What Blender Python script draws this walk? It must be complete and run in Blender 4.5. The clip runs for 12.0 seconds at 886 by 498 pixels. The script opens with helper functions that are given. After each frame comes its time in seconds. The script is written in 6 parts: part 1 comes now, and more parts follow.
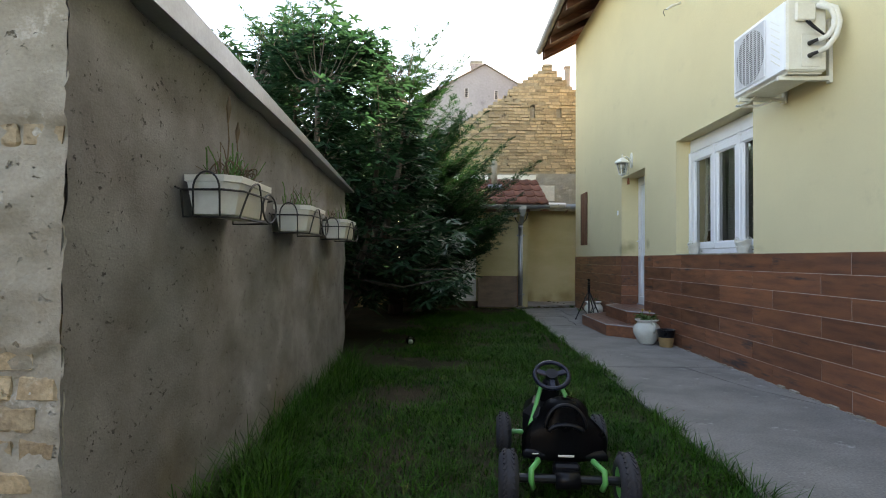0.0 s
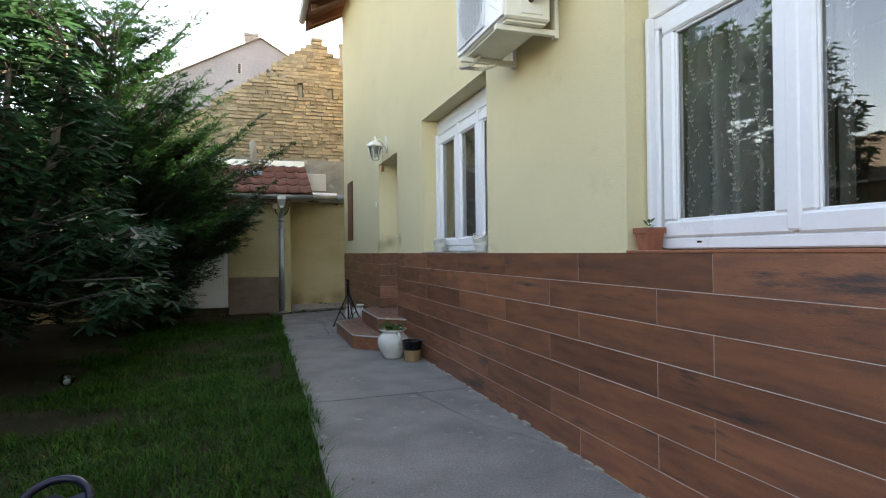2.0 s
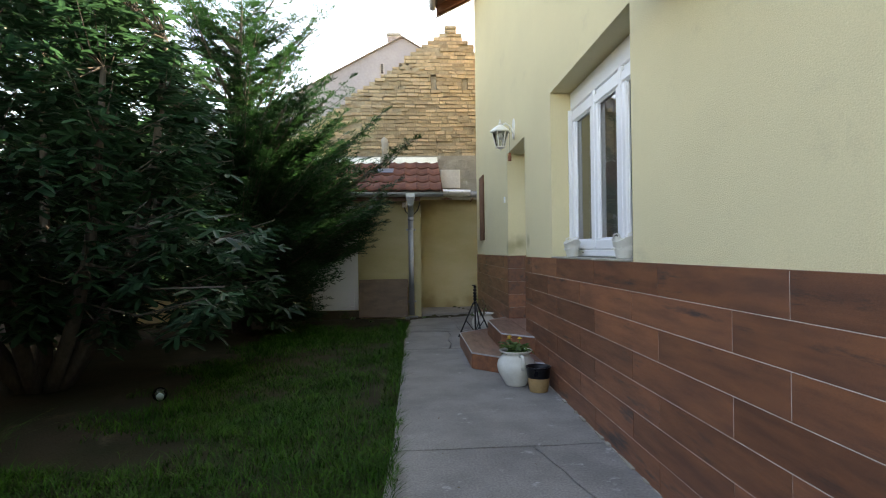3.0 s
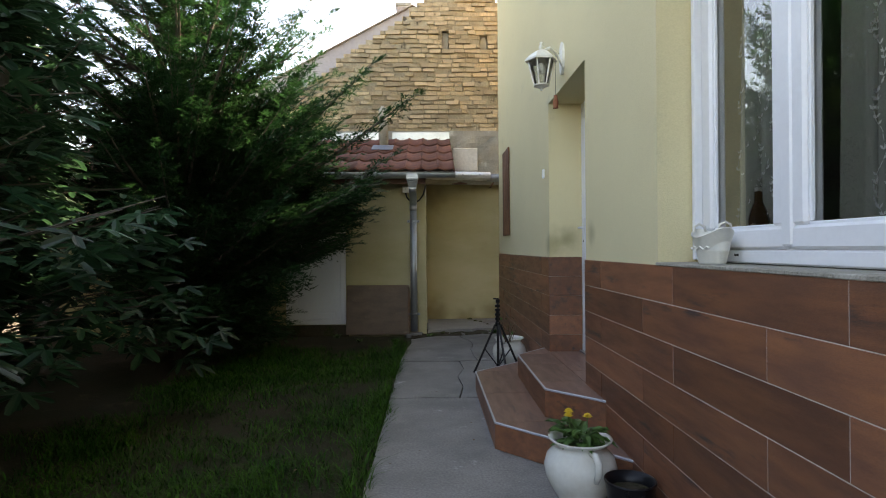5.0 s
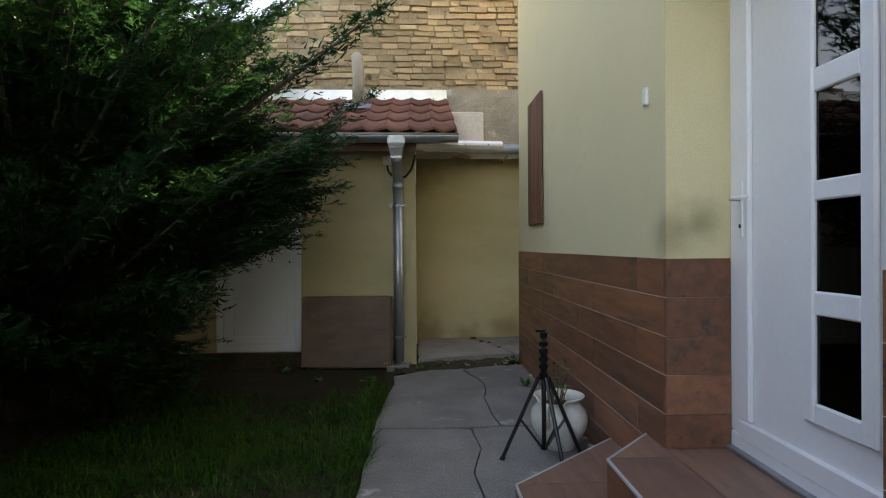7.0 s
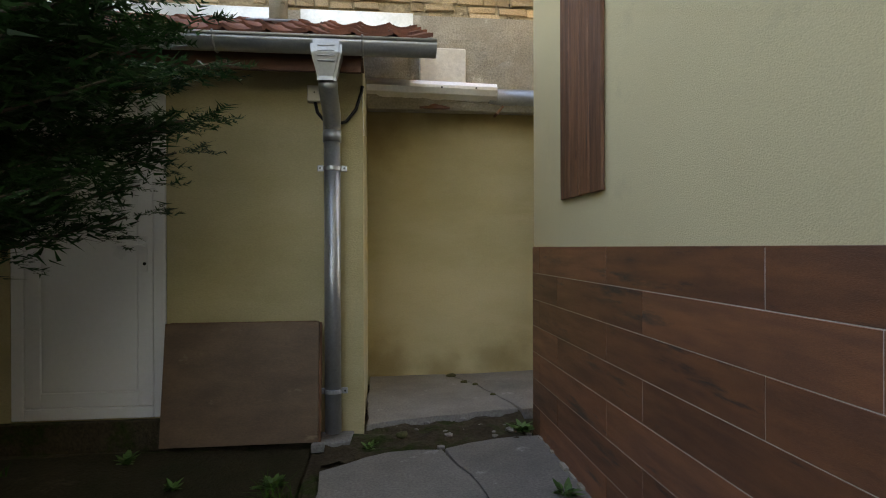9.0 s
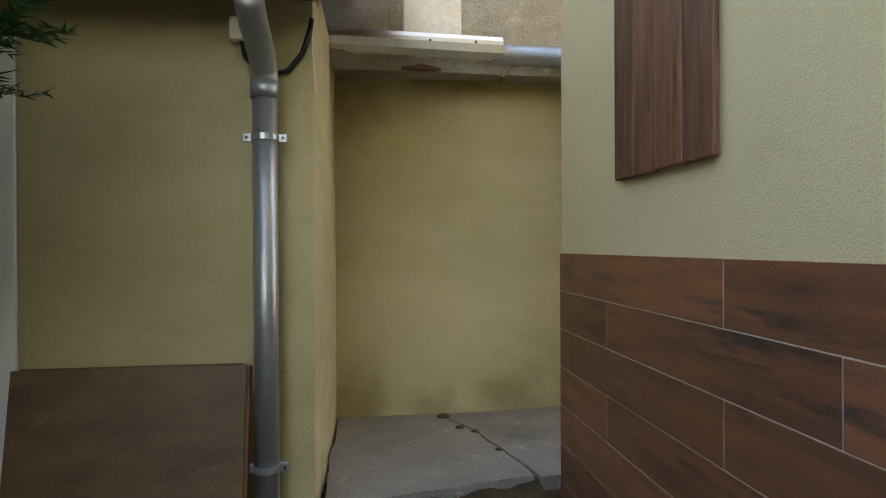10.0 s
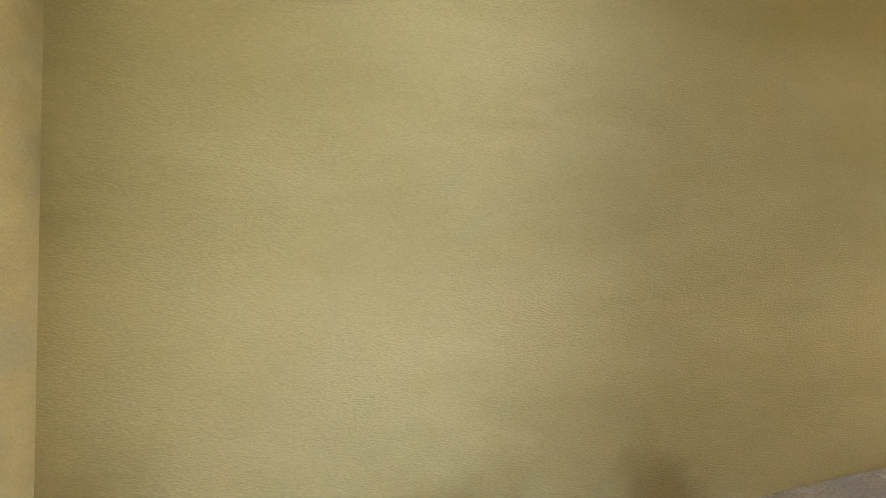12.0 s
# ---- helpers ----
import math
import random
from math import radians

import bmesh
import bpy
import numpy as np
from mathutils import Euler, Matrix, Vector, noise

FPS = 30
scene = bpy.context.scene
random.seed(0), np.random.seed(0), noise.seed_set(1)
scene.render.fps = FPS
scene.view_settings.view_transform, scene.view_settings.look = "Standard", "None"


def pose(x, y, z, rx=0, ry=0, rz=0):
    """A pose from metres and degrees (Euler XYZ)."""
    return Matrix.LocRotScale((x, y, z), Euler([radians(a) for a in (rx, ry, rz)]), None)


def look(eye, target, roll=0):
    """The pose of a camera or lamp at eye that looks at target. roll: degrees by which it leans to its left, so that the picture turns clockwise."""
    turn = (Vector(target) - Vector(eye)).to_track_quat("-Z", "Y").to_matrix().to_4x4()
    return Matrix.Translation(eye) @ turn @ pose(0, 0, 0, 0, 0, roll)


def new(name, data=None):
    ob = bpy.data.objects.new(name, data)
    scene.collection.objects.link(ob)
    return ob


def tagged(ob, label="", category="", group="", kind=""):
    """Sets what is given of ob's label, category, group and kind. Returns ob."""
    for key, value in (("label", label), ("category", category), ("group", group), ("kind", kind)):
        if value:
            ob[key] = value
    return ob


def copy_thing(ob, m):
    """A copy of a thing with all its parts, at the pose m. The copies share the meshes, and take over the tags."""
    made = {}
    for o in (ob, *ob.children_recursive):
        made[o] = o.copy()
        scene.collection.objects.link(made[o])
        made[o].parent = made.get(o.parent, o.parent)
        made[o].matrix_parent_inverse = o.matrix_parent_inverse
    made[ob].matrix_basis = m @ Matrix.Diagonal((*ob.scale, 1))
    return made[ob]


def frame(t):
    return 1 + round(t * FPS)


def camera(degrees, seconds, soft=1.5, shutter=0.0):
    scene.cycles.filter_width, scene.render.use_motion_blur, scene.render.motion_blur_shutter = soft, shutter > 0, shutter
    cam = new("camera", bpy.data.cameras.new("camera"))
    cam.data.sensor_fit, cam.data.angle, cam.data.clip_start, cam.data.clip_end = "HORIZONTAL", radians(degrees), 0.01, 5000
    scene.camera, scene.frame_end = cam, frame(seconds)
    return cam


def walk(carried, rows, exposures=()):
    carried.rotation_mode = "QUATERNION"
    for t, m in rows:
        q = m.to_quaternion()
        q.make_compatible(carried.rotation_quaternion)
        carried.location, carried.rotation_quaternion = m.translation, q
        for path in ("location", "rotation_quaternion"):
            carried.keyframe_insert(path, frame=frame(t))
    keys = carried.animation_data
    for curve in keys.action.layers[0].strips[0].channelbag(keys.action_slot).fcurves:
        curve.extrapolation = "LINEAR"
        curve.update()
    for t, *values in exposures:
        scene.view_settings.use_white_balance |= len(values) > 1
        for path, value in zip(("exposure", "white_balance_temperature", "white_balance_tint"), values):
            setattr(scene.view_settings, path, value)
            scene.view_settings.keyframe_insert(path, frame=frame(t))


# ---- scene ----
cam = camera(76.0, 12.0, soft=1.05)
# seconds, eye, a point looked at, roll
PATH = [
    (0, (-0.060, 0.912, 1.081), (-0.087, 3.051, 1.118), 0.3),
    (0.5, (0.101, 1.067, 1.058), (0.426, 3.181, 1.095), 0.5),
    (1, (0.354, 1.348, 1.089), (1.020, 3.382, 1.126), 0.5),
    (1.5, (0.734, 1.707, 1.098), (1.500, 3.704, 1.129), 0.3),
    (2, (1.069, 2.181, 1.162), (1.738, 4.214, 1.170), -0.7),
    (2.5, (1.354, 2.662, 1.175), (1.820, 4.750, 1.182), -0.7),
    (3, (1.573, 3.200, 1.220), (1.686, 5.337, 1.226), -0.8),
    (5, (1.778, 5.590, 1.224), (1.826, 7.730, 1.222), -0.5),
    (5.5, (1.759, 6.225, 1.209), (1.809, 8.365, 1.205), -0.5),
    (6, (1.759, 6.782, 1.204), (1.823, 8.921, 1.197), -0.3),
    (6.5, (1.754, 7.428, 1.203), (1.825, 9.567, 1.192), -0.4),
    (7, (1.743, 8.008, 1.203), (1.836, 10.146, 1.192), -0.4),
    (9, (1.815, 10.328, 1.142), (2.055, 12.454, 1.136), -0.2),
    (9.5, (1.889, 10.885, 1.147), (2.146, 13.009, 1.140), -0.1),
    (10, (1.971, 11.425, 1.175), (2.232, 13.549, 1.166), -0.3),
    (10.5, (2.020, 11.990, 1.162), (2.287, 14.113, 1.163), -0.2),
    (11, (2.134, 12.595, 1.155), (2.417, 14.716, 1.135), -0.2),
    (11.3, (2.249, 12.929, 1.137), (2.502, 15.054, 1.143), 0.2),
    (11.5, (2.284, 13.129, 1.114), (2.588, 15.248, 1.122), 0.2),
    (11.7, (2.329, 13.328, 1.126), (2.693, 15.437, 1.130), 0.6),
    (11.9, (2.366, 13.509, 1.097), (2.843, 15.595, 1.097), 1),
    (12, (2.383, 13.584, 1.056), (2.929, 15.652, 1.042), 1.4),
]
walk(cam, [(t, look(eye, aim, roll)) for t, eye, aim, roll in PATH], exposures=[(0.0, 2.45, 9000, 15), (0.6, 2.2, 9100, 15), (1.4, 2.3, 9150, 16), (2.1, 2.6, 9200, 17), (3.0, 2.6, 9300, 17), (5.0, 2.55, 9400, 18), (6.5, 2.62, 9500, 19), (9.0, 2.80, 10300, 20), (9.5, 3.02, 10350, 19), (10.5, 3.5, 10000, 17), (11.0, 3.85, 10300, 17), (12.0, 4.25, 11200, 18)])

# ---- sky and sun ----
SUN_TURN, SUN_HEIGHT = radians(38), radians(36)
world = bpy.data.worlds.new("world")
scene.world = world
world.use_nodes = True
sky = world.node_tree.nodes.new("ShaderNodeTexSky")
sky.sky_type, sky.sun_disc = "NISHITA", False
sky.sun_elevation, sky.sun_rotation = SUN_HEIGHT, SUN_TURN
sky.air_density, sky.dust_density = 1.0, 0.7
world.node_tree.links.new(sky.outputs[0], world.node_tree.nodes["Background"].inputs[0])
world.node_tree.nodes["Background"].inputs[1].default_value = 0.15
to_sun = Vector((math.sin(SUN_TURN) * math.cos(SUN_HEIGHT), math.cos(SUN_TURN) * math.cos(SUN_HEIGHT), math.sin(SUN_HEIGHT)))
sun = new("sun", bpy.data.lights.new("sun", "SUN"))
sun.data.energy, sun.data.angle, sun.data.color = 5.0, radians(0.5), (1.0, 0.93, 0.82)
sun.matrix_world = look(to_sun * 50, (0, 0, 0))


# ---- materials ----
def surf(name, c1, c2, size=0.5, rough=0.8, grain=60.0, bump=0.15, depth=0.004, stretch=(1, 1, 1), c3=None, spots=6.0, spot_cut=0.62,
         metal=0.0, per_piece=0.0, shift=False, spec=0.5, transmit=0.0, islands=0.0, pits=None):
    """A worn surface: two colours in broad patches, a third in spots, fine grain in colour and relief."""
    m = bpy.data.materials.new(name)
    m.use_nodes = True
    nt = m.node_tree
    n, l = nt.nodes, nt.links
    p = n["Principled BSDF"]
    co = n.new("ShaderNodeTexCoord")
    mp = n.new("ShaderNodeMapping")
    mp.inputs["Scale"].default_value = stretch
    l.new(co.outputs["Object"], mp.inputs["Vector"])
    if shift:
        info = n.new("ShaderNodeObjectInfo")
        mul = n.new("ShaderNodeMath")
        mul.operation = "MULTIPLY"
        mul.inputs[1].default_value = 57.0
        l.new(info.outputs["Random"], mul.inputs[0])
        l.new(mul.outputs[0], mp.inputs["Location"])

    def fbm(scale, detail=4.0, rough_=0.6):
        t = n.new("ShaderNodeTexNoise")
        t.inputs["Scale"].default_value, t.inputs["Detail"].default_value, t.inputs["Roughness"].default_value = scale, detail, rough_
        l.new(mp.outputs[0], t.inputs["Vector"])
        return t.outputs["Fac"]

    def mix(fac, a, b, kind="MIX"):
        t = n.new("ShaderNodeMix")
        t.data_type, t.blend_type = "RGBA", kind
        for sock, v in ((t.inputs[0], fac), (t.inputs[6], a), (t.inputs[7], b)):
            if hasattr(v, "is_linked"):
                l.new(v, sock)
            else:
                sock.default_value = v if isinstance(v, float) else (*v, 1)
        return t.outputs[2]

    def step(v, lo, hi):
        t = n.new("ShaderNodeMapRange")
        t.inputs["From Min"].default_value, t.inputs["From Max"].default_value = lo, hi
        l.new(v, t.inputs["Value"])
        return t.outputs[0]

    broad = fbm(1.0 / size, 5.0)
    col = mix(step(broad, 0.35, 0.65), c1, c2)
    if c3:
        col = mix(step(fbm(spots, 6.0, 0.7), spot_cut, spot_cut + 0.1), col, c3)
    fine = fbm(grain, 3.0)
    relief = fine
    if pits:
        # small broken holes: size, how rare, how dark, how deep against the grain
        dots, crowd = step(fbm(pits[0], 4.0, 0.6), pits[1], pits[1] + 0.04), step(fbm(pits[0] * 0.12, 3.0), 0.44, 0.58)
        both = n.new("ShaderNodeMath")
        both.operation = "MULTIPLY"
        l.new(dots, both.inputs[0]), l.new(crowd, both.inputs[1])
        hole = both.outputs[0]
        col = mix(hole, col, tuple(v * pits[2] for v in c2))
        sub = n.new("ShaderNodeMath")
        sub.operation = "MULTIPLY_ADD"
        sub.inputs[1].default_value = -pits[3]
        l.new(hole, sub.inputs[0]), l.new(fine, sub.inputs[2])
        relief = sub.outputs[0]
    g = n.new("ShaderNodeMapRange")
    g.inputs["From Min"].default_value, g.inputs["From Max"].default_value = 0.25, 0.75
    g.inputs["To Min"].default_value, g.inputs["To Max"].default_value = 1 - bump, 1 + bump * 0.6
    l.new(fine, g.inputs["Value"])
    hsv = n.new("ShaderNodeHueSaturation")
    l.new(col, hsv.inputs["Color"])
    val = g.outputs[0]
    if per_piece or islands:
        if islands:
            src = n.new("ShaderNodeNewGeometry").outputs["Random Per Island"]
        else:
            src = n.new("ShaderNodeObjectInfo").outputs["Random"]
        amt = per_piece or islands
        r = n.new("ShaderNodeMapRange")
        r.inputs["To Min"].default_value, r.inputs["To Max"].default_value = 1 - amt, 1 + amt
        l.new(src, r.inputs["Value"])
        mm = n.new("ShaderNodeMath")
        mm.operation = "MULTIPLY"
        l.new(val, mm.inputs[0]), l.new(r.outputs[0], mm.inputs[1])
        val = mm.outputs[0]
    l.new(val, hsv.inputs["Value"])
    l.new(hsv.outputs[0], p.inputs["Base Color"])
    rr = n.new("ShaderNodeMapRange")
    rr.inputs["To Min"].default_value, rr.inputs["To Max"].default_value = max(0.02, rough - 0.12), min(1, rough + 0.12)
    l.new(broad, rr.inputs["Value"])
    l.new(rr.outputs[0], p.inputs["Roughness"])
    p.inputs["Metallic"].default_value = metal
    p.inputs["Specular IOR Level"].default_value = spec
    if depth:
        bp = n.new("ShaderNodeBump")
        bp.inputs["Strength"].default_value, bp.inputs["Distance"].default_value = 0.8, depth
        l.new(relief, bp.inputs["Height"])
        l.new(bp.outputs[0], p.inputs["Normal"])
    if transmit:
        tr = n.new("ShaderNodeBsdfTranslucent")
        l.new(hsv.outputs[0], tr.inputs["Color"])
        ms = n.new("ShaderNodeMixShader")
        ms.inputs[0].default_value = transmit
        l.new(p.outputs[0], ms.inputs[1]), l.new(tr.outputs[0], ms.inputs[2])
        l.new(ms.outputs[0], n["Material Output"].inputs["Surface"])
    return m


def stain(m, spots, colour, amount=0.7):
    """Adds worn, dirty patches of their own shape round given places: (x, y, z, radius)."""
    nt = m.node_tree
    n, l = nt.nodes, nt.links
    p = n["Principled BSDF"]
    sock = p.inputs["Base Color"]
    geo = n.new("ShaderNodeTexCoord")
    wob = n.new("ShaderNodeTexNoise")
    wob.inputs["Scale"].default_value, wob.inputs["Detail"].default_value = 5.0, 6.0
    l.new(geo.outputs["Object"], wob.inputs["Vector"])
    for x, y, z, r in spots:
        d = n.new("ShaderNodeVectorMath")
        d.operation = "DISTANCE"
        d.inputs[1].default_value = (x, y, z)
        l.new(geo.outputs["Object"], d.inputs[0])
        add = n.new("ShaderNodeMath")
        add.operation = "MULTIPLY_ADD"
        add.inputs[1].default_value = 1.1 * r
        l.new(wob.outputs["Fac"], add.inputs[0]), l.new(d.outputs["Value"], add.inputs[2])
        mr = n.new("ShaderNodeMapRange")
        mr.interpolation_type = "SMOOTHSTEP"
        mr.inputs["From Min"].default_value, mr.inputs["From Max"].default_value = 0.55 * r, 1.45 * r
        mr.inputs["To Min"].default_value, mr.inputs["To Max"].default_value = amount, 0.0
        l.new(add.outputs[0], mr.inputs["Value"])
        mx = n.new("ShaderNodeMix")
        mx.data_type, mx.blend_type = "RGBA", "MULTIPLY"
        l.new(mr.outputs[0], mx.inputs[0])
        l.new(sock.links[0].from_socket, mx.inputs[6])
        mx.inputs[7].default_value = (*colour, 1)
        l.new(mx.outputs[2], sock)
    return m


def plain(name, c, rough=0.4, metal=0.0, grain=90.0, spec=0.5):
    return surf(name, c, tuple(v * 0.86 for v in c), 0.25, rough, grain, 0.08, 0.0006, metal=metal, spec=spec)


def glass_mat(name, tint, ior=1.55, rough=0.0):
    m = bpy.data.materials.new(name)
    m.use_nodes = True
    n, l = m.node_tree.nodes, m.node_tree.links
    fr, gl, tr, mx = n.new("ShaderNodeFresnel"), n.new("ShaderNodeBsdfGlossy"), n.new("ShaderNodeBsdfTransparent"), n.new("ShaderNodeMixShader")
    fr.inputs["IOR"].default_value = ior
    gl.inputs["Roughness"].default_value = rough
    tr.inputs["Color"].default_value = (*tint, 1)
    l.new(fr.outputs[0], mx.inputs[0]), l.new(tr.outputs[0], mx.inputs[1]), l.new(gl.outputs[0], mx.inputs[2])
    l.new(mx.outputs[0], n["Material Output"].inputs["Surface"])
    return m


def lace_mat():
    """Sheer grey net that lets half of the light through."""
    m = bpy.data.materials.new("lace_curtain")
    m.use_nodes = True
    n, l = m.node_tree.nodes, m.node_tree.links
    co, wv, fac = n.new("ShaderNodeTexCoord"), n.new("ShaderNodeTexNoise"), n.new("ShaderNodeMapRange")
    wv.inputs["Scale"].default_value, wv.inputs["Detail"].default_value = 400.0, 2.0
    l.new(co.outputs["Object"], wv.inputs["Vector"]), l.new(wv.outputs["Fac"], fac.inputs["Value"])
    fac.inputs["To Min"].default_value, fac.inputs["To Max"].default_value = 0.30, 0.72
    p, tr, mx = n["Principled BSDF"], n.new("ShaderNodeBsdfTransparent"), n.new("ShaderNodeMixShader")
    p.inputs["Roughness"].default_value = 0.9
    p.inputs["Base Color"].default_value = (0.46, 0.45, 0.38, 1)
    l.new(fac.outputs[0], mx.inputs[0]), l.new(tr.outputs[0], mx.inputs[1]), l.new(p.outputs[0], mx.inputs[2])
    l.new(mx.outputs[0], n["Material Output"].inputs["Surface"])
    return m


YELLOW = stain(surf("pale_yellow_render", (0.70, 0.61, 0.37), (0.66, 0.575, 0.352), 1.6, 0.9, 150, 0.09, 0.003, (1, 1, 1.4), c3=(0.61, 0.53, 0.33), spots=2.2, spot_cut=0.6, pits=(55, 0.69, 0.90, 1.6)),
               [(2.80, 10.36, 1.25, 0.22), (2.93, 10.35, 1.3, 0.16), (2.78, 9.10, 1.32, 0.13)], (0.5, 0.48, 0.42), 0.75)
OCHRE = stain(surf("ochre_render", (0.51, 0.438, 0.26), (0.44, 0.375, 0.205), 0.9, 0.92, 90, 0.12, 0.0035, (0.8, 0.8, 2.2), c3=(0.49, 0.415, 0.24), spots=1.7, spot_cut=0.58),
              [(2.9, 15.35, 0.1, 0.42), (2.4, 15.35, -0.05, 0.35), (1.85, 15.35, 0.1, 0.4), (3.7, 15.35, 0.15, 0.35), (1.7, 15.35, 2.2, 0.6), (2.5, 15.35, 2.5, 0.5)], (0.56, 0.49, 0.38), 0.75)
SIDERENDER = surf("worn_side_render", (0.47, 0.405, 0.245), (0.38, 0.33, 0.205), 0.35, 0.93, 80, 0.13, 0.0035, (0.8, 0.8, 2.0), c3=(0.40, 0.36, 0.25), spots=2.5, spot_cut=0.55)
PLANK = surf("wood_look_tile", (0.285, 0.108, 0.052), (0.165, 0.068, 0.041), 0.3, 0.42, 160, 0.28, 0.0012, (5, 0.7, 5), (0.055, 0.038, 0.036), 1.9, 0.58, per_piece=0.30, shift=True)
STEPTILE = surf("wood_look_floor_tile", (0.27, 0.14, 0.095), (0.18, 0.10, 0.078), 0.3, 0.38, 120, 0.22, 0.001, (5, 0.9, 5), (0.10, 0.065, 0.058), 2.2, 0.6, per_piece=0.16, shift=True)
GROUT = surf("light_grout", (0.62, 0.57, 0.52), (0.50, 0.46, 0.42), 0.2, 0.9)
CONCRETE = surf("worn_concrete", (0.265, 0.25, 0.232), (0.19, 0.18, 0.168), 0.45, 0.86, 75, 0.34, 0.005, c3=(0.46, 0.45, 0.43), spots=4.5, spot_cut=0.615, per_piece=0.05)
SOIL = surf("dark_soil", (0.045, 0.034, 0.022), (0.075, 0.06, 0.04), 0.4, 0.97, 45, 0.4, 0.015, c3=(0.03, 0.045, 0.012), spots=3.0, spot_cut=0.5, spec=0.15)
TURF = surf("turf_ground", (0.020, 0.022, 0.009), (0.045, 0.034, 0.021), 0.6, 0.97, 60, 0.4, 0.012, c3=(0.085, 0.065, 0.042), spots=1.3, spot_cut=0.6, spec=0.15)
GRASS = surf("grass_blades", (0.014, 0.078, 0.007), (0.040, 0.112, 0.012), 0.3, 0.5, 30, 0.15, 0, c3=(0.22, 0.19, 0.07), spots=2.6, spot_cut=0.62, islands=0.75, transmit=0.28, spec=0.14)
OLDPLASTER = stain(surf("weathered_grey_render", (0.240, 0.232, 0.218), (0.150, 0.137, 0.120), 0.40, 0.93, 95, 0.16, 0.0030, (1, 1, 1.25), c3=(0.30, 0.285, 0.26), spots=7.0, spot_cut=0.645, pits=(34, 0.625, 0.45, 5.0)),
                   [(-1.2, 4.6, 0.1, 0.5), (-1.2, 6.2, 1.4, 0.5), (-1.2, 3.2, 0.15, 0.4), (-1.2, 5.6, 0.9, 0.35)], (0.75, 0.62, 0.42), 0.7)
PALEPLASTER = surf("pale_broken_render", (0.44, 0.40, 0.325), (0.33, 0.29, 0.22), 0.22, 0.95, 80, 0.16, 0.005, (1, 1, 1.1), c3=(0.60, 0.57, 0.50), spots=6.0, spot_cut=0.6, pits=(24, 0.63, 0.5, 5.0))
BRICK = surf("old_yellow_brick", (0.60, 0.47, 0.30), (0.42, 0.31, 0.19), 0.09, 0.95, 70, 0.30, 0.008, c3=(0.58, 0.50, 0.37), spots=14, spot_cut=0.6, per_piece=0.28, shift=True, pits=(22, 0.64, 0.45, 3.0))
BRICKS_FAR = surf("old_yellow_brick_far", (0.60, 0.47, 0.30), (0.42, 0.31, 0.19), 0.09, 0.95, 70, 0.30, 0.008, c3=(0.58, 0.50, 0.37), spots=14, spot_cut=0.6, islands=0.28, pits=(22, 0.64, 0.45, 3.0))
MORTAR = surf("crumbling_mortar", (0.48, 0.40, 0.27), (0.34, 0.27, 0.18), 0.16, 0.97, 40, 0.35, 0.014, pits=(9, 0.58, 0.35, 2.5))
CHIMBRICK = surf("pinkish_grey_brick", (0.42, 0.33, 0.30), (0.34, 0.27, 0.25), 0.2, 0.95, 40, 0.2, 0.004, per_piece=0.15)
ROUGHCAST = surf("old_cement_render", (0.40, 0.375, 0.32), (0.30, 0.275, 0.225), 0.5, 0.95, 60, 0.3, 0.012, c3=(0.50, 0.47, 0.41), spots=3.0, spot_cut=0.58)
GREYHOUSE = surf("grey_house_render", (0.37, 0.35, 0.352), (0.30, 0.285, 0.29), 1.6, 0.95, 12, 0.12, 0.004, c3=(0.19, 0.18, 0.185), spots=0.7, spot_cut=0.57)
CLAY = surf("clay_roof_tile", (0.24, 0.085, 0.05), (0.15, 0.058, 0.042), 0.12, 0.75, 60, 0.28, 0.003, c3=(0.10, 0.06, 0.045), spots=9, spot_cut=0.58, per_piece=0.28, shift=True)
ZINC = surf("grey_zinc", (0.40, 0.425, 0.45), (0.33, 0.35, 0.37), 0.3, 0.40, 60, 0.12, 0.0008, metal=0.75)
NOSING = surf("pale_aluminium", (0.52, 0.54, 0.57), (0.46, 0.48, 0.51), 0.2, 0.35, 60, 0.08, 0.0004, metal=0.3)
SHINY = surf("bright_sheet_metal", (0.78, 0.78, 0.76), (0.66, 0.66, 0.63), 0.3, 0.38, 40, 0.12, 0.001, metal=0.85, c3=(0.45, 0.40, 0.30), spots=5, spot_cut=0.66)
PVC = surf("white_plastic", (0.80, 0.81, 0.83), (0.77, 0.78, 0.80), 0.5, 0.32, 40, 0.03, 0.0)
OFFWHITE = surf("aged_white_enamel", (0.76, 0.75, 0.69), (0.68, 0.66, 0.59), 0.2, 0.4, 60, 0.06, 0.0006, c3=(0.45, 0.36, 0.24), spots=9, spot_cut=0.7)
WHITEWALL = surf("white_neighbour_render", (0.72, 0.70, 0.66), (0.62, 0.6, 0.55), 0.8, 0.95, 30, 0.15, 0.004)
CERAMIC = surf("glazed_white_ceramic", (0.70, 0.70, 0.64), (0.62, 0.61, 0.54), 0.12, 0.2, 50, 0.05, 0.0004, c3=(0.42, 0.38, 0.30), spots=10, spot_cut=0.68)
TERRACOTTA = surf("terracotta", (0.34, 0.12, 0.06), (0.27, 0.09, 0.05), 0.06, 0.8, 90, 0.15, 0.001)
TAN = surf("tan_clay", (0.42, 0.27, 0.12), (0.35, 0.22, 0.10), 0.06, 0.7, 90, 0.15, 0.001)
BLACK = plain("black_plastic", (0.008, 0.008, 0.010), 0.3, spec=0.22)
BLACKMETAL = plain("black_metal", (0.012, 0.012, 0.012), 0.4)
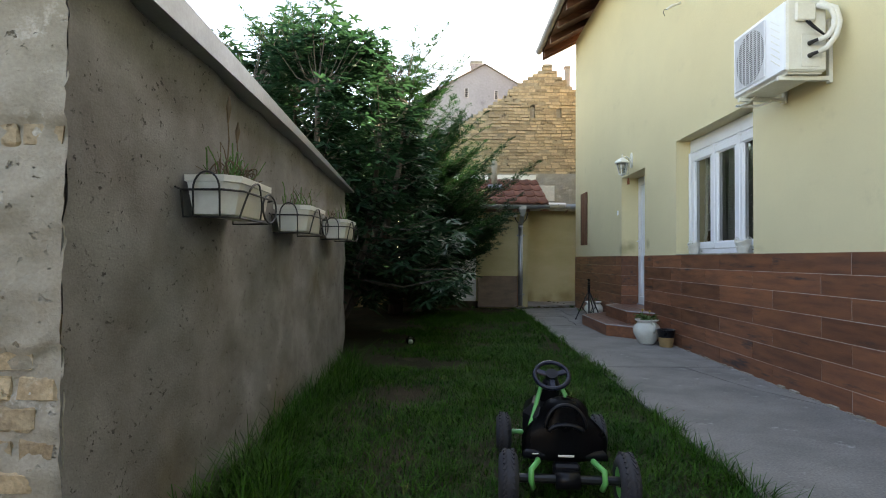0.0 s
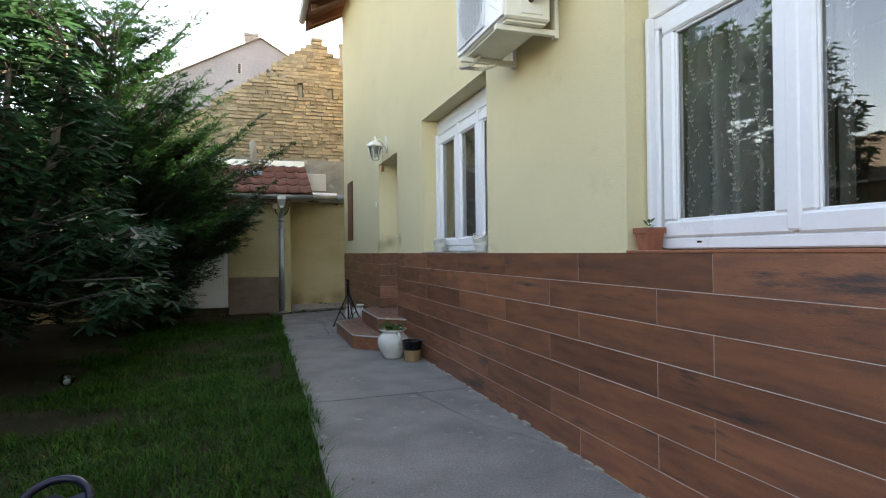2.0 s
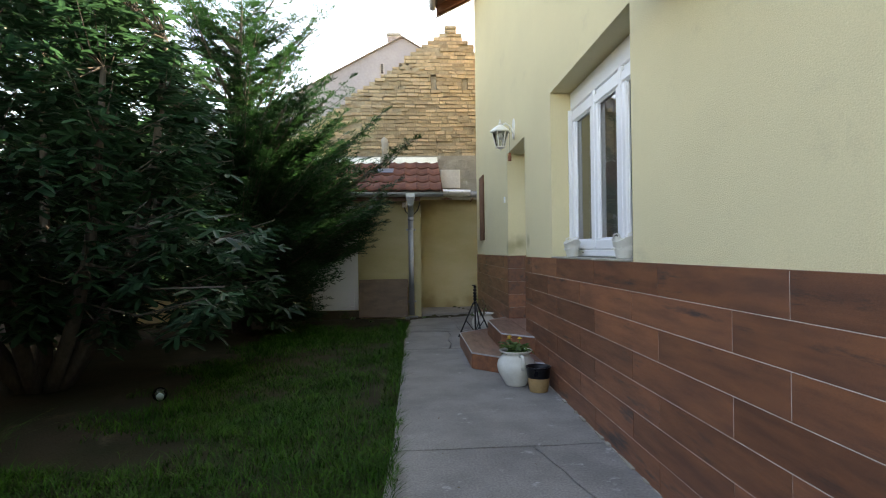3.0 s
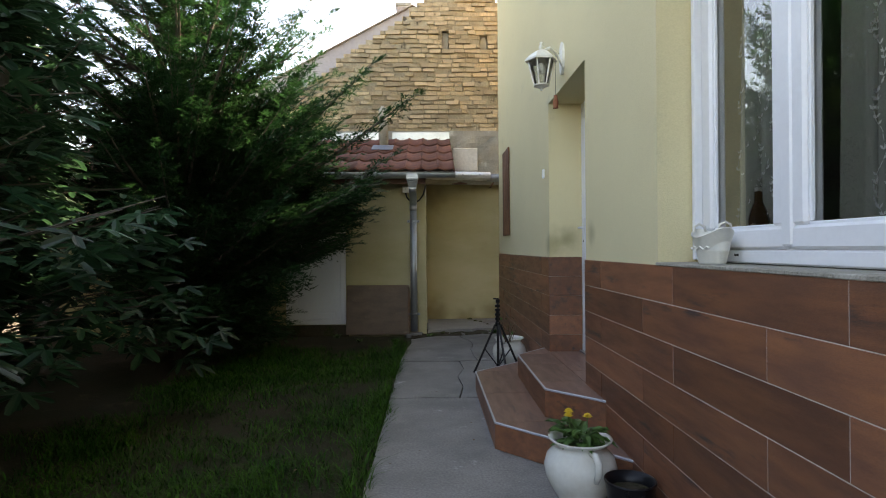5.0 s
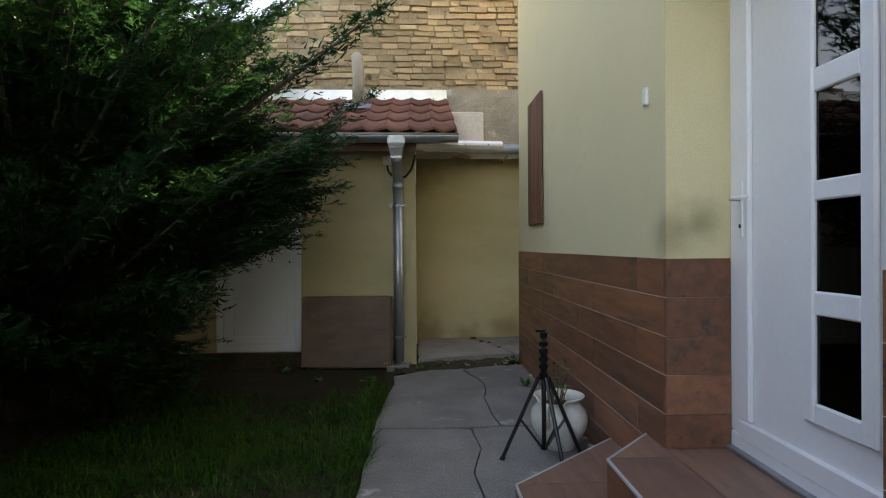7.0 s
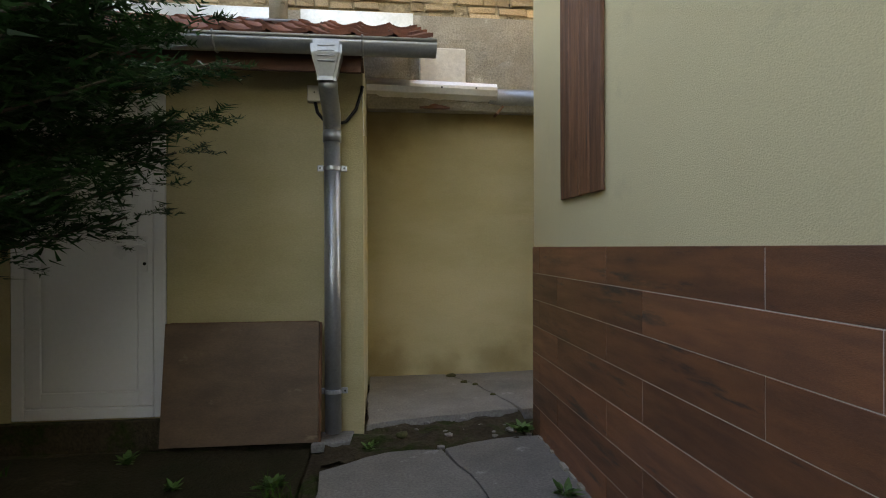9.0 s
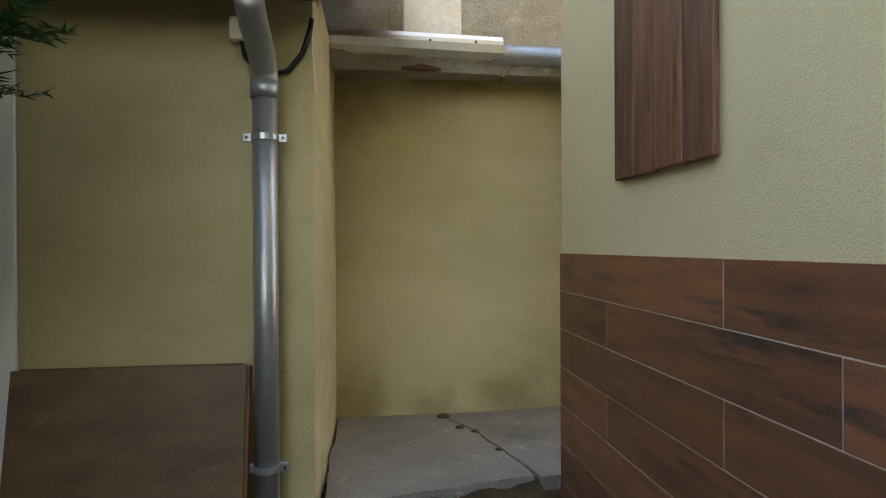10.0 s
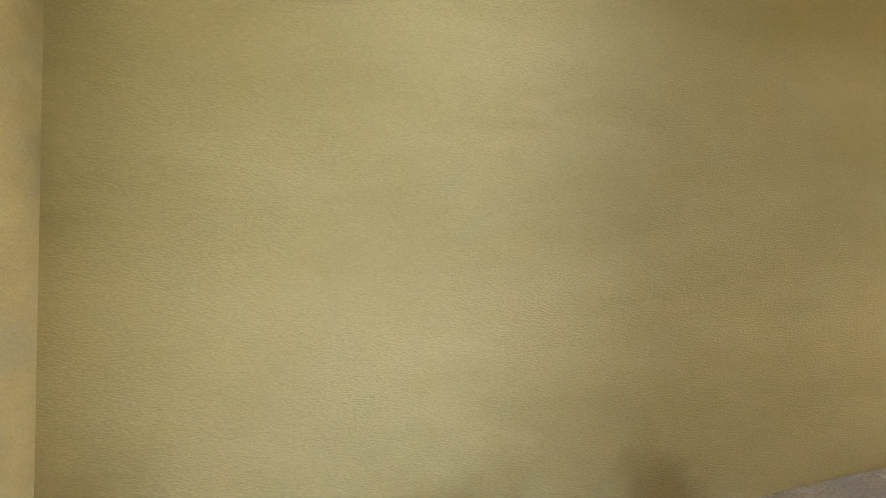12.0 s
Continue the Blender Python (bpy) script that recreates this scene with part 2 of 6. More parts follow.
RUBBER = surf("worn_rubber", (0.04, 0.04, 0.048), (0.028, 0.028, 0.032), 0.1, 0.85, 90, 0.2, 0.002)
GREEN = plain("green_steel", (0.12, 0.48, 0.13), 0.35)
BLUEGREY = plain("dark_blue_plastic", (0.010, 0.012, 0.028), 0.25, spec=0.35)
BOARD = surf("stained_pine", (0.25, 0.10, 0.047), (0.115, 0.046, 0.023), 0.22, 0.6, 55, 0.36, 0.003, (7, 7, 0.5), (0.050, 0.021, 0.012), 3.2, 0.57, per_piece=0.18, shift=True)
EAVEWOOD = surf("dark_eave_wood", (0.13, 0.045, 0.022), (0.075, 0.028, 0.016), 0.2, 0.6, 90, 0.25, 0.002, (0.7, 8, 8))
HARDBOARD = surf("brown_hardboard", (0.155, 0.085, 0.043), (0.098, 0.054, 0.028), 0.3, 0.55, 60, 0.18, 0.0012, (1, 1, 2.2), c3=(0.22, 0.15, 0.085), spots=4, spot_cut=0.62)
GLASS = glass_mat("window_glass", (0.92, 0.94, 0.93), 2.7)
DOORGLASS = glass_mat("dark_door_glass", (0.12, 0.12, 0.12), 1.6)
LAMPGLASS = glass_mat("frosted_lamp_glass", (0.8, 0.82, 0.82), 1.5, 0.25)
BALLGLASS = glass_mat("clear_ball_glass", (0.75, 0.85, 0.82), 1.6, 0.05)
LACE = lace_mat()
BULB = plain("lit_bulb", (0.9, 0.85, 0.7), 0.5)
BULB.node_tree.nodes["Principled BSDF"].inputs["Emission Color"].default_value = (1.0, 0.78, 0.42, 1)
BULB.node_tree.nodes["Principled BSDF"].inputs["Emission Strength"].default_value = 1.6
WOVEN = surf("white_thread", (0.90, 0.89, 0.84), (0.82, 0.81, 0.76), 0.05, 0.9, 200, 0.05, 0.0)
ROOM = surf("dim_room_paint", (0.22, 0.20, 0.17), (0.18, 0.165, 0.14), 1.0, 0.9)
FIGLEAF = surf("fig_leaf", (0.015, 0.062, 0.028), (0.032, 0.088, 0.040), 0.5, 0.42, 30, 0.15, 0.0, islands=0.4, transmit=0.42, spec=0.38)
NEEDLE = surf("evergreen_needles", (0.010, 0.048, 0.016), (0.027, 0.090, 0.028), 0.5, 0.42, 20, 0.2, 0.0, islands=0.45, transmit=0.42, spec=0.32)
LEAF = surf("pot_plant_leaf", (0.06, 0.16, 0.035), (0.09, 0.19, 0.05), 0.05, 0.45, 60, 0.12, 0.0, islands=0.3, transmit=0.3)
DRYPLANT = surf("dry_stalk", (0.16, 0.11, 0.065), (0.10, 0.075, 0.045), 0.1, 0.9, 60, 0.2, 0.0)
PETAL = plain("yellow_petal", (0.75, 0.50, 0.03), 0.6)
BARK = surf("grey_bark", (0.13, 0.11, 0.09), (0.08, 0.068, 0.055), 0.12, 0.95, 40, 0.3, 0.008, (1, 1, 0.3))
BROWNGLASS = plain("brown_bottle_glass", (0.06, 0.025, 0.01), 0.12)
MOSS = surf("moss", (0.05, 0.06, 0.015), (0.08, 0.075, 0.03), 0.03, 0.95, 120, 0.4, 0.004)
BLUE = plain("blue_plastic_sheet", (0.20, 0.22, 0.27), 0.5)
DARKHOLE = plain("dark_inside", (0.02, 0.02, 0.02), 0.9)


# ---- building helpers ----
def part(name, bm, material, parent=None, label="", smooth=False):
    """One mesh object from a bmesh, under a thing or a part, or alone."""
    me = bpy.data.meshes.new(name)
    if smooth:
        for f in bm.faces:
            f.smooth = True
    bm.normal_update()
    bm.to_mesh(me)
    bm.free()
    me.materials.append(material)
    ob = new(name, me)
    if parent:
        ob.parent = parent
    return tagged(ob, label)


def thing(name, label, category, at=(0, 0, 0), turn=0.0, group="", kind=""):
    ob = new(name)
    ob.empty_display_size = 0.1
    ob.matrix_world = pose(*at, 0, 0, turn)
    return tagged(ob, label, category, group, kind)


def box(bm, x0, x1, y0, y1, z0, z1, bevel=0.0, m=None):
    r = bmesh.ops.create_cube(bm, size=1, matrix=Matrix.Translation(((x0 + x1) / 2, (y0 + y1) / 2, (z0 + z1) / 2)) @ Matrix.Diagonal((x1 - x0, y1 - y0, z1 - z0, 1)))
    vs = r["verts"]
    if bevel:
        es = list({e for v in vs for e in v.link_edges})
        b = bmesh.ops.bevel(bm, geom=es, offset=bevel, segments=1, affect="EDGES")
        vs = list({v for f in b["faces"] for v in f.verts} | {v for v in vs if v.is_valid})
    if m is not None:
        bmesh.ops.transform(bm, matrix=m, verts=vs)
    return bm


def boxes(*sizes, bevel=0.0):
    bm = bmesh.new()
    for s in sizes:
        box(bm, *s, bevel=bevel)
    return bm


def tube(bm, pts, r, seg=8, cap=True):
    """A round bar along points; r is one radius or one for each point."""
    pts = [Vector(p) for p in pts]
    rs = r if isinstance(r, (list, tuple)) else [r] * len(pts)
    rings, side = [], None
    for i, p in enumerate(pts):
        d = (pts[min(i + 1, len(pts) - 1)] - pts[max(i - 1, 0)]).normalized()
        if side is None:
            side = d.orthogonal().normalized()
        side = (side - d * side.dot(d)).normalized()
        up = d.cross(side)
        rings.append([bm.verts.new(p + rs[i] * (math.cos(2 * math.pi * k / seg) * side + math.sin(2 * math.pi * k / seg) * up)) for k in range(seg)])
    for a, b in zip(rings, rings[1:]):
        for k in range(seg):
            bm.faces.new((a[k], a[(k + 1) % seg], b[(k + 1) % seg], b[k]))
    if cap:
        bm.faces.new(rings[0][::-1]), bm.faces.new(rings[-1])
    return bm


def lathe(bm, profile, seg=28, at=(0, 0, 0), squash=1.0):
    """A turned shape from (radius, height) pairs."""
    rings = [[bm.verts.new((at[0] + r * math.cos(2 * math.pi * k / seg), at[1] + squash * r * math.sin(2 * math.pi * k / seg), at[2] + z)) for k in range(seg)] for r, z in profile]
    for a, b in zip(rings, rings[1:]):
        for k in range(seg):
            bm.faces.new((a[k], a[(k + 1) % seg], b[(k + 1) % seg], b[k]))
    return bm


def prism(bm, poly, z0, z1, bevel=0.0):
    low, top = [bm.verts.new((x, y, z0)) for x, y in poly], [bm.verts.new((x, y, z1)) for x, y in poly]
    n = len(poly)
    bm.faces.new(low[::-1])
    up = bm.faces.new(top)
    for k in range(n):
        bm.faces.new((low[k], low[(k + 1) % n], top[(k + 1) % n], top[k]))
    if bevel:
        bmesh.ops.bevel(bm, geom=list(up.edges), offset=bevel, segments=1, affect="EDGES")
    return bm


def wall_cells(a, zs, holes, lo, hi, axis):
    """A wall with thickness lo..hi and openings (a0, a1, z0, z1) that go right through. axis: the way that it faces, 'x' or 'y'."""
    us = sorted({*a, *(h[0] for h in holes), *(h[1] for h in holes)})
    ws = sorted({*zs, *(h[2] for h in holes), *(h[3] for h in holes)})
    bm = bmesh.new()

    def solid(i, j):
        if not (0 <= i < len(us) - 1 and 0 <= j < len(ws) - 1):
            return False
        u, w = (us[i] + us[i + 1]) / 2, (ws[j] + ws[j + 1]) / 2
        return not any(h[0] < u < h[1] and h[2] < w < h[3] for h in holes)

    def quad(*ps):
        bm.faces.new([bm.verts.new((p[0], p[1], p[2]) if axis == "x" else (p[1], p[0], p[2])) for p in ps])

    for i in range(len(us) - 1):
        for j in range(len(ws) - 1):
            if not solid(i, j):
                continue
            u0, u1, w0, w1 = us[i], us[i + 1], ws[j], ws[j + 1]
            quad((lo, u0, w0), (lo, u1, w0), (lo, u1, w1), (lo, u0, w1))
            quad((hi, u0, w0), (hi, u0, w1), (hi, u1, w1), (hi, u1, w0))
            if not solid(i - 1, j):
                quad((lo, u0, w0), (lo, u0, w1), (hi, u0, w1), (hi, u0, w0))
            if not solid(i + 1, j):
                quad((lo, u1, w0), (hi, u1, w0), (hi, u1, w1), (lo, u1, w1))
            if not solid(i, j - 1):
                quad((lo, u0, w0), (hi, u0, w0), (hi, u1, w0), (lo, u1, w0))
            if not solid(i, j + 1):
                quad((lo, u0, w1), (lo, u1, w1), (hi, u1, w1), (hi, u0, w1))
    bmesh.ops.remove_doubles(bm, verts=bm.verts, dist=0.0005)
    bmesh.ops.recalc_face_normals(bm, faces=bm.faces)
    return bm


def rough_sheet(bm, origin, ux, uy, nx, ny, amount, scale, normal, seed=0.0, keep_edge=False):
    """An uneven sheet of nx by ny cells."""
    o, a, b, nn = Vector(origin), Vector(ux), Vector(uy), Vector(normal)
    g = []
    for i in range(nx + 1):
        row = []
        for j in range(ny + 1):
            p = o + a * (i / nx) + b * (j / ny)
            d = noise.fractal(p * scale + Vector((seed, seed, seed)), 0.8, 2.1, 4) * amount
            if keep_edge and (i in (0, nx) or j in (0, ny)):
                d = 0
            row.append(bm.verts.new(p + nn * d))
        g.append(row)
    for i in range(nx):
        for j in range(ny):
            bm.faces.new((g[i][j], g[i + 1][j], g[i + 1][j + 1], g[i][j + 1]))
    return g


def mesh_from(name, verts, faces, material, parent=None, smooth=False):
    me = bpy.data.meshes.new(name)
    me.from_pydata(verts, [], faces)
    if smooth:
        me.shade_smooth()
    me.materials.append(material)
    ob = new(name, me)
    if parent:
        ob.parent = parent
    return ob


rng = random.Random(7)


# ---- ground, path and walls ----
XW, XT = 2.782, 2.772          # house render and tile face
SILL, STEP_TOP = 1.145, 0.345
WIN1, WIN2, DOOR = (3.047, 4.518, SILL, 2.51), (6.26, 8.07, SILL, 2.575), (9.225, 10.345, STEP_TOP, 2.433)

bm = bmesh.new()
rough_sheet(bm, (-600, -600, -0.06), (1200, 0, 0), (0, 1200, 0), 8, 8, 0, 1, (0, 0, 1))
tagged(part("ground", bm, SOIL), "dark bare soil under the trees and around", "ground", kind="structure")
bm = bmesh.new()
rough_sheet(bm, (-6.0, -4, -0.022), (7.42, 0, 0), (0, 17.7, 0), 60, 130, 0.018, 1.3, (0, 0, 1))
tagged(part("lawn", bm, TURF, smooth=True), "uneven lawn floor with bare earth patches", "lawn", kind="structure")

pavement = tagged(part("pavement", boxes((1.43, 2.79, -4, 13.62, -0.12, -0.035)), SOIL), "cracked grey concrete garden path in slabs", "path", kind="structure")


def edge_line(p, q, n, amount, seed):
    pts = []
    for k in range(n + 1):
        f = k / n
        x, y = p[0] + (q[0] - p[0]) * f, p[1] + (q[1] - p[1]) * f
        w = amount
        pts.append((x + w * noise.noise((x * 5, y * 5, 1.0)), y + w * noise.noise((x * 5, y * 5, 9.0))))
    return pts


def slab(corners, seed, top=0.0, wob=0.02, rise=0.0):
    pts = []
    for k, c in enumerate(corners):
        d = corners[(k + 1) % len(corners)]
        n = max(2, int(math.dist(c, d) / 0.12))
        pts += edge_line(c, d, n, wob, seed + k)[:-1]
    bm = bmesh.new()
    prism(bm, pts, -0.12, top, 0.006)
    for v in bm.verts:
        if v.co.z > -0.05:
            v.co.z += rise * max(0.0, v.co.x - 3.1)
    part("slab", bm, CONCRETE, pavement)


XL, XR, J = 1.425, 2.775, 0.008
slab([(1.36, -4), (XR, -4), (XR, 3.30 - J), (1.36, 3.15 - J)], 1)
slab([(1.37, 3.15 + J), (XR, 3.30 + J), (XR, 5.1), (2.62, 5.45), (2.47, 5.75), (2.40, 6.15), (2.30, 6.68 - J), (1.42, 6.68 - J)], 2, wob=0.018)
slab([(XR, 5.1 + 0.02), (XR, 6.70 - J), (2.31, 6.68 - J), (2.41, 6.15), (2.48, 5.76), (2.63, 5.46)], 3, 0.001, wob=0.012)
slab([(1.43, 6.68 + J), (XR, 6.70 + J), (XR, 10.22 - J), (1.44, 10.24 - J)], 4)
slab([(1.44, 10.24 + J), (2.00, 10.24 + J), (2.06, 10.6), (2.02, 11.0), (2.10, 11.35), (2.08, 11.74 - J), (1.44, 11.76 - J)], 5, wob=0.02)
slab([(2.01, 10.24 + J), (XR, 10.24 + J), (XR, 11.74 - J), (2.09, 11.74 - J), (2.11, 11.35), (2.03, 11.0), (2.07, 10.6)], 6, 0.002, wob=0.02)
slab([(1.44, 11.76 + 1.5 * J), (2.28, 11.76 + 1.5 * J), (2.24, 12.5), (2.32, 12.9), (2.22, 13.25), (2.16, 13.52), (1.85, 13.50), (1.52, 13.30)], 7, wob=0.035)
slab([(2.29, 11.76 + 1.5 * J), (XR, 11.76 + 1.5 * J), (XR, 13.70), (2.5, 13.66), (2.175, 13.53), (2.23, 13.26), (2.33, 12.9), (2.25, 12.5)], 8, 0.001, wob=0.03)
# raised pad in the nook, cracked across
slab([(1.735, 13.98), (2.2, 14.12), (2.78, 14.22), (2.70, 14.5), (2.62, 14.9), (2.47, 15.2), (2.40, 15.34), (1.735, 15.34)], 9, 0.012, wob=0.03)
slab([(2.80, 14.20), (3.5, 14.22), (5.2, 14.1), (5.2, 15.34), (2.415, 15.34), (2.485, 15.2), (2.635, 14.9), (2.715, 14.5)], 10, 0.014, wob=0.025, rise=0.115)

# house front with its openings
HOUSE_Y0, HOUSE_Y1, EAVE_Z = -4.0, 13.80, 6.05
wall_house = tagged(part("wall_house", wall_cells((HOUSE_Y0, HOUSE_Y1), (-0.2, EAVE_Z), (WIN1, WIN2, DOOR), XW, XW + 0.42, "x"), YELLOW),
                    "pale yellow rendered house wall with wood-look tile base", "wall", kind="structure")
tagged(part("wall_house_end", boxes((XW + 0.42, 9.0, 13.42, 13.797, -0.2, EAVE_Z)), YELLOW), "pale yellow rendered end wall of the house", "wall", kind="structure")
tagged(part("wall_house_back", boxes((9.0, 9.3, HOUSE_Y0, 13.797, -0.2, EAVE_Z)), YELLOW), "plain far wall of the house", "wall", kind="structure")
tagged(part("wall_house_start", boxes((XW + 0.42, 9.0, HOUSE_Y0, HOUSE_Y0 + 0.3, -0.2, EAVE_Z)), YELLOW), "plain near end wall of the house", "wall", kind="structure")
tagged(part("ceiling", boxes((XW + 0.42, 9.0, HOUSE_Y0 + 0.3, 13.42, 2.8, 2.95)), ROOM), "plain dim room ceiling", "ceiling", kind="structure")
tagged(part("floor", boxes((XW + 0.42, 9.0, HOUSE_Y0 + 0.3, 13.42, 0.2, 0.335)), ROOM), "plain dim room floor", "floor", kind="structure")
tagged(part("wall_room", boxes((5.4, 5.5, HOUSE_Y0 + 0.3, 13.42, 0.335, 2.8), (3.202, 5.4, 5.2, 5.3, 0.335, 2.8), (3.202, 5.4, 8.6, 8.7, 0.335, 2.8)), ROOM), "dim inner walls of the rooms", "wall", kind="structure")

# roof over the house: sloping up from the eave
roof = thing("roof", "brown boarded house eave with grey metal gutter", "roof", kind="structure")
SL = math.tan(radians(27))
EX, EZ, VY = 2.10, 5.80, 14.20


def sloped(x0, x1, y0, y1, dz0, dz1):
    bm = bmesh.new()
    low = [bm.verts.new((x, y, EZ + (x - EX) * SL + dz0)) for x, y in ((x0, y0), (x1, y0), (x1, y1), (x0, y1))]
    top = [bm.verts.new((x, y, EZ + (x - EX) * SL + dz1)) for x, y in ((x0, y0), (x1, y0), (x1, y1), (x0, y1))]
    bm.faces.new(low[::-1]), bm.faces.new(top)
    for k in range(4):
        bm.faces.new((low[k], low[(k + 1) % 4], top[(k + 1) % 4], top[k]))
    return bm


part("roof_deck", sloped(EX, 6.2, HOUSE_Y0 - 0.3, VY, 0.14, 0.20), EAVEWOOD, roof)
part("roof_covering", sloped(EX - 0.04, 6.2, HOUSE_Y0 - 0.3, VY + 0.03, 0.205, 0.27), CLAY, roof, "red clay roof covering")
bm = bmesh.new()
for x0, x1, z0, z1 in ((6.2, 10.4, EZ + (6.2 - EX) * SL + 0.2, EZ + 0.2),):
    a = [bm.verts.new(p) for p in ((x0, HOUSE_Y0 - 0.3, z0), (x1, HOUSE_Y0 - 0.3, z1), (x1, VY, z1), (x0, VY, z0))]
    b = [bm.verts.new(p.co + Vector((0, 0, 0.07))) for p in a]
    bm.faces.new(a[::-1]), bm.faces.new(b)
    for k in range(4):
        bm.faces.new((a[k], a[(k + 1) % 4], b[(k + 1) % 4], b[k]))
part("roof_covering", bm, CLAY, roof)
for k, y in enumerate([VY - 0.06 - 0.85 * i for i in range(22)]):
    part("rafter", sloped(EX + 0.02, 3.4, y - 0.05, y + 0.05, 0.0, 0.137), EAVEWOOD, roof)
for k in range(7):
    x = EX + 0.03 + 0.115 * k
    part("soffit_board", sloped(x, x + 0.108, HOUSE_Y0, VY - 0.01, 0.1375, 0.1395), EAVEWOOD, roof)
part("verge_board", sloped(EX - 0.01, 3.6, VY, VY + 0.025, -0.03, 0.22), EAVEWOOD, roof, "dark brown verge board")
part("verge_strip", sloped(EX - 0.03, 3.6, VY - 0.005, VY + 0.035, -0.045, -0.032), ZINC, roof, "grey metal edge strip")


def half_gutter(bm, x, y, z, length, r, along, wall=0.004, seg=10):
    """A half-round gutter that starts at (x, y, z) and runs along 'x' or 'y'."""
    def at(u, a, rad):
        s, h = rad * math.cos(a), -rad * math.sin(a)
        return (x + u, y + s, z + h) if along == "x" else (x + s, y + u, z + h)
    rows = []
    for u in (0, length):
        rows.append([bm.verts.new(at(u, math.pi * k / seg, r)) for k in range(seg + 1)] + [bm.verts.new(at(u, math.pi * k / seg, r - wall)) for k in range(seg, -1, -1)])
    n = len(rows[0])
    for k in range(n):
        bm.faces.new((rows[0][k], rows[0][(k + 1) % n], rows[1][(k + 1) % n], rows[1][k]))
    for u in (0, length):
        bm.faces.new([bm.verts.new(at(u, math.pi * k / seg, r)) for k in range(seg + 1)])
    bmesh.ops.recalc_face_normals(bm, faces=bm.faces)
    return bm


part("gutter", half_gutter(bmesh.new(), EX - 0.07, HOUSE_Y0 - 0.3, EZ + 0.22, VY - HOUSE_Y0 + 0.45, 0.075, "y"), ZINC, roof, "grey half-round metal gutter", True)
part("gutter_bead", tube(bmesh.new(), [(EX - 0.145, HOUSE_Y0 - 0.3, EZ + 0.222), (EX - 0.145, VY + 0.15, EZ + 0.222)], 0.011), ZINC, roof, smooth=True)

# low rendered outbuilding with its sheet edge
LX = -1.18
outhouse = tagged(part("wall_left", boxes((-4.2, LX - 0.014, 2.578, 6.88, -0.2, 1.80)), OLDPLASTER), "weathered grey rendered outhouse wall", "wall", kind="structure")
bm = bmesh.new()
rough_sheet(bm, (LX, 2.53, -0.1), (0, 4.37, 0), (0, 0, 2.05), 90, 44, 0.03, 1.6, (1, 0, 0), 3.0)
for v in bm.verts:
    rag = max(0.0, 1 - (v.co.y - 2.53) / 0.06)
    v.co.z = -0.1 + (v.co.z + 0.1) / 2.05 * (2.15 - 0.072 * (v.co.y - 3.1))
    v.co.y += rag * (0.012 + 0.010 * noise.noise((1.0, 2.0, v.co.z * 17)) + 0.010 * noise.noise((5.0, 2.0, v.co.z * 47)))
part("render_coat", bm, OLDPLASTER, outhouse, smooth=True)
bm = bmesh.new()
rough_sheet(bm, (-2.2, 2.540, -0.1), (2.2 + LX + 0.004, 0, 0), (0, 0, 2.05), 60, 110, 0.022, 6.0, (0, -1, 0), 5.0)
for v in bm.verts:
    rag = max(0.0, 1 - (LX - v.co.x) / 0.05)
    v.co.x -= rag * (0.004 + 0.008 * noise.noise((3.0, 1.0, v.co.z * 19)) + 0.008 * noise.noise((7.0, 1.0, v.co.z * 51)))
    # the coat has fallen off in beds low down and in one band
    if v.co.z < 0.82 + 0.06 * noise.noise((v.co.x * 5, 0, 2)) or abs(v.co.z - 1.44) < 0.045 + 0.03 * noise.noise((v.co.x * 7, 0, 5)):
        v.co.y += 0.018 + 0.010 * noise.noise((v.co.x * 14, 0, v.co.z * 14)) + 0.006 * noise.noise((v.co.x * 40, 3, v.co.z * 40))
part("end_coat", bm, PALEPLASTER, outhouse, "pale broken render over yellow brick", True)
bm = bmesh.new()
rough_sheet(bm, (-4.2, 6.885, -0.1), (4.2 + LX, 0, 0), (0, 0, 2.0), 20, 20, 0.02, 3.0, (0, 1, 0), 8.0)
part("far_coat", bm, OLDPLASTER, outhouse, smooth=True)
bm = bmesh.new()
sheet_top, sheet_low = (lambda y: 2.075 - 0.072 * (y - 3.1)), (lambda y: min(1.970 - 0.037 * (y - 2.86), 2.055 - 0.072 * (y - 3.1)))
for y0, y1 in ((2.35, 4.6), (4.6, 6.95)):
    for x0, x1, a, b in ((-4.5, LX + 0.09, lambda y: sheet_top(y) - 0.012, sheet_top), (LX + 0.078, LX + 0.09, sheet_low, lambda y: sheet_top(y) - 0.012),
                         (LX - 0.01, LX + 0.077, sheet_low, lambda y: sheet_low(y) + 0.006)):
        vs = [bm.verts.new((x, y, d(y))) for d in (a, b) for x, y in ((x0, y0), (x1, y0), (x1, y1), (x0, y1))]
        for f in ((3, 2, 1, 0), (4, 5, 6, 7), (0, 1, 5, 4), (1, 2, 6, 5), (2, 3, 7, 6), (3, 0, 4, 7)):
            bm.faces.new([vs[i] for i in f])
part("roof_sheet", bm, ZINC, outhouse, "grey metal roof sheet edge")
bm = boxes((-4.2, LX - 0.06, 2.60, 6.8, 1.70, 1.80))
part("roof_batten", bm, EAVEWOOD, outhouse, "dark timber under the sheet edge")

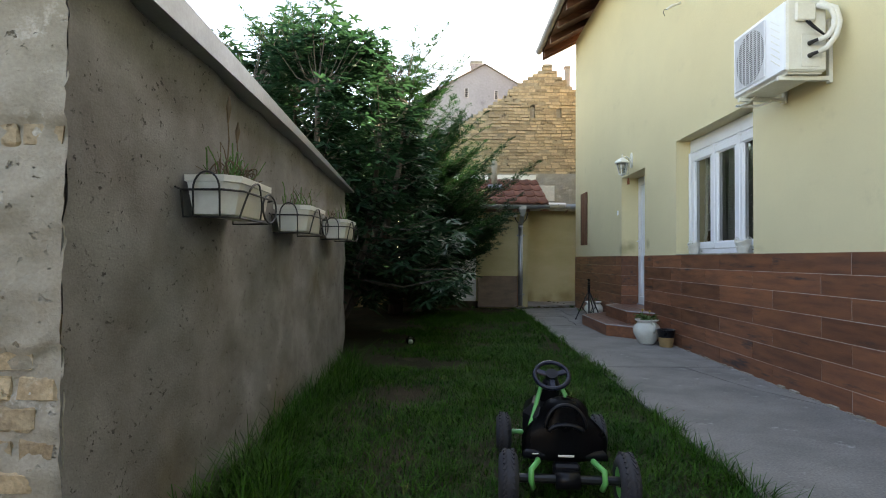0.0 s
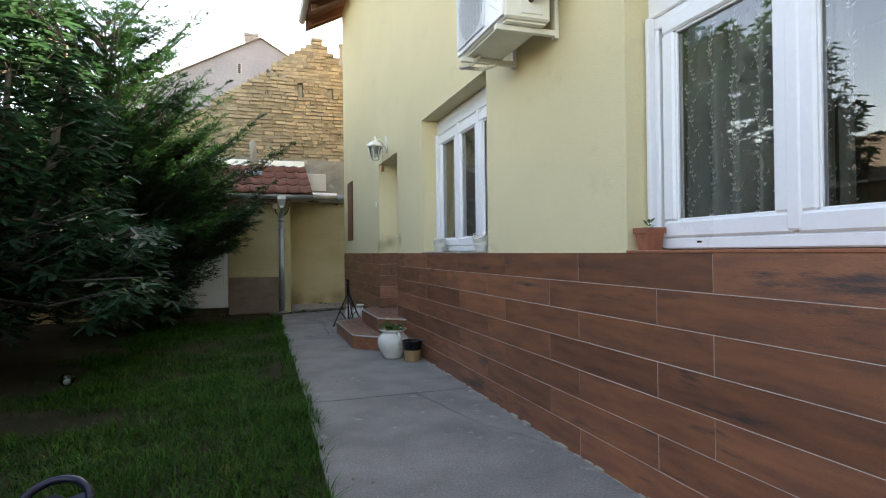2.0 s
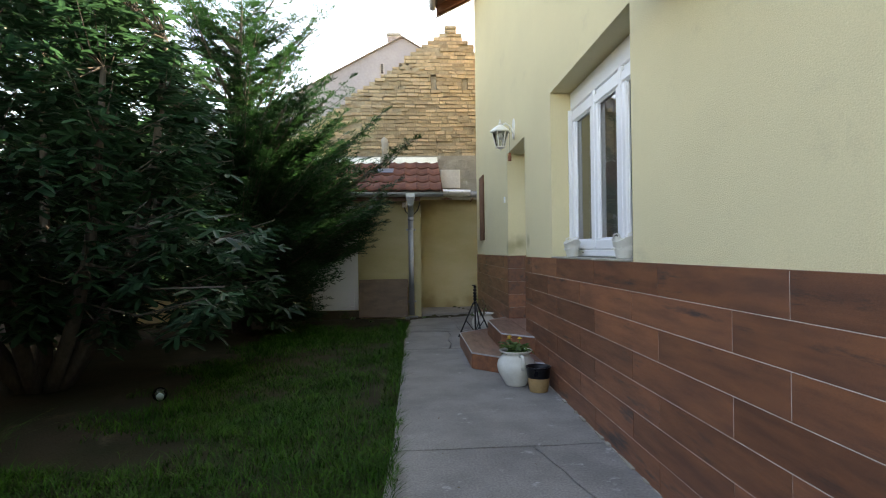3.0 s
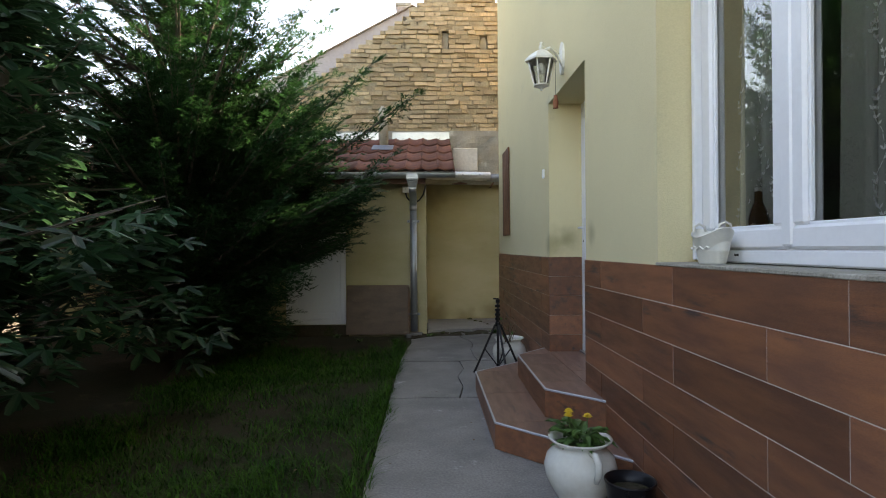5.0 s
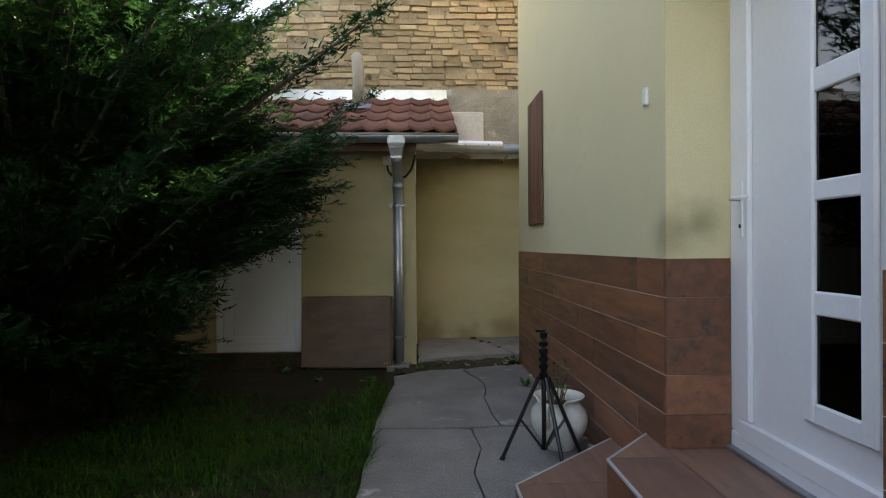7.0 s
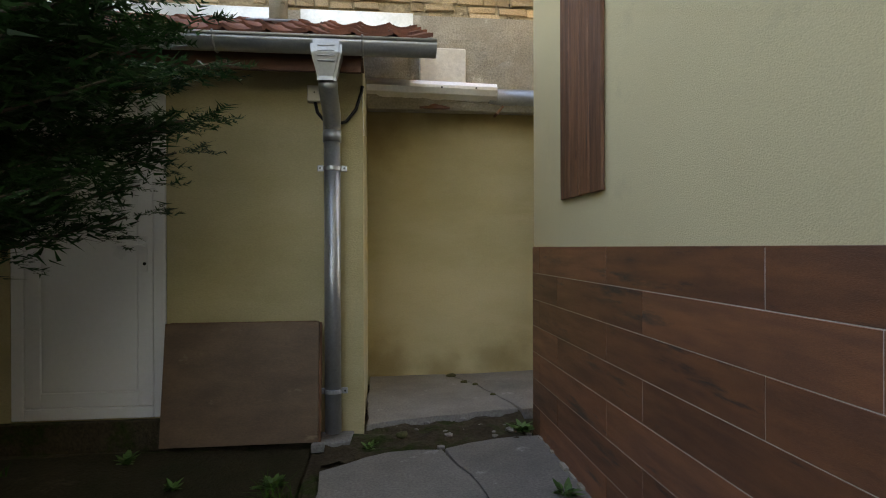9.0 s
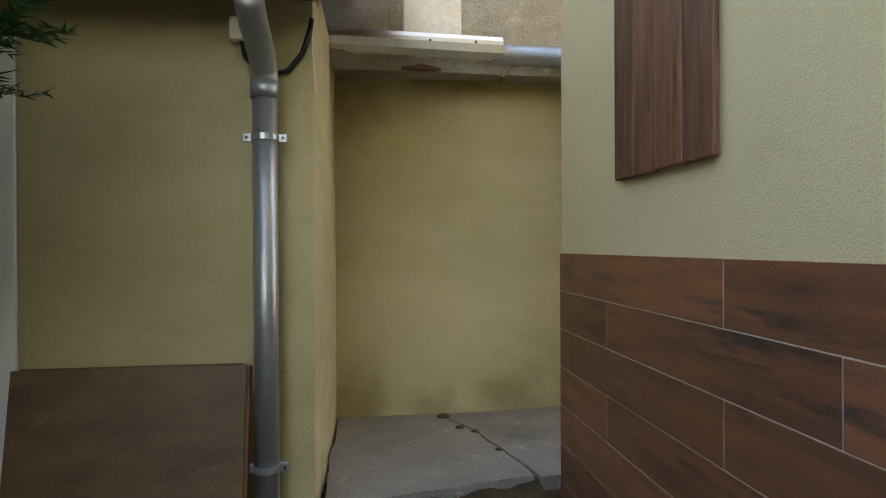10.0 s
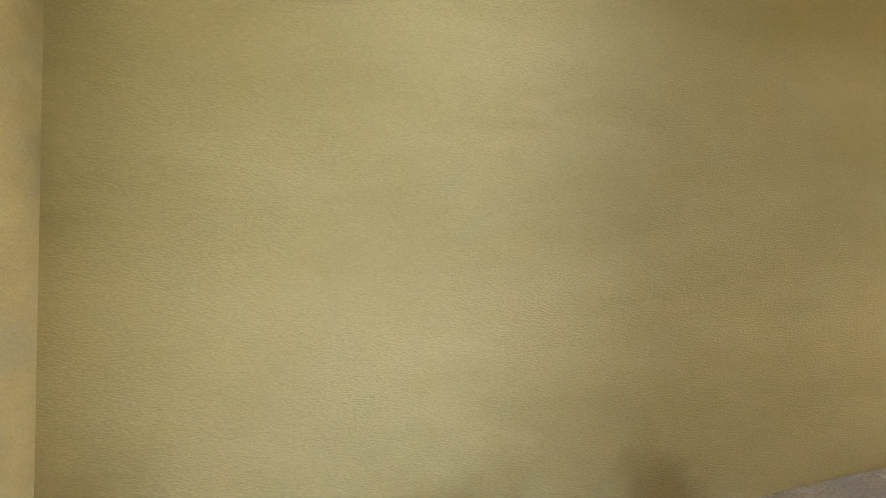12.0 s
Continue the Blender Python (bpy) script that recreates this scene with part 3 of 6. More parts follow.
# shed at the end of the garden
SY, PX = 13.92, 1.717
shed = tagged(part("wall_shed", wall_cells((-3.6, PX), (-0.2, 2.30), ((-0.338, 0.54, 0.12, 2.08),), SY, SY + 0.25, "y"), OCHRE), "ochre rendered garden shed wall", "wall", kind="structure")
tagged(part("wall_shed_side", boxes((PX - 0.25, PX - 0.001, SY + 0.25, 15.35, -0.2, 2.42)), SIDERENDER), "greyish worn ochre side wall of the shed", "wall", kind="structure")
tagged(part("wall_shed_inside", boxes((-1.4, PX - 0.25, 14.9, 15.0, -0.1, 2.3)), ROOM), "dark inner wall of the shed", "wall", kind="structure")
tagged(part("wall_nook", boxes((PX - 0.25, 6.0, 15.35, 15.62, -0.2, 2.36)), OCHRE), "ochre rendered nook wall stained by damp", "wall", kind="structure")
bm = bmesh.new()
box(bm, -3.6, 6.0, 15.60, 15.72, 2.3, 3.3)
rough_sheet(bm, (1.0, 15.585, 2.362), (5.0, 0, 0), (0, 0, 0.84), 60, 14, 0.035, 2.5, (0, -1, 0), 2.0)
roughcast = tagged(part("wall_cement", bm, ROUGHCAST, smooth=False), "rough patched cement render above the nook", "wall", kind="structure")
part("patch", boxes((2.19, 2.62, 15.52, 15.60, 2.58, 2.98), bevel=0.01), WHITEWALL, roughcast, "smooth pale cement patch")
tagged(part("wall_left_far", boxes((-7.2, -7.0, -4, 24, -0.2, 3.4)), OLDPLASTER), "grey rendered neighbour wall behind the trees", "wall", kind="structure")
# added backdrop: stands in for the deep shade seen between the yews
tagged(part("wall_fence", boxes((-4.6, -4.45, 7.2, 15.4, -0.2, 2.4)), OLDPLASTER), "added grey wall that keeps the gaps behind the yews dark", "wall", kind="structure")
# unseen wall, added to block the sun from shed roof, nook and lawn
tagged(part("wall_neighbour", boxes((4.0, 12.5, 15.9, 16.3, -0.2, 7.1)), GREYHOUSE), "unseen tall grey wall added to keep the sun off the yard", "wall", kind="structure")
tagged(part("wall_start", boxes((-7.2, 2.782, -4.3, -4.0, -0.2, 2.6)), OLDPLASTER), "plain grey wall closing the yard", "wall", kind="structure")
tagged(part("wall_hedge_side", boxes((-7.0, -3.6, 15.4, 15.6, -0.2, 2.6)), OLDPLASTER), "plain grey boundary wall beyond the shed", "wall", kind="structure")


# ---- windows and doors of the house ----
def frame_bars(bm, xa, xb, y0, y1, z0, z1, w, bevel=0.006):
    box(bm, xa, xb, y0, y1, z0, z0 + w, bevel), box(bm, xa, xb, y0, y1, z1 - w, z1, bevel)
    box(bm, xa, xb, y0, y0 + w, z0 + w, z1 - w, bevel), box(bm, xa, xb, y1 - w, y1, z0 + w, z1 - w, bevel)
    return bm


def sheet_x(x, y0, y1, z0, z1):
    """A thin upright pane that faces the yard."""
    bm = bmesh.new()
    bm.faces.new([bm.verts.new(p) for p in ((x, y0, z0), (x, y0, z1), (x, y1, z1), (x, y1, z0))])
    return bm


def curtain(parent, x, y0, y1, z0, z1, seed):
    """A sheer pleated curtain with woven vines of small leaves."""
    def fold(y, f):
        return (0.045 * math.sin(y * 44 + seed + 0.8 * math.sin(y * 9)) + 0.016 * math.sin(y * 101 + 2 * seed)) * (1 - 0.4 * f)

    bm = bmesh.new()
    n = int((y1 - y0) / 0.012)
    rows = []
    for k in range(n + 1):
        y = y0 + (y1 - y0) * k / n
        rows.append((bm.verts.new((x + fold(y, 0), y, z0)), bm.verts.new((x + fold(y, 1), y, z1))))
    for a, b in zip(rows, rows[1:]):
        bm.faces.new((a[0], b[0], b[1], a[1]))
    cloth = part("curtain", bm, LACE, parent, "grey lace curtain with white leaves", True)
    rg = random.Random(int(seed * 10))
    bm = bmesh.new()

    def spot(y, z, at):
        return Vector((x + fold(at, (z - z0) / (z1 - z0)) - 0.006, y, z))

    y = y0 + 0.03
    while y < y1 - 0.02:
        z, yy, turn = z0 + rg.uniform(0, 0.05), y, rg.uniform(0, 6)
        while z < z1 - 0.04:
            yy = y + 0.022 * math.sin(z * 26 + turn)
            if y0 + 0.02 < yy < y1 - 0.02:
                lean = 0.022 * 26 * math.cos(z * 26 + turn)
                q = spot(min(max(yy + lean * 0.02, y0), y1), z + 0.02, yy)
                s_ = Vector((0, 0.0012, 0))
                bm.faces.new([bm.verts.new(v) for v in (spot(yy, z, yy) - s_, spot(yy, z, yy) + s_, q + s_, q - s_)])
                for side in (-1, 1):
                    if rg.random() < 0.72:
                        up, out = rg.uniform(0.4, 1.0), side * rg.uniform(0.5, 1.0)
                        ln = rg.uniform(0.016, 0.027)
                        d = Vector((0, out, up)).normalized() * ln
                        w = Vector((0, -d.z, d.y)) * 0.22
                        ps = [Vector((0, yy, z)), Vector((0, yy, z)) + d * 0.5 + w, Vector((0, yy, z)) + d, Vector((0, yy, z)) + d * 0.5 - w]
                        bm.faces.new([bm.verts.new(spot(min(max(v.y, y0), y1), v.z, yy)) for v in ps])
            z += rg.uniform(0.019, 0.028)
        y += rg.uniform(0.05, 0.075)
    tagged(part("woven_leaves", bm, WOVEN, cloth, "white woven leaf vines"), kind="stuff")
    return cloth


def window(name, y0, y1, z0, z1, xf, sashes, box_h, label):
    w = thing(name, label, "window", kind="structure")
    zt = z1 - box_h
    part("shutter_box", box(bmesh.new(), xf - 0.01, xf + 0.2, y0 + 0.002, y1 - 0.002, zt, z1 - 0.002, 0.008), PVC, w, "white roller shutter box")
    part("window_frame", frame_bars(bmesh.new(), xf, xf + 0.075, y0 + 0.003, y1 - 0.003, z0 + 0.012, zt, 0.062), PVC, w)
    for y in (y0 + 0.012, y1 - 0.040):
        part("shutter_rail", box(bmesh.new(), xf - 0.035, xf + 0.0, y, y + 0.028, z0 + 0.02, zt, 0.003), PVC, w)
    part("base_profile", box(bmesh.new(), xf - 0.012, xf + 0.07, y0 + 0.05, y1 - 0.05, z0 + 0.014, z0 + 0.064, 0.006), PVC, w)
    for y in (y0 + 0.33, y1 - 0.33):
        part("drain_slot", boxes((xf - 0.0135, xf - 0.011, y - 0.014, y + 0.014, z0 + 0.04, z0 + 0.049)), BLACK, w)
    for a, b in zip(sashes, sashes[1:]):
        s = part("sash", frame_bars(bmesh.new(), xf - 0.018, xf + 0.05, a + 0.008, b - 0.008, z0 + 0.066, zt - 0.035, 0.078, 0.010), PVC, w)
        part("bead", frame_bars(bmesh.new(), xf - 0.003, xf + 0.012, a + 0.084, b - 0.084, z0 + 0.142, zt - 0.111, 0.012, 0.003), PVC, s)
        g = part("pane", sheet_x(xf + 0.014, a + 0.086, b - 0.086, z0 + 0.144, zt - 0.113), GLASS, s)
        g.visible_shadow = False
    for y in sashes[1:-1]:
        part("mullion", box(bmesh.new(), xf - 0.024, xf + 0.02, y - 0.03, y + 0.03, z0 + 0.076, zt, 0.008), PVC, w)
    part("inner_sill", boxes((xf + 0.08, 3.32, y0 + 0.02, y1 - 0.02, z0 + 0.06, z0 + 0.085)), PVC, w)
    return w


w1 = window("window_1", 3.047, 4.518, SILL, 2.51, 2.925, (3.068, 3.722, 4.421), 0.227, "white plastic double window with shutter box and lace curtain")
curtain(w1, 3.07, 3.70, 4.46, 1.24, 2.45, 0.3), curtain(w1, 3.08, 3.00, 3.46, 1.24, 2.45, 1.9), curtain(w1, 3.08, 3.60, 3.70, 1.24, 2.45, 2.7)
w2 = window("window_2", 6.26, 8.07, SILL, 2.575, 2.965, (6.32, 6.86, 7.42, 8.01), 0.16, "white plastic triple window with grey lace curtains")
curtain(w2, 3.13, 6.34, 7.36, 1.24, 2.45, 1.1), curtain(w2, 3.13, 7.60, 7.98, 1.24, 2.45, 0.7)
pl = thing("pendant_lamp", "small lit ceiling lamp in the dark room", "lamp", (4.75, 5.03, 2.48))
part("cord", tube(bmesh.new(), [(0, 0, 0.32), (0, 0, -0.42)], 0.006, 6), BLACK, pl)
part("holder", lathe(bmesh.new(), [(0.0, -0.40), (0.03, -0.41), (0.035, -0.46), (0.0, -0.46)], 14), BLACK, pl, smooth=True)
part("bulb", lathe(bmesh.new(), [(0.0, -0.455), (0.015, -0.465), (0.022, -0.485), (0.018, -0.505), (0.0, -0.513)], 16), BULB, pl, "glowing warm bulb", True)
# rough sills
for k, (y0, y1, xs) in enumerate(((3.05, 4.515, 2.925), (6.263, 8.067, 2.965))):
    bm = bmesh.new()
    box(bm, XT - 0.004, xs + 0.1, y0 + 0.002, y1 - 0.002, SILL - 0.004, SILL + 0.010, 0.003)
    tagged(part("window_sill", bm, (TERRACOTTA, ROUGHCAST)[k]), "thin worn mortar sill under the window", "sill", kind="structure")

door = thing("door_1", "white plastic entrance door with four dark panes", "door", kind="structure")
DX, DY0, DY1, DZ0, DZ1 = 3.055, DOOR[0] + 0.003, DOOR[1] - 0.003, STEP_TOP + 0.012, DOOR[3] - 0.003
bm = frame_bars(bmesh.new(), DX, DX + 0.08, DY0, DY1, DZ0, DZ1, 0.068, 0.006)
part("door_frame", bm, PVC, door)
leaf = part("leaf", boxes((DX + 0.018, DX + 0.075, DY0 + 0.066, DY1 - 0.066, DZ0 + 0.05, DZ1 - 0.066)), PVC, door)
part("leaf_rim", frame_bars(bmesh.new(), DX - 0.004, DX + 0.02, DY0 + 0.055, DY1 - 0.055, DZ0 + 0.045, DZ1 - 0.055, 0.085, 0.008), PVC, door)
PY0, PY1 = 9.64, 9.838
panes = ((0.67, 0.965), (1.045, 1.345), (1.412, 1.705), (1.785, 2.10))
bm = bmesh.new()
bars = [0.60] + [v for p in panes for v in p] + [2.17]
for k in range(0, len(bars), 2):
    box(bm, DX + 0.0, DX + 0.02, PY0 - 0.002, PY1 + 0.002, bars[k], bars[k + 1], 0.006)
box(bm, DX - 0.002, DX + 0.02, PY0 - 0.062, PY0, 0.60, 2.17, 0.008), box(bm, DX - 0.002, DX + 0.02, PY1, PY1 + 0.055, 0.60, 2.17, 0.008)
part("pane_moulding", bm, PVC, door)
for k, (z0, z1) in enumerate(panes):
    bm = bmesh.new()
    if k == 3:
        pts = [(PY0, z0), (PY1, z0)] + [(PY1 - (PY1 - PY0) * f, z1 - 0.10 + 0.10 * math.sin(math.pi / 2 * f)) for f in (0, 0.25, 0.5, 0.75, 1)]
        bm.faces.new([bm.verts.new((DX + 0.012, y, z)) for y, z in pts[::-1]])
    else:
        bm.free()
        bm = sheet_x(DX + 0.0125, PY0, PY1, z0, z1)
    part("pane", bm, DOORGLASS, door)
part("pane_back", boxes((DX + 0.0165, DX + 0.0178, PY0 - 0.01, PY1 + 0.01, 0.62, 2.15)), DARKHOLE, door)
part("lock_plate", box(bmesh.new(), DX - 0.012, DX - 0.003, 10.232, 10.262, 1.23, 1.462, 0.004), PVC, door)
hb = tube(bmesh.new(), [(DX - 0.005, 10.247, 1.385), (DX - 0.05, 10.247, 1.385), (DX - 0.056, 10.225, 1.385), (DX - 0.056, 10.13, 1.383)], 0.009)
part("door_handle", hb, PVC, door, "white door handle", True)
part("keyhole", tube(bmesh.new(), [(DX - 0.0135, 10.247, 1.275), (DX - 0.0115, 10.247, 1.275)], 0.009, 12), BLACKMETAL, door)
part("threshold", box(bmesh.new(), DX - 0.03, DX + 0.05, DY0, DY1, STEP_TOP + 0.003, STEP_TOP + 0.018, 0.003), ZINC, door)

# shed door
sd = thing("door_2", "white plastic shed door", "door", kind="structure")
part("door_frame", boxes((-0.333, -0.263, SY - 0.008, SY + 0.06, 0.125, 2.075), (0.465, 0.535, SY - 0.008, SY + 0.06, 0.125, 2.075), (-0.263, 0.465, SY - 0.008, SY + 0.06, 2.005, 2.075), (-0.263, 0.465, SY - 0.008, SY + 0.06, 0.125, 0.195), bevel=0.005), PVC, sd)
part("leaf", boxes((-0.258, 0.46, SY + 0.012, SY + 0.05, 0.20, 2.0)), PVC, sd)
part("leaf_rim", boxes((-0.260, -0.173, SY - 0.004, SY + 0.012, 0.198, 2.0), (0.375, 0.462, SY - 0.004, SY + 0.012, 0.198, 2.0), (-0.173, 0.375, SY - 0.004, SY + 0.012, 1.92, 2.0), (-0.173, 0.375, SY - 0.004, SY + 0.012, 0.198, 0.285), bevel=0.004), PVC, sd)
part("panel_groove", boxes((-0.166, 0.368, SY + 0.007, SY + 0.0118, 0.292, 1.913), bevel=0.002), PVC, sd)
part("lock_plate", boxes((0.402, 0.434, SY - 0.013, SY - 0.004, 1.00, 1.22), bevel=0.003), PVC, sd)
part("door_handle", tube(bmesh.new(), [(0.418, SY - 0.01, 1.16), (0.418, SY - 0.05, 1.16), (0.39, SY - 0.055, 1.16), (0.28, SY - 0.055, 1.155)], 0.009), PVC, sd, "white door handle", True)
part("keyhole", tube(bmesh.new(), [(0.418, SY - 0.0145, 1.05), (0.418, SY - 0.0125, 1.05)], 0.01, 12), BLACKMETAL, sd)
part("threshold", boxes((-1.6, 0.58, SY - 0.05, SY, -0.1, 0.118), bevel=0.004), SOIL, sd, "dark wet brick threshold")

# ---- entrance steps ----
LOW = [(2.160, 9.03), (2.775, 8.37), (2.775, 11.02), (2.155, 10.45)]
UP = [(2.483, 9.11), (2.775, 8.80), (2.775, 10.55), (2.490, 10.245)]
steps = thing("entrance_steps", "two-step entrance stair clad in brown wood-look tiles", "steps", kind="structure")


def inset(poly, d):
    cx, cy = 2.775, sum(p[1] for p in poly) / 4
    return [(x + d if x < 2.7 else x, y + (d * 1.0 if y < cy else -d)) for x, y in poly]


def split_tread(poly, z, cuts):
    """Tiles on a tread: the polygon cut at each y."""
    out = []
    for a, b in zip(cuts, cuts[1:]):
        bm = bmesh.new()
        prism(bm, poly, z - 0.008, z)
        for y, n in ((a + 0.0015, (0, -1, 0)), (b - 0.0015, (0, 1, 0))):
            r = bmesh.ops.bisect_plane(bm, geom=bm.verts[:] + bm.edges[:] + bm.faces[:], plane_co=(0, y, 0), plane_no=n, clear_outer=True)
            ed = [e for e in r["geom_cut"] if isinstance(e, bmesh.types.BMEdge)]
            if ed:
                bmesh.ops.edgeloop_fill(bm, edges=ed)
        out.append(bm)
    return out


for poly, z0, z1, cuts in ((LOW, -0.1, 0.165, (8.3, 9.03, 9.72, 10.45, 11.1)), (UP, 0.166, STEP_TOP, (8.7, 9.30, 9.85, 10.25, 10.6))):
    part("core", prism(bmesh.new(), inset(poly, 0.010), z0, z1 - 0.010), GROUT, steps)
    for bm in split_tread(inset(poly, 0.004), z1, cuts):
        if len(bm.faces):
            part("tread_tile", bm, STEPTILE, steps)
        else:
            bm.free()
    p = poly
    for (xa, ya), (xb, yb) in ((p[1], p[0]), (p[0], p[3]), (p[3], p[2])):
        dx, dy = xb - xa, yb - ya
        L = math.hypot(dx, dy)
        m = Matrix.Translation((xa, ya, 0)) @ Matrix.Rotation(math.atan2(dy, dx), 4, "Z")
        h0 = 0.002 if z0 < 0 else 0.168
        nt = max(1, round(L / 0.75))
        for k in range(nt):
            part("riser_tile", box(bmesh.new(), L * k / nt + 0.001, L * (k + 1) / nt - 0.001, -0.011, -0.002, h0, z1 - 0.013, 0.0015, m), PLANK, steps)
        part("nosing", box(bmesh.new(), 0.0, L, -0.012, 0.002, z1 - 0.011, z1 + 0.002, 0.003, m), NOSING, steps, "grey metal step nosing")

for a, b in ((9.228, 9.60), (9.603, 10.342)):
    part("tread_tile", boxes((2.776, DX - 0.001, a, b, STEP_TOP - 0.008, STEP_TOP + 0.003)), STEPTILE, steps)

# ---- tile cladding of the house base and door reveal, piece by piece ----
COURSE = 0.1635
plank_meshes = {}


def plank(y0, y1, z0, z1, face="x"):
    ln, ht = round(y1 - y0 - 0.0027, 4), round(z1 - z0 - 0.0027, 4)
    key = (ln, ht, face)
    if key not in plank_meshes:
        bm = bmesh.new()
        if face == "x":
            box(bm, -0.010, 0.010, -ln / 2, ln / 2, -ht / 2, ht / 2, 0.0012)
        else:
            box(bm, -ln / 2, ln / 2, -0.010, 0.010, -ht / 2, ht / 2, 0.0012)
        me = bpy.data.meshes.new("plank_tile")
        bm.to_mesh(me)
        bm.free()
        me.materials.append(PLANK)
        plank_meshes[key] = me
    ob = new("plank_tile", plank_meshes[key])
    ob.parent = wall_house
    c, z = (y0 + y1) / 2, (z0 + z1) / 2
    ob.location = (XT + 0.010 + rng.uniform(-0.0006, 0.0006), c, z) if face == "x" else (c, DOOR[1] - 0.010 + 0.004, z)


part("grout_bed", boxes((XT + 0.0014, XW + 0.001, HOUSE_Y0, DOOR[0] - 0.001, -0.05, SILL - 0.006), (XT + 0.0014, XW + 0.001, DOOR[1] + 0.001, HOUSE_Y1, -0.05, SILL - 0.006),
                        (XT + 0.0014, XW + 0.001, DOOR[0] - 0.001, DOOR[1] + 0.001, -0.05, STEP_TOP - 0.012)), GROUT, wall_house)
for r in range(8):
    z1, z0 = SILL - r * COURSE, SILL - (r + 1) * COURSE
    if r == 7:
        z0 = -0.04
    for lo, hi, first, ln, lap in ((HOUSE_Y0, DOOR[0], 2.985, 0.983, 0.332), (DOOR[1], HOUSE_Y1, 10.645, 1.0, -0.335)):
        cuts = [lo, hi]
        k = -8
        while k < 12:
            y = first + ln * k + (lap if r % 2 else 0.0)
            if lo + 0.02 < y < hi - 0.02:
                cuts.append(y)
            k += 1
        cuts.sort()
        for a, b in zip(cuts, cuts[1:]):
            plank(a, b, z0, z1)
    if z1 > STEP_TOP + 0.02:
        plank(XT, DX - 0.004, max(z0, STEP_TOP + 0.003), z1, "y")
part("reveal_grout", boxes((XT + 0.006, DX - 0.002, DOOR[1] - 0.009, DOOR[1] + 0.001, STEP_TOP, SILL - 0.004)), GROUT, wall_house)


# ---- shed roof, gutter and pipes ----
shed_roof = thing("shed_roof", "small red clay tiled shed roof", "roof", kind="structure")
RY0, RZ0, RY1, RZ1 = 13.56, 2.315, 15.42, 3.10
RS = math.atan2(RZ1 - RZ0, RY1 - RY0)
RL = math.hypot(RY1 - RY0, RZ1 - RZ0)
bm = bmesh.new()
m = Matrix.Translation((0, RY0, RZ0 - 0.03)) @ Matrix.Rotation(RS, 4, "X")
box(bm, -3.7, 2.10, 0.05, RL, -0.035, -0.01, 0, m)
part("deck", bm, EAVEWOOD, shed_roof)
part("fascia", boxes((-3.7, PX, RY0 + 0.03, RY0 + 0.06, 2.14, 2.27)), EAVEWOOD, shed_roof, "dark timber fascia")
part("soffit", boxes((-3.7, PX + 0.01, RY0 + 0.06, SY, 2.235, 2.25)), EAVEWOOD, shed_roof)
TW, TLEN, ROWS = 0.233, 0.55, 4
bm = bmesh.new()
prof = []
for k in range(11):
    f = k / 10
    h = 0.011 * math.cos(2 * math.pi * f) + (0.014 * math.exp(-((f - 0.08) / 0.07) ** 2))
    prof.append((f * (TW + 0.012), h))
for y in (0, TLEN):
    for thick in (0, 0.022):
        for x, h in prof:
            bm.verts.new((x, y, h + thick))
bm.verts.ensure_lookup_table()
V, n = bm.verts, len(prof)
for k in range(n - 1):
    bm.faces.new((V[k + 1], V[k], V[2 * n + k], V[2 * n + k + 1])), bm.faces.new((V[n + k], V[n + k + 1], V[3 * n + k + 1], V[3 * n + k]))
    bm.faces.new((V[k], V[k + 1], V[n + k + 1], V[n + k]))
for k in (0, n - 1):
    bm.faces.new((V[k], V[n + k], V[3 * n + k], V[2 * n + k]))
bmesh.ops.recalc_face_normals(bm, faces=bm.faces)
tile_me = bpy.data.meshes.new("roof_tile")
for f in bm.faces:
    f.smooth = abs(f.normal.z) > 0.3
bm.to_mesh(tile_me)
bm.free()
tile_me.materials.append(CLAY)
for r in range(ROWS):
    for c in range(25):
        ob = new("roof_tile", tile_me)
        ob.parent = shed_roof
        ob.matrix_world = (Matrix.Translation((2.115 - TW * (c + 1) + rng.uniform(-0.003, 0.003), RY0 - 0.02, RZ0)) @ Matrix.Rotation(RS, 4, "X")
                           @ Matrix.Translation((0, r * (RL / ROWS), 0.012)) @ Matrix.Rotation(radians(-2.4 + rng.uniform(-0.4, 0.4)), 4, "X"))
part("verge_strip", box(bmesh.new(), 2.112, 2.135, 0, RL, -0.06, 0.04, 0.002, m), EAVEWOOD, shed_roof)
fl = part("flashing", boxes((-2.2, 0.90, 15.40, 15.415, 3.07, 3.235), (1.14, 2.125, 15.40, 15.415, 3.07, 3.235), bevel=0.003), SHINY, shed_roof, "bright metal wall flashing")
for x in (1.32, 1.95, 2.10, 0.6, 0.2):
    part("screw", tube(bmesh.new(), [(x, 15.395, 3.12), (x, 15.402, 3.12)], 0.008), BLACKMETAL, fl)
part("vent_pipe", tube(bmesh.new(), [(1.03, 14.95, 2.85), (1.03, 14.95, 3.30), (1.025, 14.955, 3.44), (1.01, 14.98, 3.52), (1.0, 15.03, 3.56)], [0.075, 0.072, 0.075, 0.07, 0.04], 14), PALEPLASTER, shed_roof, "white mortared vent pipe", True)
part("vent_sheet", box(bmesh.new(), 0.86, 1.20, 1.12, 1.42, 0.075, 0.085, 0.002, m), BLUE, shed_roof, "blue plastic sheet round the pipe")

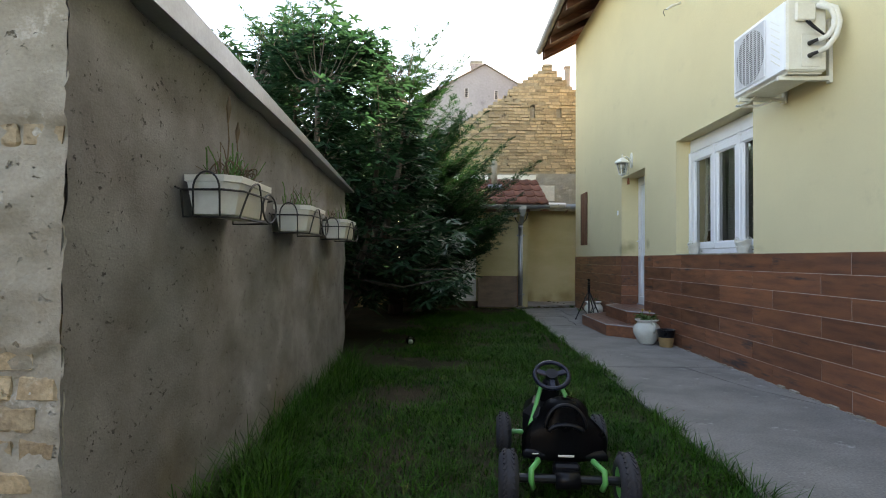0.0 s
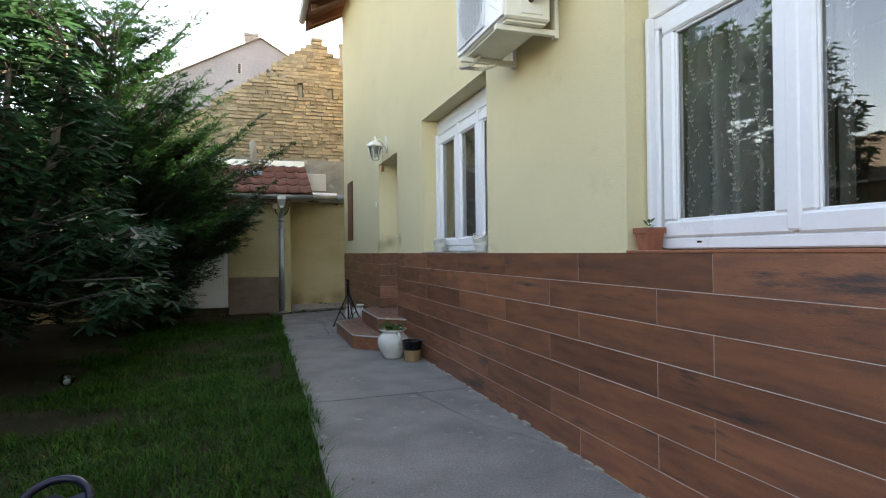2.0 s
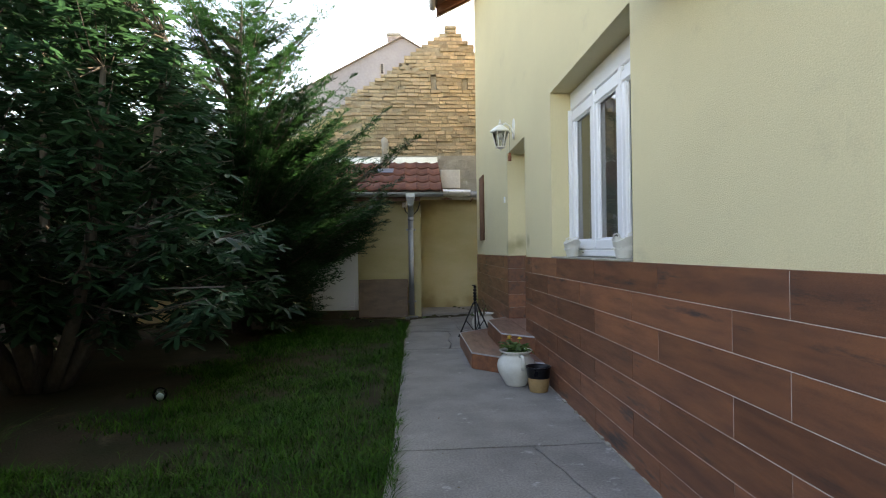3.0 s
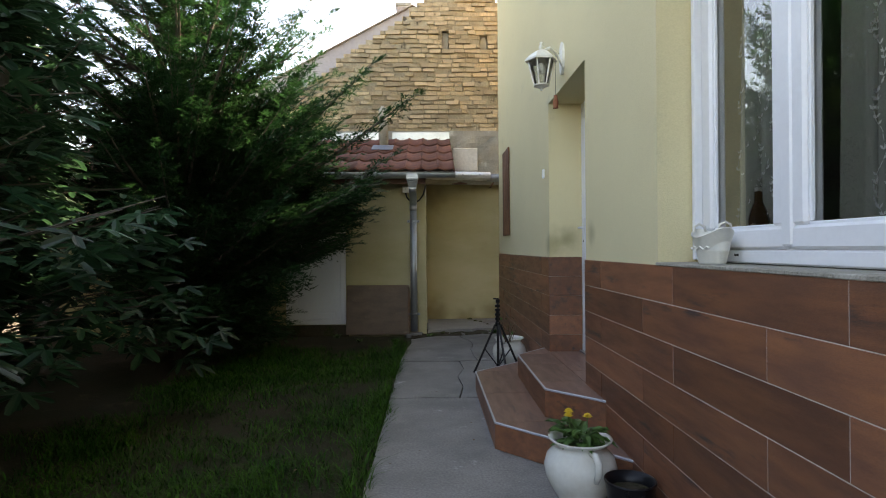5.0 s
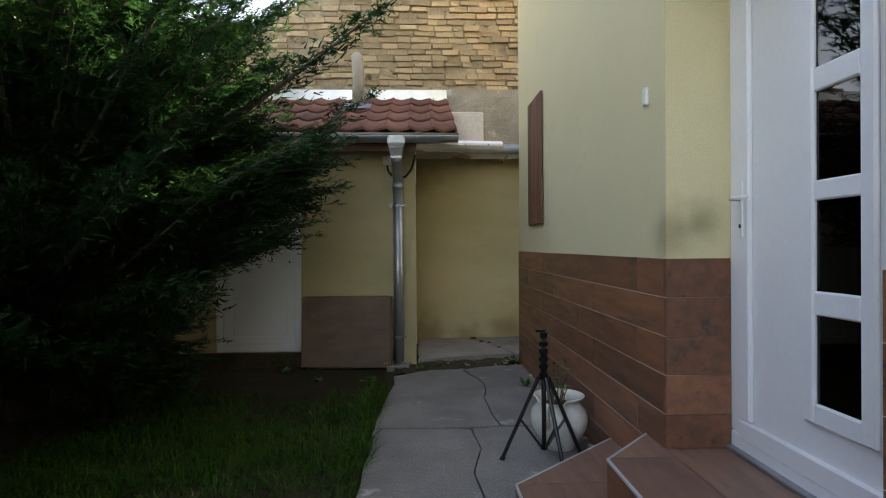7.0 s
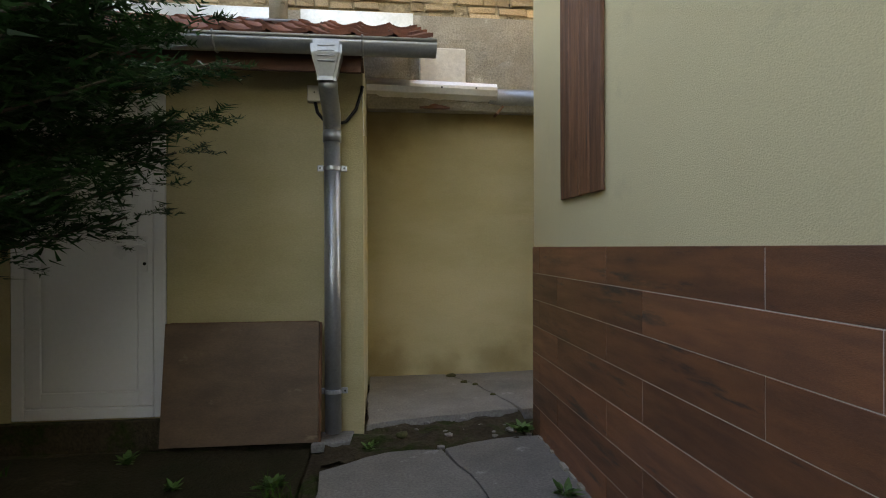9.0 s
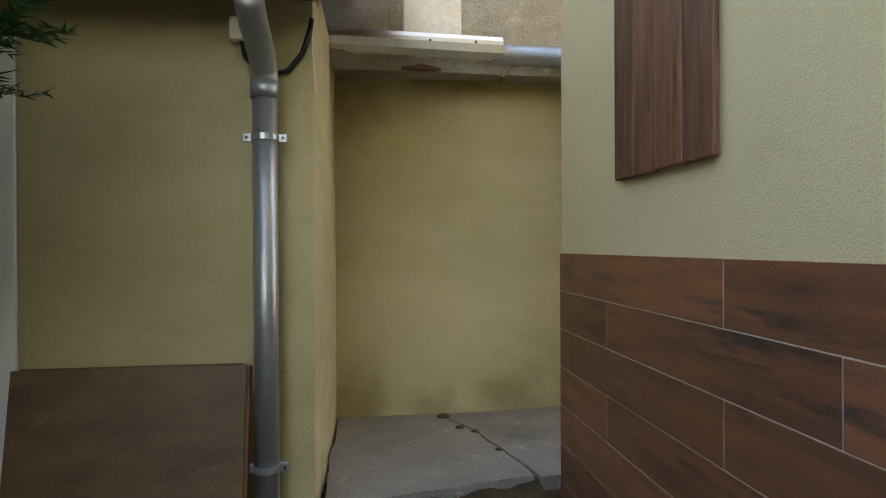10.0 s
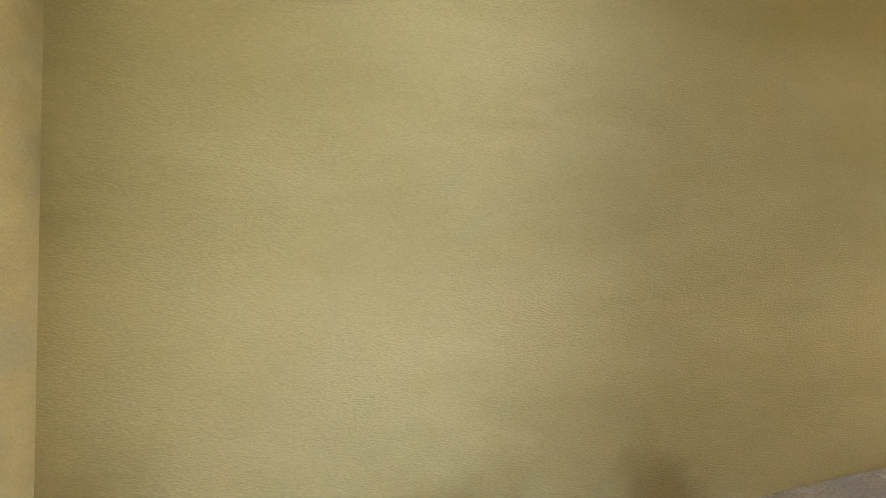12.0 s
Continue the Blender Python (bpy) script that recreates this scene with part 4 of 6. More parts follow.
gut = thing("shed_gutter", "grey metal gutter with downpipe on the shed", "gutter", kind="structure")
GY, GZ = 13.49, 2.275
part("trough", half_gutter(bmesh.new(), -3.7, GY, GZ, 3.7 + 2.135, 0.072, "x"), ZINC, gut, smooth=True)
part("bead", tube(bmesh.new(), [(-3.7, GY - 0.072, GZ), (2.135, GY - 0.072, GZ)], 0.010), ZINC, gut, smooth=True)
for x in (-2.6, -1.7, -0.8, 0.1, 0.95, 1.73):
    part("gutter_hook", tube(bmesh.new(), [(x, GY + 0.076 * math.cos(a), GZ - 0.076 * math.sin(a)) for a in [math.pi * k / 8 for k in range(9)]] + [(x, GY - 0.083, GZ + 0.012)], 0.006, 6), ZINC, gut)
bm = bmesh.new()
HX = 1.537
ring = [((HX - 0.085, HX + 0.085), (GY - 0.075, GY + 0.06), 2.262), ((HX - 0.082, HX + 0.082), (GY - 0.078, GY + 0.06), 2.19), ((HX - 0.05, HX + 0.05), (GY - 0.045, GY + 0.055), 2.07), ((HX - 0.05, HX + 0.05), (GY - 0.045, GY + 0.055), 2.05)]
vs = [[bm.verts.new((x, y, z)) for x, y in ((a[0], b[0]), (a[1], b[0]), (a[1], b[1]), (a[0], b[1]))] for a, b, z in ring]
for a, b in zip(vs, vs[1:]):
    for k in range(4):
        bm.faces.new((a[(k + 1) % 4], a[k], b[k], b[(k + 1) % 4]))
bmesh.ops.bevel(bm, geom=[e for e in bm.edges if abs(e.verts[0].co.z - e.verts[1].co.z) > 0.01], offset=0.015, segments=2, affect="EDGES")
hop = part("hopper", bm, ZINC, gut, "grey tapered outlet hopper")
for k in range(4):
    part("rib", boxes((HX - 0.045, HX + 0.045, GY - 0.083, GY - 0.07, 2.222 - 0.027 * k, 2.229 - 0.027 * k), bevel=0.002), ZINC, hop)
PYY = 13.80
part("pipe_bend", tube(bmesh.new(), [(HX, GY + 0.005, 2.07), (HX, GY + 0.03, 2.05), (HX, GY + 0.07, 2.02), (HX + 0.003, GY + 0.15, 1.97), (HX + 0.003, PYY - 0.07, 1.935), (HX, PYY - 0.02, 1.90), (HX, PYY, 1.87), (HX, PYY, 1.80)], 0.053, 20), ZINC, gut, smooth=True)
part("downpipe", tube(bmesh.new(), [(HX, PYY, 1.80), (HX, PYY, 0.03)], 0.049, 20), ZINC, gut, smooth=True)
part("collar", tube(bmesh.new(), [(HX, PYY, 1.848), (HX, PYY, 1.778)], 0.0555, 20), ZINC, gut, smooth=True)
for z in (1.62, 0.28):
    b = part("pipe_clip", tube(bmesh.new(), [(HX, PYY, z - 0.012), (HX, PYY, z + 0.012)], 0.0545, 20), ZINC, gut)
    part("clip_ear", boxes((HX - 0.088, HX - 0.052, PYY - 0.006, PYY + 0.006, z - 0.018, z + 0.018), (HX + 0.052, HX + 0.088, PYY - 0.006, PYY + 0.006, z - 0.018, z + 0.018), bevel=0.003), ZINC, b)
    for x in (HX - 0.072, HX + 0.072):
        part("bolt", tube(bmesh.new(), [(x, PYY - 0.012, z), (x, PYY - 0.005, z)], 0.006, 8), BLACKMETAL, b)
part("foot_stone", prism(bmesh.new(), [(HX - 0.12, PYY - 0.12), (HX + 0.10, PYY - 0.09), (HX + 0.12, PYY + 0.1), (HX - 0.1, PYY + 0.1)], -0.05, 0.004, 0.008), CONCRETE, gut)

jb = thing("junction_box", "small white electric junction box with black conduit", "junction box", (1.425, SY, 2.09))
part("case", boxes((-0.045, 0.045, -0.05, 0.0, -0.048, 0.048), bevel=0.006), OFFWHITE, jb)
part("screw", tube(bmesh.new(), [(0, -0.054, 0.005), (0, -0.049, 0.005)], 0.005, 8), BLACKMETAL, jb)
part("conduit", tube(bmesh.new(), [(0.0, -0.02, -0.04), (0.015, -0.02, -0.11), (0.06, -0.022, -0.165), (0.12, -0.022, -0.185), (0.19, -0.022, -0.165), (0.25, -0.022, -0.09), (0.285, -0.02, 0.02), (0.29, -0.02, 0.06)], 0.011, 8), BLACK, jb, "black corrugated conduit", True)
part("lead_wire", tube(bmesh.new(), [(0.29, -0.012, 0.05), (0.292, -0.006, -0.08), (0.296, 0.05, -0.2), (0.296, 0.12, -0.22)], 0.004, 6), OFFWHITE, jb)

pan = thing("hardboard_panel", "brown hardboard panel leaning on the shed wall", "panel", (1.015, 13.72, 0.0))
m2 = Matrix.Rotation(radians(-9), 4, "X")
part("sheet", box(bmesh.new(), -0.45, 0.44, -0.012, 0.012, 0.0, 0.705, 0.003, m2), HARDBOARD, pan)
part("edge_strip", box(bmesh.new(), 0.442, 0.456, -0.016, 0.016, 0.0, 0.70, 0.002, m2), BOARD, pan)
part("back_batten", box(bmesh.new(), -0.43, 0.42, 0.013, 0.03, 0.66, 0.71, 0.002, m2), BOARD, pan)

# pipe and trough across the nook
np_ = thing("nook_gutter", "old metal gutter and pipe across the nook", "gutter", kind="structure")
bm = bmesh.new()
QY = 14.95
sec = [(-0.10, -0.005), (-0.105, -0.03), (-0.09, -0.075), (-0.04, -0.105), (0.03, -0.11), (0.09, -0.09), (0.10, -0.02), (0.08, 0.012), (-0.07, 0.03)]
for x, dz in ((1.72, 2.465), (2.775, 2.442)):
    for y, z in sec:
        bm.verts.new((x, QY + y, dz + z))
bm.verts.ensure_lookup_table()
n = len(sec)
for k in range(n):
    bm.faces.new((bm.verts[k], bm.verts[(k + 1) % n], bm.verts[n + (k + 1) % n], bm.verts[n + k]))
bm.faces.new(bm.verts[n:2 * n])
bmesh.ops.recalc_face_normals(bm, faces=bm.faces)
part("metal_cover", bm, SHINY, np_, "bright dented sheet metal gutter cover")
for x in (2.32, 2.60):
    part("rivet", tube(bmesh.new(), [(x, QY - 0.108, 2.425), (x, QY - 0.098, 2.425)], 0.008, 8), BLACKMETAL, np_)
part("old_pipe", tube(bmesh.new(), [(2.72, QY, 2.385), (6.0, QY, 2.36)], 0.066, 18), ZINC, np_, "dull grey pipe", True)
bm = bmesh.new()
g = rough_sheet(bm, (1.72, QY - 0.05, 2.372), (4.2, 0, -0.02), (0, 0.10, -0.09), 120, 5, 0.02, 9.0, (0, -1, -0.3), 4.0)
part("mossy_lip", bm, ROUGHCAST, np_, "crusted mortar lip under the gutter", True)
part("board", boxes((1.72, 5.8, QY + 0.05, 15.36, 2.335, 2.352)), ROUGHCAST, np_)
for x in (2.83, 3.3):
    part("bracket", tube(bmesh.new(), [(x, QY - 0.05, 2.30), (x - 0.05, QY - 0.06, 2.235), (x - 0.055, QY + 0.02, 2.23)], 0.012, 6), BOARD, np_, "rusty bracket stub")
part("wood_scrap", box(bmesh.new(), 2.15, 2.40, QY + 0.02, QY + 0.06, 2.285, 2.335, 0.004), EAVEWOOD, np_)

# ---- house front fixtures ----
ac = thing("air_conditioner", "white outdoor air conditioner unit on wall brackets", "air conditioner", (2.40, 5.07, 2.47))
part("body", boxes((0.0, 0.29, 0.0, 0.76, 0.0, 0.53), bevel=0.012), OFFWHITE, ac)
fc = part("front_panel", boxes((-0.012, 0.0, 0.006, 0.754, 0.012, 0.518), bevel=0.005), PVC, ac)
bm = bmesh.new()
bmesh.ops.create_circle(bm, cap_ends=True, segments=40, radius=0.215, matrix=Matrix.Translation((-0.0135, 0.49, 0.265)) @ Matrix.Rotation(radians(-90), 4, "Y"))
part("fan_opening", bm, DARKHOLE, ac)
guard = part("fan_guard", frame_bars(bmesh.new(), -0.025, -0.0145, 0.258, 0.722, 0.042, 0.488, 0.008, 0.002), PVC, ac, "white slatted fan guard")
for k in range(26):
    z = 0.265 - 0.215 + 0.43 * (k + 0.5) / 26
    bm = bmesh.new()
    box(bm, -0.024, -0.020, 0.262, 0.718, z - 0.0025, z + 0.0025)
    part("guard_slat", bm, PVC, guard)
for k in range(9):
    y = 0.262 + 0.456 * k / 8
    bm = bmesh.new()
    box(bm, -0.0205, -0.0145, y - 0.003, y + 0.003, 0.045, 0.485)
    part("guard_bar", bm, PVC, guard)
part("fan_hub", tube(bmesh.new(), [(-0.0185, 0.49, 0.265), (-0.014, 0.49, 0.265)], 0.05, 20), BLACK, ac)
for k in range(7):
    box_m = Matrix.Translation((-0.0125, 0.13, 0.10 + 0.05 * k)) @ Matrix.Rotation(radians(35), 4, "X")
    part("louvre_mark", box(bmesh.new(), -0.003, 0.002, -0.07, 0.07, -0.004, 0.004, 0.001, box_m), OFFWHITE, ac)
part("service_cover", boxes((0.05, 0.20, -0.03, 0.0, 0.36, 0.50), bevel=0.012), OFFWHITE, ac)
part("valve_plate", boxes((0.10, 0.24, -0.006, 0.0, 0.03, 0.27), bevel=0.003), OFFWHITE, ac)
for z in (0.11, 0.20):
    part("valve", tube(bmesh.new(), [(0.16, -0.005, z), (0.16, -0.045, z), (0.19, -0.06, z + 0.01)], [0.018, 0.013, 0.012], 10), BLACKMETAL, ac, "dark brass valve")
part("pipe_insulation", tube(bmesh.new(), [(0.19, -0.06, 0.20), (0.24, -0.085, 0.225), (0.285, -0.085, 0.29), (0.30, -0.07, 0.37), (0.285, -0.05, 0.44), (0.20, -0.02, 0.475)], 0.019, 12), OFFWHITE, ac, "white insulated refrigerant pipe", True)
part("pipe_insulation", tube(bmesh.new(), [(0.19, -0.06, 0.115), (0.23, -0.09, 0.14), (0.29, -0.10, 0.22), (0.325, -0.09, 0.33), (0.315, -0.06, 0.44), (0.22, -0.02, 0.495)], 0.020, 12), OFFWHITE, ac, "", True)
part("cable", tube(bmesh.new(), [(0.13, -0.02, 0.36), (0.15, -0.05, 0.31), (0.21, -0.07, 0.25), (0.28, -0.06, 0.21)], 0.008, 8), BLACK, ac, "black cable", True)
part("cable", tube(bmesh.new(), [(0.15, -0.02, 0.36), (0.18, -0.05, 0.30), (0.24, -0.06, 0.24), (0.29, -0.05, 0.22)], 0.006, 8), BLACK, ac, "", True)
for y in (0.09, 0.66):
    br = part("bracket_arm", boxes((-0.02, XW - 2.40, y - 0.018, y + 0.018, -0.045, -0.012), bevel=0.003), OFFWHITE, ac, "white steel bracket arm")
    part("bracket_upright", boxes((XW - 2.40 - 0.03, XW - 2.40 - 0.001, y - 0.02, y + 0.02, -0.06, 0.42), bevel=0.003), OFFWHITE, br)
    for x in (0.04, 0.20):
        part("foot_pad", boxes((x, x + 0.05, y - 0.02, y + 0.02, -0.012, 0.002)), BLACK, br)
part("drain_hose", tube(bmesh.new(), [(0.10, 0.60, -0.01), (0.06, 0.68, -0.055), (0.0, 0.74, -0.06), (0.16, 0.70, -0.07), (0.22, 0.60, -0.06)], 0.012, 10), OFFWHITE, ac, "", True)
part("base_rail", boxes((0.02, 0.27, 0.03, 0.73, -0.012, 0.0)), OFFWHITE, ac)

hk = thing("wall_hook", "white wall bracket stub with loose wire", "bracket", (XW, 7.92, 4.22))
part("arm", tube(bmesh.new(), [(0, 0, 0.05), (-0.10, 0.02, 0.02), (-0.16, 0.03, -0.02)], 0.016, 10), OFFWHITE, hk, smooth=True)
part("wire", tube(bmesh.new(), [(-0.15, 0.03, -0.02), (-0.19, 0.04, -0.02), (-0.20, 0.04, -0.06), (-0.18, 0.04, -0.10)], 0.004, 6), BLACK, hk)

lamp = thing("wall_lantern", "white hexagonal wall lantern on a scrolled arm", "wall lamp", (2.595, 9.69, 2.36))
HEX = 6
part("cap", lathe(bmesh.new(), [(0.118, 0.222), (0.112, 0.234), (0.075, 0.268), (0.03, 0.295), (0.012, 0.30), (0.0, 0.30)], HEX), OFFWHITE, lamp)
part("cap_rim", lathe(bmesh.new(), [(0.104, 0.212), (0.12, 0.214), (0.12, 0.226), (0.10, 0.230)], HEX), OFFWHITE, lamp)
part("finial", lathe(bmesh.new(), [(0.006, 0.298), (0.014, 0.305), (0.02, 0.318), (0.012, 0.33), (0.008, 0.34), (0.012, 0.35), (0.0, 0.362)], 12), OFFWHITE, lamp, smooth=True)
part("glass_shade", lathe(bmesh.new(), [(0.048, 0.042), (0.092, 0.214)], HEX), LAMPGLASS, lamp, "clear lantern glass")
for k in range(HEX):
    a = 2 * math.pi * k / HEX
    part("glazing_bar", tube(bmesh.new(), [(0.05 * math.cos(a), 0.05 * math.sin(a), 0.04), (0.096 * math.cos(a), 0.096 * math.sin(a), 0.218)], 0.006, 6), OFFWHITE, lamp)
part("base_cup", lathe(bmesh.new(), [(0.0, 0.0), (0.008, 0.004), (0.009, 0.012), (0.005, 0.018), (0.022, 0.022), (0.035, 0.03), (0.056, 0.036), (0.058, 0.046), (0.0, 0.046)], HEX * 2), OFFWHITE, lamp)
part("bulb", lathe(bmesh.new(), [(0.0, 0.12), (0.03, 0.135), (0.036, 0.155), (0.028, 0.18), (0.016, 0.20), (0.0, 0.205)], 14), WHITEWALL, lamp, "", True)
part("arm", tube(bmesh.new(), [(0.02, 0.01, 0.30), (0.07, 0.03, 0.325), (0.12, 0.06, 0.30), (0.165, 0.09, 0.235), (0.186, 0.105, 0.20)], 0.011, 10), OFFWHITE, lamp, smooth=True)
bm = bmesh.new()
prism(bm, [(-0.05, 0.20), (-0.02, 0.16), (0.02, 0.16), (0.05, 0.20), (0.055, 0.32), (0.04, 0.37), (0.0, 0.40), (-0.04, 0.37), (-0.055, 0.32)], 0, 0.018, 0.006)
bmesh.ops.transform(bm, matrix=Matrix.Translation((XW - 2.595, 0.12, 0)) @ Matrix(((0, 0, -1, 0), (1, 0, 0, 0), (0, 1, 0, 0), (0, 0, 0, 1))), verts=bm.verts)
part("wall_plate", bm, OFFWHITE, lamp)

cl = thing("clay_bell", "small terracotta bell on a string under the lantern", "ornament", (2.72, 9.79, 2.26))
part("bell", lathe(bmesh.new(), [(0.0, 0.1), (0.014, 0.095), (0.016, 0.06), (0.022, 0.05), (0.018, 0.01), (0.022, 0.0), (0.0, 0.0)], 12), TERRACOTTA, cl, smooth=True)
part("string", tube(bmesh.new(), [(0, 0, 0.1), (0, 0, 0.40), (0.05, 0.02, 0.42)], 0.0015, 5), BLACKMETAL, cl)

bell = thing("door_bell", "small white door bell button on the wall", "door bell", (XW, 10.53, 1.87))
part("case", boxes((-0.018, 0, -0.018, 0.018, -0.04, 0.04), bevel=0.005), PVC, bell)
part("button", boxes((-0.021, -0.017, -0.010, 0.010, -0.015, 0.02), bevel=0.002), OFFWHITE, bell)

bd = thing("wooden_board", "dark stained pine board hung on the house wall", "board", (XW, 12.66, 1.385))
for k, (a, b) in enumerate(((0.0, 0.135), (0.137, 0.27), (0.272, 0.405), (0.407, 0.545))):
    part("board_slat", boxes((-0.024, -0.006, a, b, 0.0 + 0.003 * (k % 2), 1.10), bevel=0.003), BOARD, bd)
for z in (0.14, 0.9):
    part("batten", boxes((-0.006, 0.0, 0.03, 0.52, z, z + 0.07)), BOARD, bd)
for y, z in ((0.43, 0.72), (0.31, 0.2), (0.08, 0.55)):
    bm = bmesh.new()
    bmesh.ops.create_uvsphere(bm, u_segments=10, v_segments=6, radius=1, matrix=Matrix.Translation((-0.0235, y, z)) @ Matrix.Diagonal((0.002, 0.013, 0.028, 1)))
    part("knot", bm, EAVEWOOD, bd, "", True)


# ---- plants in pots ----
def leaf_blade(bm, base, tip, width, up, droop=0.0):
    b, t = Vector(base), Vector(tip)
    d = t - b
    side = d.cross(Vector(up))
    if side.length < 1e-6:
        side = Vector((1, 0, 0))
    side = side.normalized() * width
    mid = b + d * 0.45 + Vector(up) * d.length * 0.12
    tt = t - Vector((0, 0, droop))
    v = [bm.verts.new(p) for p in (b, mid - side, mid + Vector(up) * -0.1 * width, mid + side, b + d * 0.78 - side * 0.6 + Vector(up) * d.length * 0.05, tt, b + d * 0.78 + side * 0.6 + Vector(up) * d.length * 0.05)]
    for f in ((0, 1, 2), (0, 2, 3), (1, 4, 5, 2), (2, 5, 6, 3)):
        bm.faces.new([v[i] for i in f])


def big_pot(at, turn, label, chipped=False):
    t = thing("flower_pot", label, "flower pot", at, turn, group="white ceramic pots")
    pr = [(0.0, 0.0), (0.095, 0.0), (0.10, 0.012), (0.135, 0.07), (0.165, 0.13), (0.172, 0.18), (0.160, 0.225), (0.128, 0.26), (0.115, 0.275), (0.125, 0.285), (0.150, 0.305), (0.152, 0.312), (0.142, 0.312), (0.112, 0.288), (0.108, 0.26), (0.108, 0.24)]
    bm = lathe(bmesh.new(), pr, 36)
    if chipped:
        for v in bm.verts:
            if v.co.z > 0.28 and v.co.y < -0.04 and abs(v.co.x) < 0.08:
                v.co.z = 0.28 + (v.co.z - 0.28) * 0.1
    part("pot", bm, CERAMIC, t, smooth=True)
    part("earth", lathe(bmesh.new(), [(0.0, 0.262), (0.05, 0.262), (0.109, 0.252)], 20), SOIL, t)
    for s in (1, -1):
        part("handle", tube(bmesh.new(), [(0.02 * 0, -s * 0.112, 0.272), (0, -s * 0.165, 0.275), (0, -s * 0.195, 0.25), (0, -s * 0.192, 0.20), (0, -s * 0.166, 0.16)], [0.014, 0.017, 0.017, 0.016, 0.014], 10), CERAMIC, t, smooth=True)
    return t


p1 = big_pot((2.49, 8.30, 0.0), 10, "white glazed pot with yellow flowers beside the steps")
bm = bmesh.new()
for k in range(58):
    a, r = rng.uniform(0, 6.28), rng.uniform(0.0, 0.07)
    b = Vector((r * math.cos(a), r * math.sin(a), 0.27 + rng.uniform(0, 0.08)))
    l_ = rng.uniform(0.07, 0.13)
    leaf_blade(bm, b, b + Vector((l_ * math.cos(a), l_ * math.sin(a), rng.uniform(-0.03, 0.07))), 0.026, (0, 0, 1), 0.015)
part("foliage", bm, LEAF, p1, "green broad leaves")
for x, y, z in ((-0.06, 0.0, 0.42), (0.03, -0.02, 0.415), (-0.045, 0.03, 0.43)):
    bm = bmesh.new()
    for ring_, (n, rad, h) in enumerate(((14, 0.026, 0.0), (12, 0.020, 0.008), (8, 0.012, 0.014))):
        for k in range(n):
            a = 2 * math.pi * k / n + ring_
            leaf_blade(bm, (x, y, z + h - 0.005), (x + rad * math.cos(a), y + rad * math.sin(a), z + h), 0.005, (0, 0, 1))
    fl_ = part("flower", bm, PETAL, p1, "yellow flower head")
    part("stem", tube(bmesh.new(), [(x * 0.6, y, 0.28), (x, y, z - 0.004)], 0.003, 6), LEAF, fl_)

p2 = thing("small_pot", "tan clay pot with black upper half by the wall", "flower pot", (2.637, 8.03, 0.0))
part("pot", lathe(bmesh.new(), [(0.0, 0.0), (0.075, 0.0), (0.078, 0.005), (0.094, 0.12)], 30), TAN, p2, smooth=True)
part("black_rim", lathe(bmesh.new(), [(0.0945, 0.12), (0.108, 0.205), (0.111, 0.208), (0.110, 0.216), (0.103, 0.216), (0.096, 0.16)], 30), BLACK, p2, "black glazed upper half", True)
part("earth", lathe(bmesh.new(), [(0.0, 0.165), (0.098, 0.165)], 20), SOIL, p2)

p3 = big_pot((2.575, 11.36, 0.0), -35, "chipped white glazed pot with a dry plant behind the steps", True)
bm = bmesh.new()
for k in range(9):
    a = rng.uniform(0, 6.28)
    pts = [(0.03 * math.cos(a), 0.03 * math.sin(a), 0.25)]
    for j in range(1, 6):
        pts.append((0.03 * math.cos(a) + 0.014 * j * math.cos(a) + rng.uniform(-0.01, 0.01), 0.03 * math.sin(a) + 0.014 * j * math.sin(a), 0.25 + 0.06 * j - 0.004 * j * j))
    tube(bm, pts, [0.004, 0.004, 0.003, 0.003, 0.002, 0.001], 5)
part("stalks", bm, DRYPLANT, p3, "dry stalks")
bm = bmesh.new()
for k in range(24):
    b = Vector((rng.uniform(-0.06, 0.06), rng.uniform(-0.06, 0.06), rng.uniform(0.30, 0.5)))
    leaf_blade(bm, b, b + Vector((rng.uniform(-0.05, 0.05), rng.uniform(-0.05, 0.05), rng.uniform(-0.03, 0.04))), 0.009, (0, 0, 1))
part("foliage", bm, LEAF, p3)

p4 = thing("terracotta_pot", "square terracotta pot with a seedling on the sill", "flower pot", (2.845, 4.435, SILL + 0.010))
bm = bmesh.new()
vs = [[bm.verts.new((s * x, s2 * x, z)) for s, s2 in ((-1, -1), (1, -1), (1, 1), (-1, 1))] for x, z in ((0.043, 0.0), (0.055, 0.085), (0.061, 0.086), (0.063, 0.115), (0.056, 0.115), (0.054, 0.09))]
bm.faces.new(vs[0][::-1])
for a, b in zip(vs, vs[1:]):
    for k in range(4):
        bm.faces.new((a[k], a[(k + 1) % 4], b[(k + 1) % 4], b[k]))
p4.scale = (0.85, 0.85, 0.92)
part("pot", bm, TERRACOTTA, p4)
part("earth", boxes((-0.054, 0.054, -0.054, 0.054, 0.085, 0.097)), SOIL, p4)
bm = bmesh.new()
for k in range(8):
    a = k * 0.8
    leaf_blade(bm, (0.01 * math.cos(a), 0.01 * math.sin(a), 0.115 + 0.004 * k), (0.045 * math.cos(a), 0.045 * math.sin(a), 0.13 + 0.006 * k), 0.011, (0, 0, 1))
tube(bm, [(0, 0, 0.09), (0, 0, 0.15)], 0.002, 5)
part("seedling", bm, LEAF, p4, "small green seedling")


